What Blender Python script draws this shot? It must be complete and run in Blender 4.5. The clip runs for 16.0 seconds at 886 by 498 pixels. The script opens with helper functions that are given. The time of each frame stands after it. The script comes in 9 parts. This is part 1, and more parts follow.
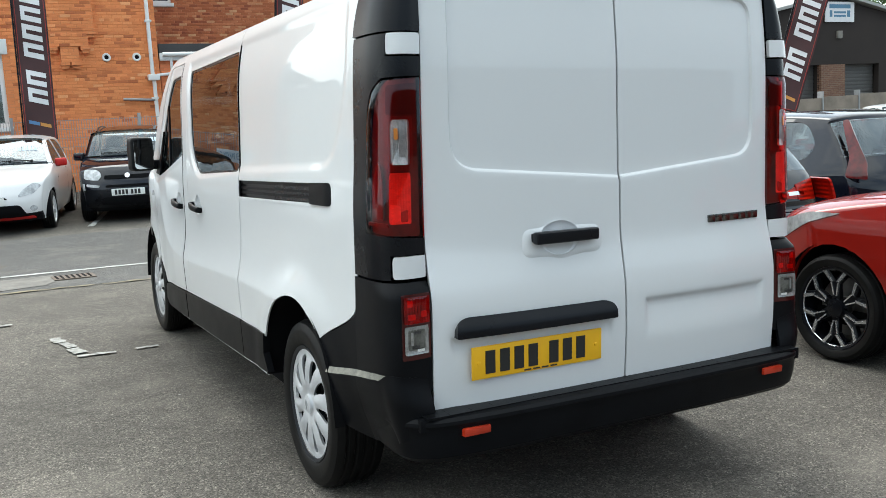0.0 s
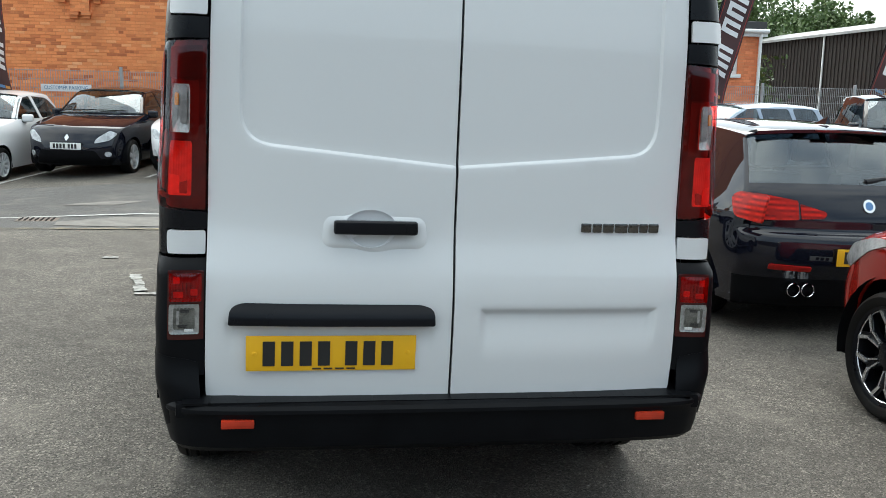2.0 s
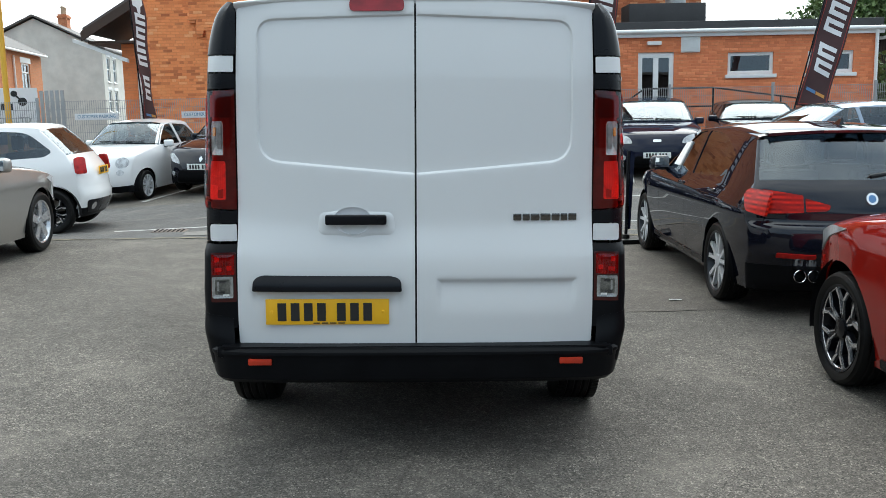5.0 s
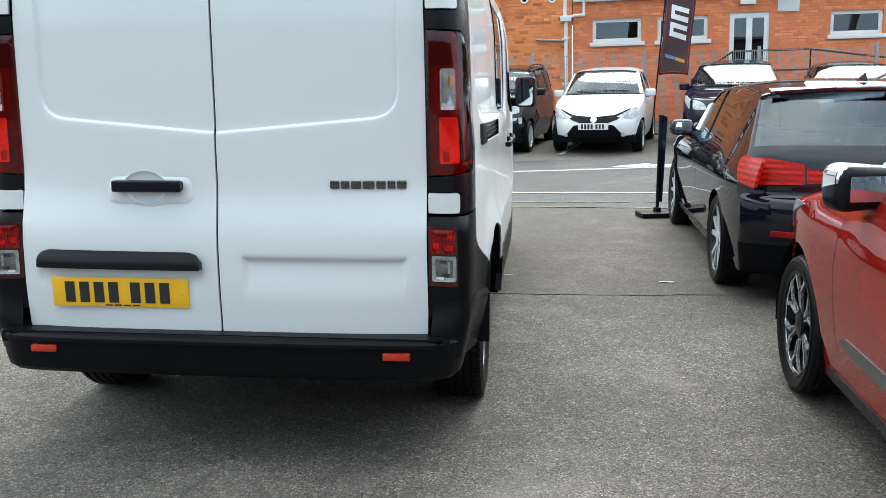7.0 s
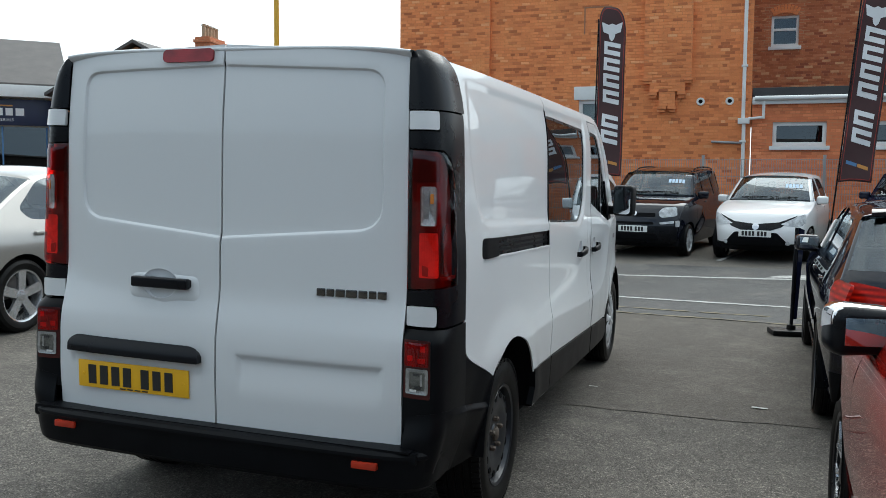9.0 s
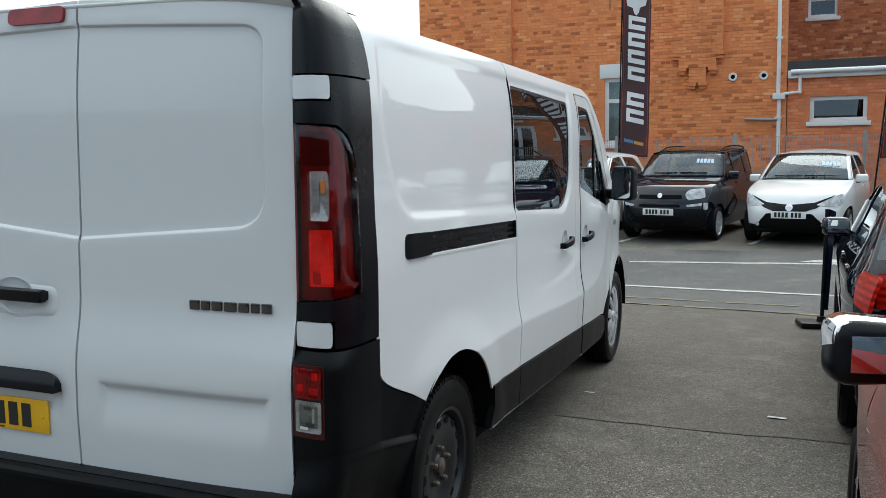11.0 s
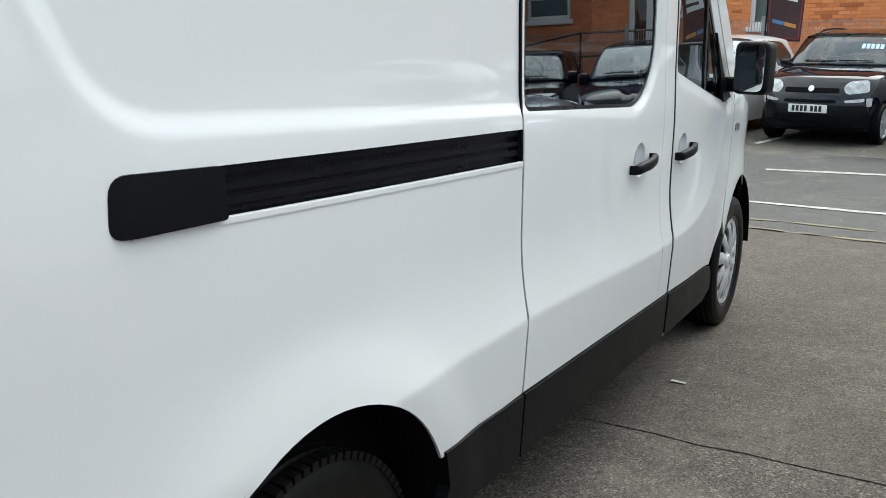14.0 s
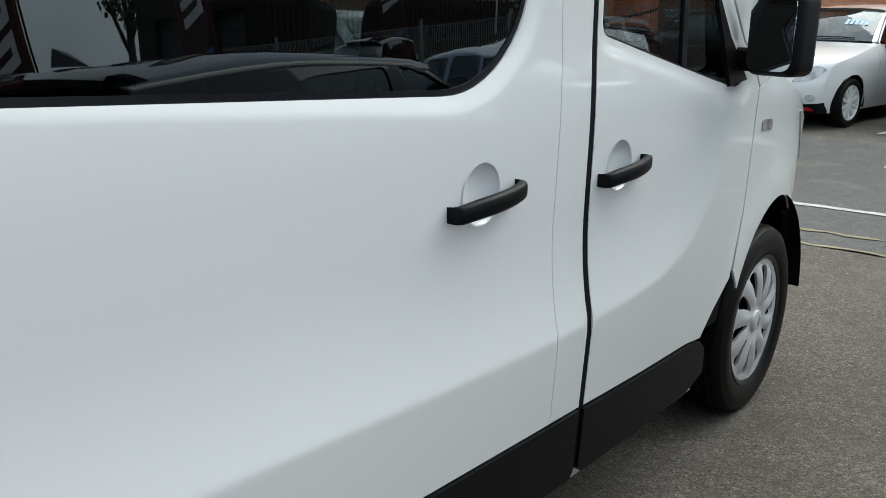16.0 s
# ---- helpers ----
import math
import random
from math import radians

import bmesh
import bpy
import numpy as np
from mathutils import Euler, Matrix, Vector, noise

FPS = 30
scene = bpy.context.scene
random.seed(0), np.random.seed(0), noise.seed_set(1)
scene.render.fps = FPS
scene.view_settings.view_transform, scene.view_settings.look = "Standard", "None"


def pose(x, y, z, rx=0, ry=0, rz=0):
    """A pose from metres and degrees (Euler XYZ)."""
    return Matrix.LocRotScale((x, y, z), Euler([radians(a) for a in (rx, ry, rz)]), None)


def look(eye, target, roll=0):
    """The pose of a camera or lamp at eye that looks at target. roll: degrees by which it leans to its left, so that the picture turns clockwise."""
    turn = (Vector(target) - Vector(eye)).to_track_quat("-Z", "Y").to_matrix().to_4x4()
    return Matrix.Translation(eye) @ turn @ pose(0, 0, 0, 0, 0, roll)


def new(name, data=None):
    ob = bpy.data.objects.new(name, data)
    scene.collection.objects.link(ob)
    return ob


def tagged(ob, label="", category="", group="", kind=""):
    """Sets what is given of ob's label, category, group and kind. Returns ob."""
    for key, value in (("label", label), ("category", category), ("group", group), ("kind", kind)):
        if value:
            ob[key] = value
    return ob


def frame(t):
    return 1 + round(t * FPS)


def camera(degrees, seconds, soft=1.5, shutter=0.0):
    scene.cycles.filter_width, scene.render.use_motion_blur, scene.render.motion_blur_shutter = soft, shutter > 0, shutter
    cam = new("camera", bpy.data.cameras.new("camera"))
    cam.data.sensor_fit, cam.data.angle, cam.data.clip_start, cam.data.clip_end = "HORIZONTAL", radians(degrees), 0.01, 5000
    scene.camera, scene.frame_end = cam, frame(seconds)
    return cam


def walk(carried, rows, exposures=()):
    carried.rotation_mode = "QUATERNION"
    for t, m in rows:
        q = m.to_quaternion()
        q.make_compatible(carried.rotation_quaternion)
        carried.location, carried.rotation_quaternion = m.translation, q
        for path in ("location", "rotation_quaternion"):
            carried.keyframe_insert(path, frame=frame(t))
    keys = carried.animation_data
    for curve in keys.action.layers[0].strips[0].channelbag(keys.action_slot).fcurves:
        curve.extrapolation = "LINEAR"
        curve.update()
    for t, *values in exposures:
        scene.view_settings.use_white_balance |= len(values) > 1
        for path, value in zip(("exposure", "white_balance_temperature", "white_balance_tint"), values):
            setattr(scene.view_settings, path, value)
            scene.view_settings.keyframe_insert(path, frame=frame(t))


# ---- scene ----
cam = camera(52.7, 16.0, 0.5)
PATH = [
    (0, (-1.99, -2.534, 1.405), (-1.095, -0.764, 1.147), -2.0),
    (0.5, (-1.572, -2.61, 1.4), (-0.78, -0.792, 1.135), -2.9),
    (1, (-1.205, -2.654, 1.409), (-0.558, -0.785, 1.112), -2.8),
    (1.5, (-0.866, -2.632, 1.413), (-0.297, -0.741, 1.095), 0.2),
    (1.9, (-0.622, -2.672, 1.409), (-0.208, -0.742, 1.082), 2.0),
    (2, (-0.536, -2.716, 1.419), (-0.178, -0.774, 1.102), 2.4),
    (2.5, (-0.361, -2.921, 1.45), (-0.074, -0.967, 1.136), 1.7),
    (3, (-0.267, -3.265, 1.463), (0.007, -1.307, 1.162), 0.6),
    (3.5, (-0.133, -3.547, 1.476), (0.132, -1.585, 1.197), 1.0),
    (4, (-0.094, -3.748, 1.514), (0.122, -1.779, 1.233), 0.9),
    (4.2, (-0.097, -3.805, 1.51), (0.098, -1.836, 1.224), 0.7),
    (6.3, (0.6, -3.347, 1.402), (0.466, -1.375, 1.096), -0.4),
    (6.5, (0.733, -3.252, 1.389), (0.602, -1.281, 1.077), -0.5),
    (7, (1.14, -3.09, 1.401), (0.933, -1.135, 1.036), -0.3),
    (7.5, (1.423, -2.933, 1.416), (1.093, -0.99, 1.076), 0.1),
    (8, (1.723, -2.933, 1.463), (1.15, -1.039, 1.174), 1.5),
    (8.5, (1.844, -2.958, 1.5), (1.225, -1.066, 1.309), 1.5),
    (9, (1.89, -2.966, 1.499), (1.259, -1.076, 1.33), 1.6),
    (9.2, (1.898, -2.946, 1.493), (1.267, -1.056, 1.32), 1.7),
    (11.3, (2.067, -2.104, 1.489), (1.328, -0.258, 1.278), 0.4),
    (11.5, (2.066, -2.065, 1.483), (1.302, -0.229, 1.265), 0.7),
    (12, (2.001, -1.875, 1.434), (1.219, -0.049, 1.202), 1.0),
    (12.5, (1.891, -1.558, 1.4), (1.061, 0.229, 1.053), 1.3),
    (13, (1.878, -1.15, 1.347), (0.93, 0.554, 0.901), 0.9),
    (13.5, (1.857, -0.739, 1.347), (0.893, 0.95, 0.88), 0.8),
    (14, (1.821, -0.305, 1.416), (0.868, 1.394, 0.964), 1.2),
    (14.5, (1.83, 0.109, 1.411), (0.893, 1.816, 0.954), 1.9),
    (15, (1.819, 0.49, 1.402), (0.875, 2.193, 0.947), 1.9),
    (15.5, (1.808, 0.887, 1.385), (0.831, 2.564, 0.903), 2.6),
    (16, (1.847, 1.284, 1.363), (0.671, 2.818, 0.849), 1.7),
]
EXPOSURE = [(0.0, 1.46, 6350), (1.0, 1.81, 6350), (1.5, 1.71, 6400), (2.0, 1.41, 6350), (3.0, 1.16, 6220), (3.5, 1.21, 6150), (4.2, 1.26, 6150), (6.3, 1.52, 6120), (7.0, 1.76, 6170), (7.5, 1.74, 6250), (8.0, 1.26, 6200), (8.5, 1.11, 6150), (9.0, 0.81, 6090), (11.3, 1.01, 6200), (12.0, 1.21, 6250), (12.5, 1.60, 6400), (13.0, 1.66, 6400), (13.5, 1.64, 6400), (14.0, 1.31, 6400), (14.5, 0.96, 6250), (15.0, 0.96, 6250), (16.0, 1.06, 6350)]
walk(cam, [(t, look(eye, target, roll)) for t, eye, target, roll in PATH], [(t, e, k, 4) for t, e, k in EXPOSURE])

# ---- world, sun, exposure ----
world = bpy.data.worlds.new("overcast_sky")
scene.world = world
world.use_nodes = True
wn = world.node_tree.nodes
wl = world.node_tree.links
wn.clear()
w_out = wn.new("ShaderNodeOutputWorld")
w_bg = wn.new("ShaderNodeBackground")
w_sky = wn.new("ShaderNodeTexSky")
w_sky.sky_type = "NISHITA"
w_sky.sun_disc = False
w_sky.sun_elevation = radians(52)
w_sky.sun_rotation = radians(3)
w_sky.air_density, w_sky.dust_density = 1.0, 1.0
w_scale = wn.new("ShaderNodeVectorMath")
w_scale.operation = "SCALE"
w_scale.inputs["Scale"].default_value = 0.1
w_coord = wn.new("ShaderNodeTexCoord")
w_map = wn.new("ShaderNodeMapping")
w_map.inputs["Scale"].default_value = (1.0, 1.0, 2.2)
w_noise = wn.new("ShaderNodeTexNoise")
w_noise.inputs["Scale"].default_value = 2.1
w_noise.inputs["Detail"].default_value = 7.0
w_noise.inputs["Roughness"].default_value = 0.55
w_ramp = wn.new("ShaderNodeValToRGB")
w_ramp.color_ramp.elements[0].position = 0.30
w_ramp.color_ramp.elements[0].color = (0.50, 0.57, 0.66, 1)
w_ramp.color_ramp.elements[1].position = 0.62
w_ramp.color_ramp.elements[1].color = (0.97, 0.99, 1.0, 1)
w_cover = wn.new("ShaderNodeValToRGB")
w_cover.color_ramp.elements[0].position = 0.30
w_cover.color_ramp.elements[0].color = (0.62, 0.62, 0.62, 1)
w_cover.color_ramp.elements[1].position = 0.52
w_cover.color_ramp.elements[1].color = (0.97, 0.97, 0.97, 1)
w_mix = wn.new("ShaderNodeMixRGB")
w_bg.inputs["Strength"].default_value = 1.25
wl.new(w_sky.outputs[0], w_scale.inputs[0])
wl.new(w_coord.outputs["Generated"], w_map.inputs[0])
wl.new(w_map.outputs[0], w_noise.inputs["Vector"])
wl.new(w_noise.outputs[0], w_ramp.inputs[0])
wl.new(w_noise.outputs[0], w_cover.inputs[0])
wl.new(w_cover.outputs[0], w_mix.inputs[0])
wl.new(w_scale.outputs[0], w_mix.inputs[1])
wl.new(w_ramp.outputs[0], w_mix.inputs[2])
w_dot = wn.new("ShaderNodeVectorMath")
w_dot.operation = "DOT_PRODUCT"
w_dot.inputs[1].default_value = Vector((-0.08, 0.64, 0.74)).normalized()
wl.new(w_coord.outputs["Generated"], w_dot.inputs[0])
w_glow = wn.new("ShaderNodeMapRange")
w_glow.interpolation_type = "SMOOTHSTEP"
w_glow.inputs["From Min"].default_value = -0.45
w_glow.inputs["From Max"].default_value = 0.95
w_tone = wn.new("ShaderNodeValToRGB")
w_tone.color_ramp.elements[0].color = (0.30, 0.345, 0.39, 1)
w_tone.color_ramp.elements[1].color = (1.0, 0.98, 0.94, 1)
wl.new(w_dot.outputs["Value"], w_glow.inputs[0])
wl.new(w_glow.outputs[0], w_tone.inputs[0])
w_mul = wn.new("ShaderNodeVectorMath")
w_mul.operation = "MULTIPLY"
wl.new(w_mix.outputs[0], w_mul.inputs[0])
wl.new(w_tone.outputs[0], w_mul.inputs[1])
wl.new(w_mul.outputs[0], w_bg.inputs[0])
wl.new(w_bg.outputs[0], w_out.inputs[0])

sun = new("sun", bpy.data.lights.new("sun", "SUN"))
sun.data.energy = 1.3
sun.data.angle = radians(50)
sun.data.color = (1.0, 0.96, 0.9)
sun.matrix_world = look((3.2, 19, 23), (0, 0, 0))

# ---- materials ----
MATS = {}


def nodes_of(name):
    m = bpy.data.materials.new(name)
    m.use_nodes = True
    nt = m.node_tree
    b = nt.nodes["Principled BSDF"]
    return m, nt.nodes, nt.links, b


def add_noise(n, l, scale, detail=4.0, rough=0.6, coord="Object", stretch=None):
    tc = n.new("ShaderNodeTexCoord")
    tx = n.new("ShaderNodeTexNoise")
    tx.inputs["Scale"].default_value = scale
    tx.inputs["Detail"].default_value = detail
    tx.inputs["Roughness"].default_value = rough
    if stretch:
        mp = n.new("ShaderNodeMapping")
        mp.inputs["Scale"].default_value = stretch
        l.new(tc.outputs[coord], mp.inputs[0])
        l.new(mp.outputs[0], tx.inputs["Vector"])
    else:
        l.new(tc.outputs[coord], tx.inputs["Vector"])
    return tx.outputs[0]


def ramp(n, l, src, stops):
    r = n.new("ShaderNodeValToRGB")
    el = r.color_ramp.elements
    while len(el) < len(stops):
        el.new(0.5)
    for e, (p, c) in zip(el, stops):
        e.position = p
        e.color = (c, c, c, 1) if isinstance(c, (int, float)) else (*c, 1)
    l.new(src, r.inputs[0])
    return r.outputs[0]


def mix(n, l, fac, a, b, mode="MIX"):
    m = n.new("ShaderNodeMixRGB")
    m.blend_type = mode
    for k, (sock, v) in enumerate(zip(m.inputs, (fac, a, b))):
        if isinstance(v, (int, float)):
            sock.default_value = (v, v, v, 1) if k else v
        elif isinstance(v, tuple):
            sock.default_value = (*v, 1)
        else:
            l.new(v, sock)
    return m.outputs[0]


def bump(n, l, b, src, strength, dist):
    bp = n.new("ShaderNodeBump")
    bp.inputs["Strength"].default_value = strength
    bp.inputs["Distance"].default_value = dist
    l.new(src, bp.inputs["Height"])
    l.new(bp.outputs[0], b.inputs["Normal"])


def surface(name, color, rough=0.5, metal=0.0, var=0.12, scale=6.0, fine=60.0, bumps=0.0, coat=0.0, spec=0.5, rvar=0.1):
    """A painted or plain surface with two scales of variation."""
    if name in MATS:
        return MATS[name]
    m, n, l, b = nodes_of(name)
    big = add_noise(n, l, scale, 5)
    small = add_noise(n, l, fine, 3)
    dark = tuple(c * (1 - var) for c in color)
    lite = tuple(min(1, c * (1 + var * 0.6)) for c in color)
    c1 = mix(n, l, ramp(n, l, big, [(0.3, 0.0), (0.7, 1.0)]), dark, lite)
    c2 = mix(n, l, 0.25 * min(1, var * 4), c1, ramp(n, l, small, [(0.3, tuple(c * (1 - var) for c in color)), (0.7, lite)]))
    l.new(c2, b.inputs["Base Color"])
    l.new(ramp(n, l, big, [(0.25, max(0.0, rough - rvar * rough)), (0.75, min(1.0, rough + rvar * rough))]), b.inputs["Roughness"])
    b.inputs["Metallic"].default_value = metal
    b.inputs["Specular IOR Level"].default_value = spec
    b.inputs["Coat Weight"].default_value = coat
    b.inputs["Coat Roughness"].default_value = 0.03
    if bumps:
        bump(n, l, b, small, 0.4, bumps)
    MATS[name] = m
    return m


def car_paint(name, color, metal=0.0, rough=0.35, dust=0.04, coat=1.0, spec=0.5, coat_rough=0.03):
    """Body paint: base coat under clear coat, with faint dust and orange peel."""
    if name in MATS:
        return MATS[name]
    m, n, l, b = nodes_of(name)
    big = add_noise(n, l, 1.7, 5)
    mid = add_noise(n, l, 30.0, 3)
    c = mix(n, l, ramp(n, l, big, [(0.45, 0.0), (0.8, dust)]), color, (0.45, 0.43, 0.4))
    l.new(c, b.inputs["Base Color"])
    b.inputs["Metallic"].default_value = metal
    l.new(ramp(n, l, mid, [(0.2, rough * 0.9), (0.8, rough * 1.1)]), b.inputs["Roughness"])
    b.inputs["Coat Weight"].default_value = coat
    b.inputs["Specular IOR Level"].default_value = spec
    l.new(ramp(n, l, big, [(0.3, coat_rough * 0.5), (0.8, coat_rough * 1.8)]), b.inputs["Coat Roughness"])
    b.inputs["Coat IOR"].default_value = 1.5
    bump(n, l, b, add_noise(n, l, 9.0, 2), 0.02, 0.004)
    MATS[name] = m
    return m


def glass_mat(name, tint=(0.25, 0.28, 0.28), rough=0.0, gloss=1.0, base=0.10):
    """A thin sheet of car or window glass: tinted see-through with a mirror sheen."""
    if name in MATS:
        return MATS[name]
    m, n, l, b = nodes_of(name)
    out = n["Material Output"]
    n.remove(b)
    tr = n.new("ShaderNodeBsdfTransparent")
    tr.inputs[0].default_value = (*tint, 1)
    gl = n.new("ShaderNodeBsdfGlossy")
    gl.inputs["Roughness"].default_value = rough
    gl.inputs[0].default_value = (gloss * 0.86, gloss * 0.94, gloss, 1)
    fr = n.new("ShaderNodeLayerWeight")
    pw = n.new("ShaderNodeMath")
    pw.operation = "POWER"
    pw.inputs[1].default_value = 4.2
    ad = n.new("ShaderNodeMath")
    ad.operation = "MULTIPLY_ADD"
    ad.inputs[1].default_value = 0.90
    ad.inputs[2].default_value = base
    ad.use_clamp = True
    l.new(fr.outputs["Facing"], pw.inputs[0])
    l.new(pw.outputs[0], ad.inputs[0])
    mx = n.new("ShaderNodeMixShader")
    l.new(ad.outputs[0], mx.inputs[0])
    l.new(tr.outputs[0], mx.inputs[1])
    l.new(gl.outputs[0], mx.inputs[2])
    l.new(mx.outputs[0], out.inputs[0])
    MATS[name] = m
    return m


def lens_mat(name, color, depth=0.5, coat=0.8, ribs=48.0, rib_depth=0.22):
    """A lamp lens: glossy coloured plastic with fine ribs behind it."""
    if name in MATS:
        return MATS[name]
    m, n, l, b = nodes_of(name)
    tc = n.new("ShaderNodeTexCoord")
    wv = n.new("ShaderNodeTexWave")
    wv.bands_direction = "Z"
    wv.inputs["Scale"].default_value = ribs
    wv.inputs["Distortion"].default_value = 0.6
    l.new(tc.outputs["Object"], wv.inputs["Vector"])
    big = add_noise(n, l, 14.0, 3)
    c0 = mix(n, l, wv.outputs[1], tuple(c * (1 - depth * rib_depth if rib_depth < 0.5 else 1 - rib_depth) for c in color), color)
    c = mix(n, l, ramp(n, l, big, [(0.35, 0.0), (0.65, 1.0)]), tuple(c * (1 - depth) for c in color), c0)
    l.new(c, b.inputs["Base Color"])
    b.inputs["Roughness"].default_value = 0.3
    b.inputs["Specular IOR Level"].default_value = 0.15
    b.inputs["Coat Weight"].default_value = coat
    b.inputs["Coat Roughness"].default_value = 0.02
    MATS[name] = m
    return m


def asphalt(name, dark, lite, stain=0.35, speck=0.3):
    if name in MATS:
        return MATS[name]
    m, n, l, b = nodes_of(name)
    tc = n.new("ShaderNodeTexCoord")
    vo = n.new("ShaderNodeTexVoronoi")
    vo.inputs["Scale"].default_value = 150.0
    l.new(tc.outputs["Object"], vo.inputs["Vector"])
    stone = ramp(n, l, vo.outputs["Color"], [(0.16, tuple(c * 0.35 for c in dark)), (0.42, tuple((c + d) / 2 for c, d in zip(dark, lite))), (0.72, tuple(c * 1.15 for c in lite)), (0.95, tuple(min(1, c * (1.8 + speck)) for c in lite))])
    grain = add_noise(n, l, 240.0, 3, 0.8)
    clot = add_noise(n, l, 38.0, 3, 0.7)
    stone = mix(n, l, ramp(n, l, clot, [(0.42, 0.4), (0.58, 0.0)]), stone, tuple(c * 0.7 for c in dark))
    c1 = mix(n, l, 0.25, stone, ramp(n, l, grain, [(0.35, tuple(c * 0.6 for c in dark)), (0.65, lite)]))
    wide = add_noise(n, l, 0.55, 6, 0.6)
    c2 = mix(n, l, ramp(n, l, wide, [(0.38, stain), (0.62, 0.0)]), c1, tuple(c * 0.75 for c in dark))
    mid = add_noise(n, l, 4.5, 5, 0.65)
    c3 = mix(n, l, ramp(n, l, mid, [(0.42, 0.25), (0.6, 0.0)]), c2, tuple(c * 0.8 for c in dark))
    fleck = add_noise(n, l, 17.0, 4, 0.75)
    c3 = mix(n, l, ramp(n, l, fleck, [(0.44, 0.28), (0.56, 0.0)]), c3, tuple(c * 0.7 for c in dark))
    pale = ramp(n, l, add_noise(n, l, 1.3, 4, 0.7), [(0.52, 0.0), (0.72, 0.30)])
    c4 = mix(n, l, pale, c3, (0.24, 0.215, 0.185))
    chip = n.new("ShaderNodeTexVoronoi")
    chip.inputs["Scale"].default_value = 3.0
    l.new(tc.outputs["Object"], chip.inputs["Vector"])
    c5 = mix(n, l, ramp(n, l, chip.outputs["Distance"], [(0.015, 0.75), (0.03, 0.0)]), c4, (0.42, 0.41, 0.39))
    l.new(c5, b.inputs["Base Color"])
    b.inputs["Roughness"].default_value = 0.88
    b.inputs["Specular IOR Level"].default_value = 0.35
    ht = mix(n, l, 0.5, vo.outputs["Distance"], grain)
    bump(n, l, b, ht, 0.7, 0.008)
    MATS[name] = m
    return m


def brick_mat(name, a, b2, c3, mortar, vary=1.0, rows=0.075, width=0.225):
    """Brickwork in the wall's x and z, with stained and paler patches."""
    if name in MATS:
        return MATS[name]
    m, n, l, b = nodes_of(name)
    tc = n.new("ShaderNodeTexCoord")
    sp = n.new("ShaderNodeSeparateXYZ")
    l.new(tc.outputs["Object"], sp.inputs[0])
    ad = n.new("ShaderNodeMath")
    ad.operation = "ADD"
    l.new(sp.outputs[0], ad.inputs[0])
    l.new(sp.outputs[1], ad.inputs[1])
    cb = n.new("ShaderNodeCombineXYZ")
    l.new(ad.outputs[0], cb.inputs[0])
    l.new(sp.outputs[2], cb.inputs[1])
    br = n.new("ShaderNodeTexBrick")
    br.inputs["Scale"].default_value = 1.0
    br.inputs["Mortar Size"].default_value = 0.006
    br.inputs["Mortar Smooth"].default_value = 0.2
    br.inputs["Brick Width"].default_value = width
    br.inputs["Row Height"].default_value = rows
    br.inputs["Color1"].default_value = (*a, 1)
    br.inputs["Color2"].default_value = (*b2, 1)
    br.inputs["Mortar"].default_value = (*mortar, 1)
    l.new(cb.outputs[0], br.inputs["Vector"])
    odd = add_noise(n, l, 9.0, 2, 0.5, "Object", (0.5, 0.5, 1.5))
    c1 = mix(n, l, ramp(n, l, odd, [(0.60, 0.0), (0.66, 0.75 * vary)]), br.outputs[0], c3)
    stain = add_noise(n, l, 0.45, 7, 0.62)
    c2 = mix(n, l, ramp(n, l, stain, [(0.35, 0.3), (0.55, 0.0)]), c1, tuple(c * 0.6 for c in a))
    soot = add_noise(n, l, 1.6, 6, 0.7)
    c4 = mix(n, l, ramp(n, l, soot, [(0.55, 0.0), (0.75, 0.35)]), c2, tuple(min(1, c * 1.35) for c in b2))
    l.new(c4, b.inputs["Base Color"])
    b.inputs["Roughness"].default_value = 0.85
    inv = n.new("ShaderNodeInvert")
    l.new(br.outputs[1], inv.inputs[1])
    bump(n, l, b, inv.outputs[0], 0.5, 0.008)
    MATS[name] = m
    return m


def emission_free_leaf(name, a, b2):
    if name in MATS:
        return MATS[name]
    m, n, l, b = nodes_of(name)
    g = n.new("ShaderNodeNewGeometry")
    l.new(ramp(n, l, g.outputs["Random Per Island"], [(0.0, a), (1.0, b2)]), b.inputs["Base Color"])
    b.inputs["Roughness"].default_value = 0.6
    MATS[name] = m
    return m


WHITE = car_paint("white_paint", (0.645, 0.657, 0.665), 0.0, 0.5, 0.03, 0.75, 0.2, 0.022)
BLACK_PLASTIC = surface("black_grained_plastic", (0.0048, 0.0052, 0.0064), 0.40, 0, 0.4, 5, 220, 0.0006, 0, 0.10)
SATIN_BLACK = surface("satin_black_plastic", (0.0042, 0.0048, 0.007), 0.28, 0, 0.3, 4, 120, 0, 0, 0.22)
RUBBER = surface("tyre_rubber", (0.0068, 0.0067, 0.0066), 0.48, 0, 0.5, 10, 90, 0.0008, 0, 0.16)
DARK = surface("dark_underbody", (0.005, 0.005, 0.006), 0.85, 0, 0.4, 5, 40, 0, 0, 0.1)
SILVER = surface("silver_wheel_paint", (0.60, 0.61, 0.63), 0.33, 0.35, 0.15, 12, 90)
ALLOY = surface("machined_alloy", (0.62, 0.63, 0.65), 0.25, 0.85, 0.12, 12, 90)
STEEL_BLACK = surface("black_steel_wheel", (0.012, 0.015, 0.021), 0.32, 0.2, 0.4, 14, 80, 0.0005)
CHROME = surface("chrome", (0.72, 0.72, 0.73), 0.08, 1.0, 0.08, 8, 60)
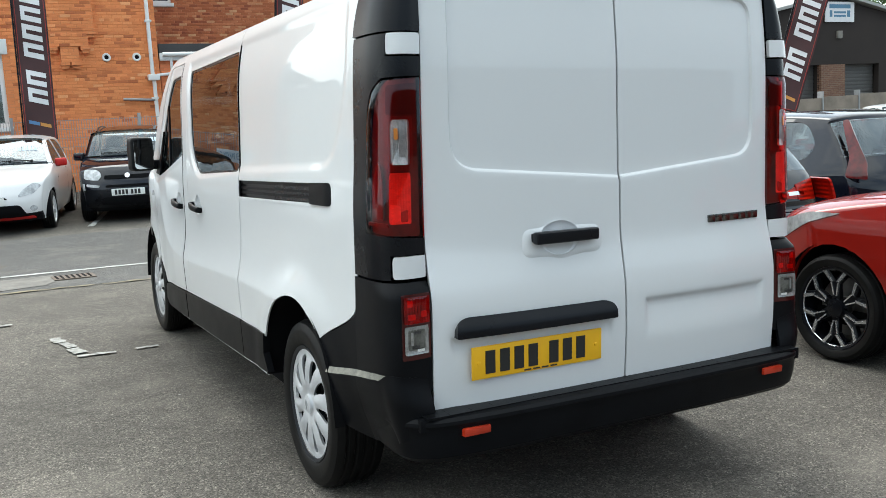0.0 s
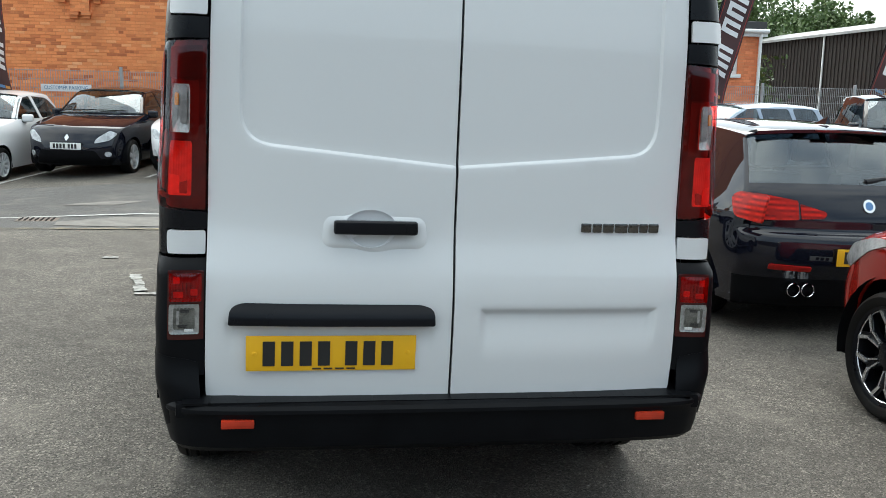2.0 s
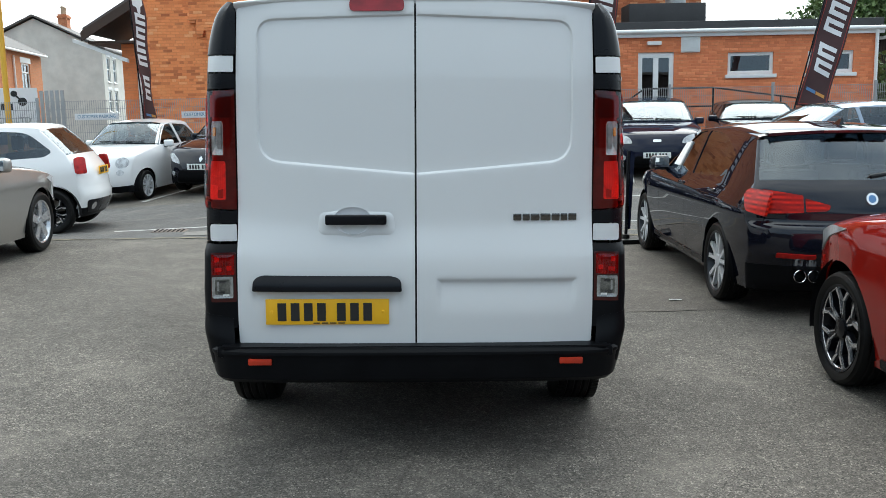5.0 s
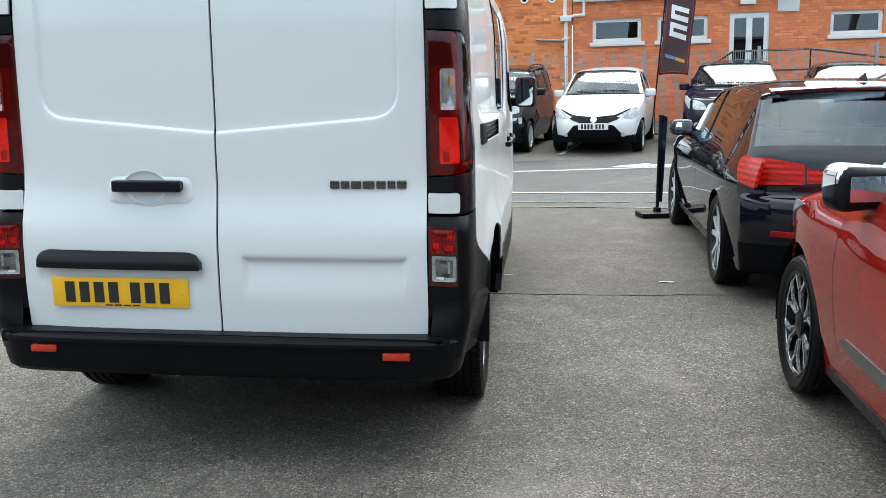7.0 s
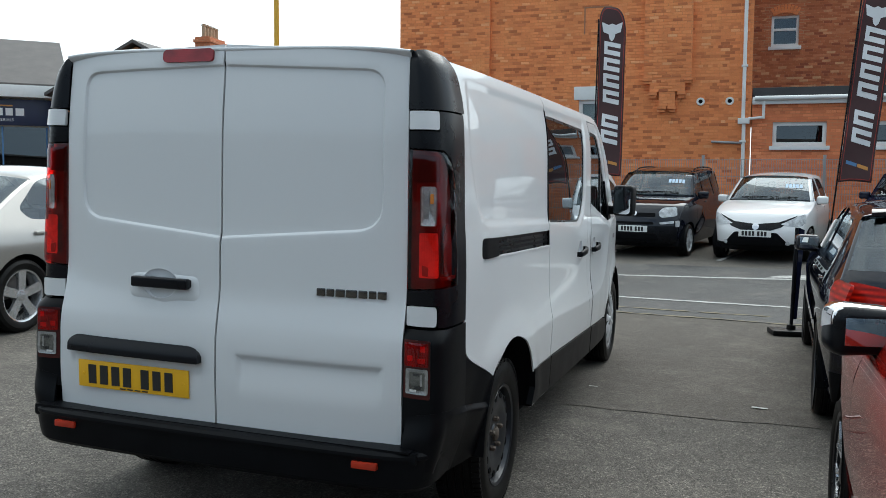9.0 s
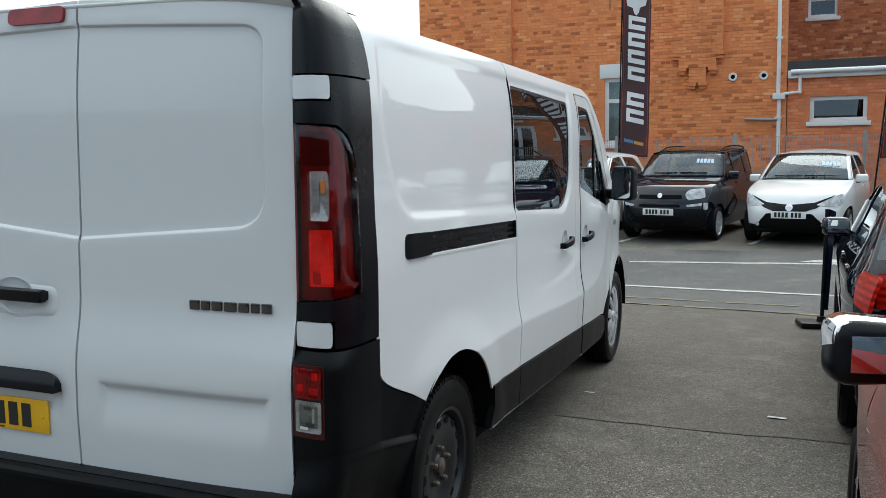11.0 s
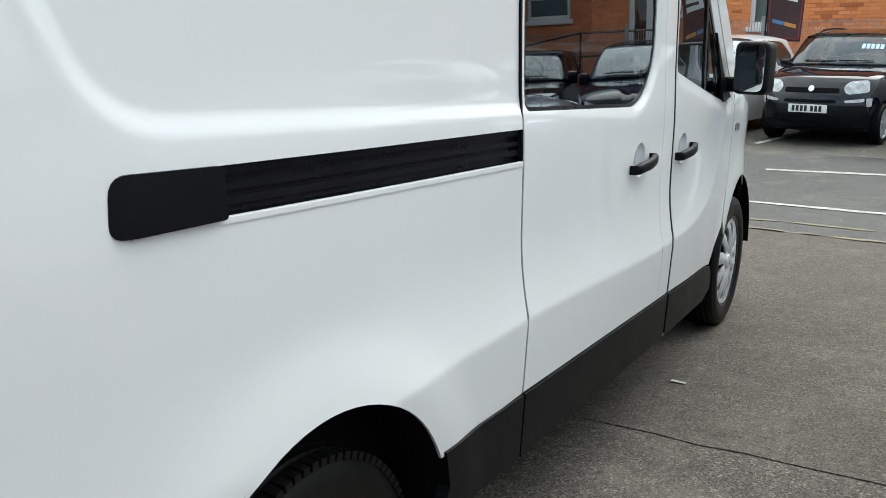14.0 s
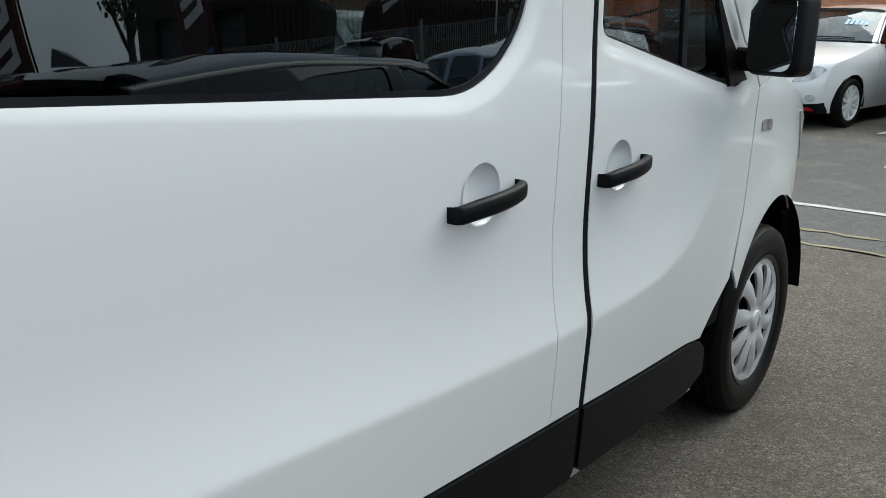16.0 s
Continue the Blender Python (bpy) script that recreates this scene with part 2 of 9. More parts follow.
RUST = surface("rusty_bolt_steel", (0.13, 0.105, 0.085), 0.6, 0.5, 0.4, 40, 200)
DISC = surface("brake_disc_steel", (0.22, 0.21, 0.20), 0.45, 0.8, 0.3, 20, 120)
GLASS_DARK = glass_mat("tinted_car_glass", (0.16, 0.18, 0.18), 0.0, 1.0, 0.075)
GLASS_CAR = glass_mat("car_glass", (0.40, 0.45, 0.46), 0.0, 0.74, 0.13)
GLASS_WINDOW = glass_mat("window_glass", (0.30, 0.33, 0.34))
MIRROR = surface("mirror_silvering", (0.70, 0.73, 0.76), 0.02, 1.0, 0.02, 3, 20)
SEAT = surface("dark_seat_cloth", (0.035, 0.036, 0.04), 0.9, 0, 0.3, 6, 150, 0.001)
YELLOW_PLATE = surface("yellow_plate", (0.80, 0.43, 0.008), 0.5, 0, 0.06, 6, 60)
WHITE_PLATE = surface("white_plate", (0.80, 0.80, 0.78), 0.35, 0, 0.05, 6, 60)
PLATE_BLACK = surface("plate_black", (0.015, 0.015, 0.015), 0.5, 0, 0.2, 8, 60)
RED_LENS = lens_mat("red_lens", (0.55, 0.008, 0.005), 0.5)
DARK_RED_LENS = lens_mat("dark_red_lens", (0.12, 0.003, 0.004), 0.6)
GLINT_RED = lens_mat("glint_red", (0.80, 0.016, 0.004), 0.6)
CLEAR_LENS = lens_mat("clear_lens", (0.46, 0.44, 0.43), 0.75)
AMBER_RED = lens_mat("reflector_red", (0.48, 0.035, 0.012), 0.4)
HEAD_LENS = lens_mat("headlamp_lens", (0.70, 0.72, 0.74), 0.5)
BRIGHT_RIM = surface("bright_silver_wheel", (0.60, 0.61, 0.63), 0.35, 0.25, 0.12, 12, 90)
WHITE_UPVC = surface("white_upvc", (0.78, 0.79, 0.78), 0.35, 0, 0.06, 4, 50)
WHITE_RENDER = surface("white_render", (0.62, 0.60, 0.55), 0.85, 0, 0.18, 1.2, 40, 0.002)
GALV = surface("galvanised_steel", (0.36, 0.37, 0.375), 0.5, 0.45, 0.2, 3, 60)
SLATE = surface("roof_slate", (0.10, 0.09, 0.085), 0.7, 0, 0.4, 1.5, 20, 0.004)
FELT = surface("roof_felt", (0.05, 0.05, 0.052), 0.85, 0, 0.3, 2, 30, 0.003)
WORN_TICK = surface("worn_bay_paint", (0.33, 0.33, 0.31), 0.9, 0, 0.7, 22, 120, 0.001)
LINE_WHITE = surface("worn_road_paint", (0.42, 0.42, 0.40), 0.85, 0, 0.6, 14, 90, 0.001)
LINE_YELLOW = surface("faded_yellow_paint", (0.21, 0.18, 0.11), 0.85, 0, 0.6, 4, 60, 0.001)
CONCRETE = surface("pale_concrete", (0.23, 0.215, 0.19), 0.9, 0, 0.25, 3, 70, 0.002)
BRICK = brick_mat("orange_brick", (0.82, 0.285, 0.102), (0.76, 0.255, 0.091), (0.62, 0.195, 0.075), (0.66, 0.25, 0.105), 0.8)
BRICK_OLD = brick_mat("old_red_brick", (0.58, 0.19, 0.08), (0.45, 0.14, 0.06), (0.72, 0.38, 0.19), (0.50, 0.30, 0.18), 1.0)
BRICK_NEW = brick_mat("smooth_red_brick", (0.74, 0.235, 0.095), (0.67, 0.20, 0.082), (0.60, 0.175, 0.072), (0.62, 0.24, 0.115), 0.5)
BRICK_FAR = brick_mat("terrace_brick", (0.60, 0.24, 0.10), (0.52, 0.19, 0.08), (0.42, 0.14, 0.07), (0.45, 0.25, 0.14), 0.7)
SHED = surface("brown_profiled_sheet", (0.038, 0.031, 0.028), 0.65, 0.0, 0.2, 0.8, 20, 0, 0, 0.12)
ASPHALT = asphalt("car_park_asphalt", (0.049, 0.0445, 0.039), (0.196, 0.177, 0.153), 0.35, 0.9)
ASPHALT_SMOOTH = asphalt("smooth_asphalt", (0.066, 0.058, 0.050), (0.158, 0.139, 0.118), 0.30, 0.3)
ASPHALT_ROAD = asphalt("road_asphalt", (0.072, 0.070, 0.068), (0.150, 0.146, 0.141), 0.25, 0.3)
FLAG_CLOTH = surface("dark_flag_cloth", (0.064, 0.029, 0.030), 0.8, 0, 0.25, 4, 200)
FLAG_RED = surface("red_flag_trim", (0.36, 0.045, 0.035), 0.8, 0, 0.2, 4, 100)
FLAG_WHITE = surface("white_print", (0.75, 0.75, 0.76), 0.75, 0, 0.06, 4, 100)
FLAG_BLUE = surface("blue_print", (0.10, 0.22, 0.42), 0.75, 0, 0.1, 4, 100)
FLAG_ORANGE = surface("orange_print", (0.55, 0.25, 0.06), 0.75, 0, 0.1, 4, 100)
BLUE_SIGN = surface("navy_sign_board", (0.012, 0.02, 0.06), 0.4, 0, 0.15, 2, 40)
SIGN_BLUE_TEXT = surface("blue_sign_paint", (0.09, 0.22, 0.34), 0.5, 0, 0.1, 3, 40)
YELLOW_POLE = surface("yellow_painted_steel", (0.75, 0.42, 0.04), 0.5, 0, 0.15, 2, 30)
ROOM_DARK = surface("dim_room", (0.05, 0.05, 0.05), 0.9, 0, 0.2, 1, 10)
CURTAIN = surface("net_curtain", (0.55, 0.56, 0.54), 0.9, 0, 0.1, 3, 40)

# ---- mesh helpers ----
from mathutils import geometry


def mesh_ob(name, verts, faces, mat, parent=None, smooth=True, angle=35, label=""):
    me = bpy.data.meshes.new(name)
    me.from_pydata([tuple(v) for v in verts], [], [tuple(f) for f in faces])
    me.materials.append(mat)
    if smooth:
        me.shade_smooth()
        if angle:
            me.set_sharp_from_angle(angle=radians(angle))
    me.update()
    ob = new(name, me)
    if parent is not None:
        ob.parent = parent
    if label:
        tagged(ob, label)
    return ob


def part(name, bm, mat, parent=None, label="", smooth=True, angle=35):
    me = bpy.data.meshes.new(name)
    bmesh.ops.recalc_face_normals(bm, faces=bm.faces)
    bm.to_mesh(me)
    bm.free()
    me.materials.append(mat)
    if smooth:
        me.shade_smooth()
        me.set_sharp_from_angle(angle=radians(angle))
    ob = new(name, me)
    if parent is not None:
        ob.parent = parent
    if label:
        tagged(ob, label)
    return ob


def thing(name, m, label, category, group="", kind=""):
    ob = new(name)
    ob.empty_display_size = 0.2
    ob.matrix_basis = m
    return tagged(ob, label, category, group, kind)


def add_box(bm, x0, x1, y0, y1, z0, z1, bevel=0.0, seg=2, m=None):
    r = bmesh.ops.create_cube(bm, size=1.0)
    vs = r["verts"]
    t = Matrix.Translation(((x0 + x1) / 2, (y0 + y1) / 2, (z0 + z1) / 2)) @ Matrix.Diagonal((abs(x1 - x0), abs(y1 - y0), abs(z1 - z0), 1))
    bmesh.ops.transform(bm, matrix=t, verts=vs)
    if bevel:
        es = list({e for v in vs for e in v.link_edges})
        out = bmesh.ops.bevel(bm, geom=es, offset=bevel, segments=seg, affect="EDGES", profile=0.6)
        vs = list({v for f in out["faces"] for v in f.verts} | {v for v in vs if v.is_valid})
    if m is not None:
        bmesh.ops.transform(bm, matrix=m, verts=[v for v in vs if v.is_valid])
    return bm


def box(name, x0, x1, y0, y1, z0, z1, mat, parent=None, bevel=0.0, label="", m=None):
    bm = bmesh.new()
    add_box(bm, x0, x1, y0, y1, z0, z1, bevel, 2, m)
    return part(name, bm, mat, parent, label, smooth=bevel > 0)


def add_cyl(bm, p0, p1, r0, r1=None, seg=16, caps=True):
    p0, p1 = Vector(p0), Vector(p1)
    d = p1 - p0
    res = bmesh.ops.create_cone(bm, cap_ends=caps, segments=seg, radius1=r0, radius2=r0 if r1 is None else r1, depth=d.length)
    t = Matrix.Translation((p0 + p1) / 2) @ d.to_track_quat("Z", "Y").to_matrix().to_4x4()
    bmesh.ops.transform(bm, matrix=t, verts=res["verts"])
    return bm


def tube(name, pts, r, mat, parent=None, seg=8, label=""):
    """One swept round bar along pts, with closed ends."""
    pts = [Vector(p) for p in pts]
    vs, fs = [], []
    for i, p in enumerate(pts):
        d = (pts[min(i + 1, len(pts) - 1)] - pts[max(i - 1, 0)]).normalized()
        a = d.cross(Vector((0, 0, 1)) if abs(d.z) < 0.9 else Vector((1, 0, 0))).normalized()
        b = a.cross(d)
        vs += [p + (a * math.cos(2 * math.pi * k / seg) + b * math.sin(2 * math.pi * k / seg)) * r for k in range(seg)]
    for i in range(len(pts) - 1):
        fs += [(i * seg + k, i * seg + (k + 1) % seg, (i + 1) * seg + (k + 1) % seg, (i + 1) * seg + k) for k in range(seg)]
    fs += [tuple(range(seg)), tuple(reversed(range(len(vs) - seg, len(vs))))]
    return mesh_ob(name, vs, fs, mat, parent, True, 50, label)


def rod(name, p0, p1, r, mat, parent=None, seg=12, label=""):
    bm = bmesh.new()
    add_cyl(bm, p0, p1, r, None, seg)
    return part(name, bm, mat, parent, label)


def lathe(name, prof, mat, parent=None, seg=40, label="", angle=30):
    """prof: (x along the axis, radius); turned about the x axis."""
    vs, fs = [], []
    k = len(prof)
    for i in range(seg):
        a = 2 * math.pi * i / seg
        for x, r in prof:
            vs.append((x, r * math.cos(a), r * math.sin(a)))
    for i in range(seg):
        j = (i + 1) % seg
        for q in range(k - 1):
            fs.append((i * k + q, i * k + q + 1, j * k + q + 1, j * k + q))
    return mesh_ob(name, vs, fs, mat, parent, True, angle, label)


def curve_pts(pts, n=8, closed=False):
    """A smooth line through points (Catmull-Rom)."""
    pts = [Vector(p) for p in pts]
    out = []
    k = len(pts)
    for i in range(k if closed else k - 1):
        p0 = pts[(i - 1) % k] if closed or i else pts[0] * 2 - pts[1]
        p1, p2 = pts[i], pts[(i + 1) % k]
        p3 = pts[(i + 2) % k] if closed or i + 2 < k else pts[-1] * 2 - pts[-2]
        for j in range(n):
            t = j / n
            out.append(0.5 * ((2 * p1) + (p2 - p0) * t + (2 * p0 - 5 * p1 + 4 * p2 - p3) * t * t + (3 * p1 - p0 - 3 * p2 + p3) * t ** 3))
    if not closed:
        out.append(pts[-1])
    return out


def rounded(corners, n=5):
    """A closed 2D outline from (a, b, radius) corners."""
    out = []
    k = len(corners)
    for i in range(k):
        a = Vector(corners[i - 1][:2])
        b = Vector(corners[i][:2])
        c = Vector(corners[(i + 1) % k][:2])
        r = corners[i][2] if len(corners[i]) > 2 else 0.0
        if r <= 0:
            out.append(tuple(b))
            continue
        d1, d2 = (a - b), (c - b)
        r1 = min(r, d1.length * 0.49, d2.length * 0.49)
        s, e = b + d1.normalized() * r1, b + d2.normalized() * r1
        for j in range(n + 1):
            t = j / n
            out.append(tuple((1 - t) ** 2 * s + 2 * t * (1 - t) * b + t * t * e))
    return out


def arc(cx, cy, r, a0, a1, n=16):
    return [(cx + r * math.cos(radians(a0 + (a1 - a0) * i / n)), cy + r * math.sin(radians(a0 + (a1 - a0) * i / n))) for i in range(n + 1)]


def inside(poly, px, py):
    poly = np.array(poly)
    x0, y0 = poly[:, 0], poly[:, 1]
    x1, y1 = np.roll(x0, -1), np.roll(y0, -1)
    px, py = np.asarray(px)[:, None], np.asarray(py)[:, None]
    with np.errstate(divide="ignore", invalid="ignore"):
        hit = ((y0 > py) != (y1 > py)) & (px < (x1 - x0) * (py - y0) / (y1 - y0) + x0)
    return hit.sum(axis=1) % 2 == 1


def edge_dist(poly, px, py):
    poly = np.array(poly)
    a, b = poly, np.roll(poly, -1, axis=0)
    p = np.stack([px, py], 1)[:, None, :]
    ab = (b - a)[None]
    t = np.clip(((p - a[None]) * ab).sum(2) / np.maximum((ab ** 2).sum(2), 1e-12), 0, 1)
    d = np.linalg.norm(a[None] + t[..., None] * ab - p, axis=2)
    return d.min(axis=1)


def dense(poly, step):
    out = []
    for i, p in enumerate(poly):
        q = poly[(i + 1) % len(poly)]
        n = max(1, int(math.hypot(q[0] - p[0], q[1] - p[1]) / step))
        for j in range(n):
            out.append((p[0] + (q[0] - p[0]) * j / n, p[1] + (q[1] - p[1]) * j / n))
    return out


def offsets(poly, dists, step):
    """Points along lines beside an outline, so that a pressed edge gets a fine net."""
    p = np.array(dense(poly, step))
    t = np.roll(p, -1, axis=0) - np.roll(p, 1, axis=0)
    t /= np.maximum(np.linalg.norm(t, axis=1), 1e-9)[:, None]
    n = np.stack([-t[:, 1], t[:, 0]], 1)
    return np.concatenate([p + n * d for d in dists]).tolist()


def skin(name, outline, fn, mat, parent=None, holes=(), step=0.04, lip=0.0, mirror=False, label="", flip=False, angle=40, extra=()):
    """A panel: the 2D outline (a, b) filled with an even net and laid on the surface fn(a, b) -> (x, y, z). lip: depth of its turned-in edge."""
    loops = [dense(outline, step)] + [dense(h, step) for h in holes]
    pts, edges = [], []
    for lp in loops:
        k = len(pts)
        pts += lp
        edges += [(k + i, k + (i + 1) % len(lp)) for i in range(len(lp))]
    arr = np.array(loops[0])
    lo, hi = arr.min(0), arr.max(0)
    ga, gb = np.meshgrid(np.arange(lo[0] + step * 0.5, hi[0], step), np.arange(lo[1] + step * 0.5, hi[1], step))
    ga = ga + (np.arange(ga.shape[0]) % 2)[:, None] * step * 0.5
    ga, gb = ga.ravel(), gb.ravel()
    if len(ga):
        ok = inside(loops[0], ga, gb) & (edge_dist(loops[0], ga, gb) > step * 0.45)
        for h in loops[1:]:
            ok &= ~inside(h, ga, gb) & (edge_dist(h, ga, gb) > step * 0.45)
        if len(extra):
            ex = np.array(extra)
            for i in range(0, len(ex), 400):
                c = ex[i:i + 400]
                ok &= (np.hypot(ga[:, None] - c[None, :, 0], gb[:, None] - c[None, :, 1]).min(axis=1) > step * 0.5)
        pts += list(zip(ga[ok].tolist(), gb[ok].tolist()))
    if len(extra):
        ex = np.array(extra)
        ok = inside(loops[0], ex[:, 0], ex[:, 1]) & (edge_dist(loops[0], ex[:, 0], ex[:, 1]) > 0.004)
        for h in loops[1:]:
            ok &= ~inside(h, ex[:, 0], ex[:, 1]) & (edge_dist(h, ex[:, 0], ex[:, 1]) > 0.004)
        pts += [tuple(p) for p in ex[ok].tolist()]
    v, _, f, _, _, _ = geometry.delaunay_2d_cdt([Vector(p) for p in pts], edges, [], 0, 1e-6)
    va = np.array([tuple(p) for p in v])
    fa = np.array([t for t in f if len(t) == 3])
    ce = va[fa].mean(axis=1)
    keep = inside(loops[0], ce[:, 0], ce[:, 1])
    for h in loops[1:]:
        keep &= ~inside(h, ce[:, 0], ce[:, 1])
    fa = fa[keep]
    used = np.unique(fa)
    remap = {int(u): i for i, u in enumerate(used)}
    verts = [Vector(fn(*va[u])) for u in used]
    faces = [tuple(remap[int(i)] for i in t) for t in fa]
    if flip:
        faces = [t[::-1] for t in faces]
    if lip:
        cnt = {}
        for t in faces:
            for i in range(3):
                a, b = t[i], t[(i + 1) % 3]
                cnt[(a, b)] = cnt.get((a, b), 0) + 1
        rim = [(a, b) for (a, b) in cnt if (b, a) not in cnt]
        nrm = {}
        for t in faces:
            nn = (verts[t[1]] - verts[t[0]]).cross(verts[t[2]] - verts[t[0]])
            for i in t:
                nrm[i] = nrm.get(i, Vector((0, 0, 0))) + nn
        low = {}
        for a, b in rim:
            for i in (a, b):
                if i not in low:
                    low[i] = len(verts)
                    verts.append(verts[i] - nrm[i].normalized() * lip)
            faces.append((b, a, low[a], low[b]))
    if mirror:
        verts = [Vector((-p.x, p.y, p.z)) for p in verts]
        faces = [t[::-1] for t in faces]
    return mesh_ob(name, verts, faces, mat, parent, True, angle, label)


def text(name, body, size, mat, m, parent=None, extrude=0.004, shear=0.0, align="CENTER"):
    cu = bpy.data.curves.new(name, "FONT")
    cu.body = body
    cu.size = size
    cu.extrude = extrude
    cu.shear = shear
    cu.align_x = align
    cu.align_y = "CENTER"
    tmp = bpy.data.objects.new(name, cu)
    scene.collection.objects.link(tmp)
    dg = bpy.context.evaluated_depsgraph_get()
    me = bpy.data.meshes.new_from_object(tmp.evaluated_get(dg))
    bpy.data.objects.remove(tmp)
    me.materials.clear()
    me.materials.append(mat)
    ob = new(name, me)
    if parent is not None:
        ob.parent = parent
    ob.matrix_basis = m
    return ob


def lerp(tab, x):
    xs, ys = zip(*tab)
    return float(np.interp(x, xs, ys))


def smooth(a, b, x):
    t = min(1.0, max(0.0, (x - a) / (b - a)))
    return t * t * (3 - 2 * t)

# ---- the ground ----
def ground_z(x, y):
    rise = 0.033 * (min(max(y, 9.8), 24.0) - 9.8)
    dip = 0.05 * min(max(-x - 2.2, 0.0), 6.0) * smooth(6.2, 8.6, y)
    return rise - dip + 0.0227 * min(max(x, -30.0), 40.0) * smooth(8.5, 13.0, y)


FAR = pose(0, 0, 0, 0, -1.3, 0)

gx = [-400, -250, -150, -90, -60] + [-40 + 1.0 * i for i in range(81)] + [60, 90, 150, 250, 400]
gy = [-300, -150, -60, -30, -15, -8] + [-4 + 0.5 * i for i in range(61)] + [32, 45, 70, 120, 220, 400]
gv = [(x, y, ground_z(x, y)) for y in gy for x in gx]
gf = [(j * len(gx) + i, j * len(gx) + i + 1, (j + 1) * len(gx) + i + 1, (j + 1) * len(gx) + i) for j in range(len(gy) - 1) for i in range(len(gx) - 1)]
tagged(mesh_ob("ground", gv, gf, ASPHALT, None, True, 0), "worn grey asphalt car park with pale stone chips", "ground", "", "structure")


def sheet(name, outline, mat, dz, label, step=0.5, category="ground", kind="structure"):
    ob = skin(name, outline, lambda x, y: (x, y, ground_z(x, y) + dz), mat, None, (), step, 0.0, False, label, False, 0)
    return tagged(ob, label, category, "", kind)


def wavy(p, q, n, amp, seed):
    rnd = random.Random(seed)
    return [(p[0] + (q[0] - p[0]) * i / n, p[1] + (q[1] - p[1]) * i / n + (rnd.uniform(-amp, amp) if 0 < i < n else 0)) for i in range(n + 1)]


sheet("pavement", wavy((-0.4, 2.72), (9.0, 3.2), 60, 0.02, 4) + wavy((9.0, 7.1), (-0.4, 7.02), 40, 0.015, 5), ASPHALT_SMOOTH, 0.004, "smoother dark asphalt patch with a ragged edge")
sheet("road", [(-70, 6.9), (-9, 6.95)] + wavy((-9, 6.98), (9, 7.16), 60, 0.012, 6) + [(70, 7.3), (70, 12.35), (-70, 11.9)], ASPHALT_ROAD, 0.005, "grey asphalt side road between two car parks", 1.0, "road")


def stripe(name, p, q, w, mat, label, dz=0.011, ragged=0.012, seed=1):
    p, q = Vector(p), Vector(q)
    d = (q - p).normalized()
    s = Vector((-d.y, d.x)) * (w / 2)
    n = max(6, int((q - p).length / 0.12))
    rnd = random.Random(seed)
    up = [p + (q - p) * (i / n) + s + Vector((-d.y, d.x)) * rnd.uniform(-ragged, ragged) for i in range(n + 1)]
    dn = [p + (q - p) * (i / n) - s + Vector((-d.y, d.x)) * rnd.uniform(-ragged, ragged) for i in range(n + 1)]
    return sheet(name, [tuple(v) for v in dn] + [tuple(v) for v in reversed(up)], mat, dz, label, 0.3, "road marking")


stripe("road_line", (-14, 7.55), (7.0, 8.72), 0.10, LINE_WHITE, "worn white line painted along the road edge", seed=3)
stripe("road_line", (0.0, 10.62), (6.2, 11.62), 0.11, LINE_WHITE, "white painted line across the side road", seed=4)
stripe("road_line", (-9.0, 6.86), (9.0, 7.22), 0.045, LINE_YELLOW, "faded yellowish line along the asphalt joint", seed=5, ragged=0.03)
stripe("road_line", (-0.5, 7.42), (6.0, 7.72), 0.04, LINE_YELLOW, "faded narrow line beside the asphalt joint", seed=6, ragged=0.03)
sheet("road_arrow", [(2.25, 11.12), (3.4, 11.20), (3.4, 11.42), (2.95, 11.42), (2.9, 11.55), (2.45, 11.33)], LINE_WHITE, 0.012, "white arrow head painted on the road", 0.2, "road marking")
for i, bx in enumerate((-7.6, -5.1, -2.75, -0.55, 1.55, 4.0, 6.4)):
    stripe("bay_line", (bx, 12.9), (bx + 0.95, 17.0), 0.09, LINE_WHITE, "worn white parking bay line", seed=20 + i)
for i, (a, b, w) in enumerate((((-1.66, 4.5), (-1.52, 3.86), 0.09), ((-1.56, 3.80), (-1.28, 3.78), 0.06), ((-1.18, 3.79), (-1.02, 3.80), 0.05), ((-2.05, 5.25), (-1.9, 5.27), 0.06))):
    a, b = Vector(a), Vector(b)
    rnd = random.Random(90 + i)
    k = max(1, int((b - a).length / 0.17))
    for j in range(k):
        p, q = a + (b - a) * (j / k + rnd.uniform(0, 0.02)), a + (b - a) * ((j + rnd.uniform(0.86, 0.99)) / k)
        off = Vector((rnd.uniform(-0.012, 0.012), rnd.uniform(-0.008, 0.008)))
        stripe("bay_tick", tuple(p + off), tuple(q + off), w * rnd.uniform(0.7, 1.0), WORN_TICK, "chipped white flake of a parking bay mark", seed=40 + 9 * i + j, ragged=0.011)
for i, (x, y, k) in enumerate(((0.94, 3.36, 0.45), (2.06, 3.22, 0.72))):
    sheet("paint_dash", [(x - 0.075 * k, y - 0.02 * k), (x + 0.07 * k, y - 0.028 * k), (x + 0.08 * k, y + 0.018 * k), (x - 0.06 * k, y + 0.026 * k)], LINE_WHITE, 0.011, "short chipped white paint dash on the asphalt", 0.05, "road marking")
PATCH = surface("dirty_concrete", (0.17, 0.16, 0.145), 0.9, 0, 0.5, 5, 60, 0.002)
sheet("concrete_patch", [(-2.9, 7.25), (-2.2, 7.12), (-1.55, 7.3), (-1.35, 7.75), (-1.45, 8.02), (-2.5, 7.9), (-2.95, 7.6)], PATCH, 0.010, "pale concrete repair patch round a drain cover", 0.2, "patch")
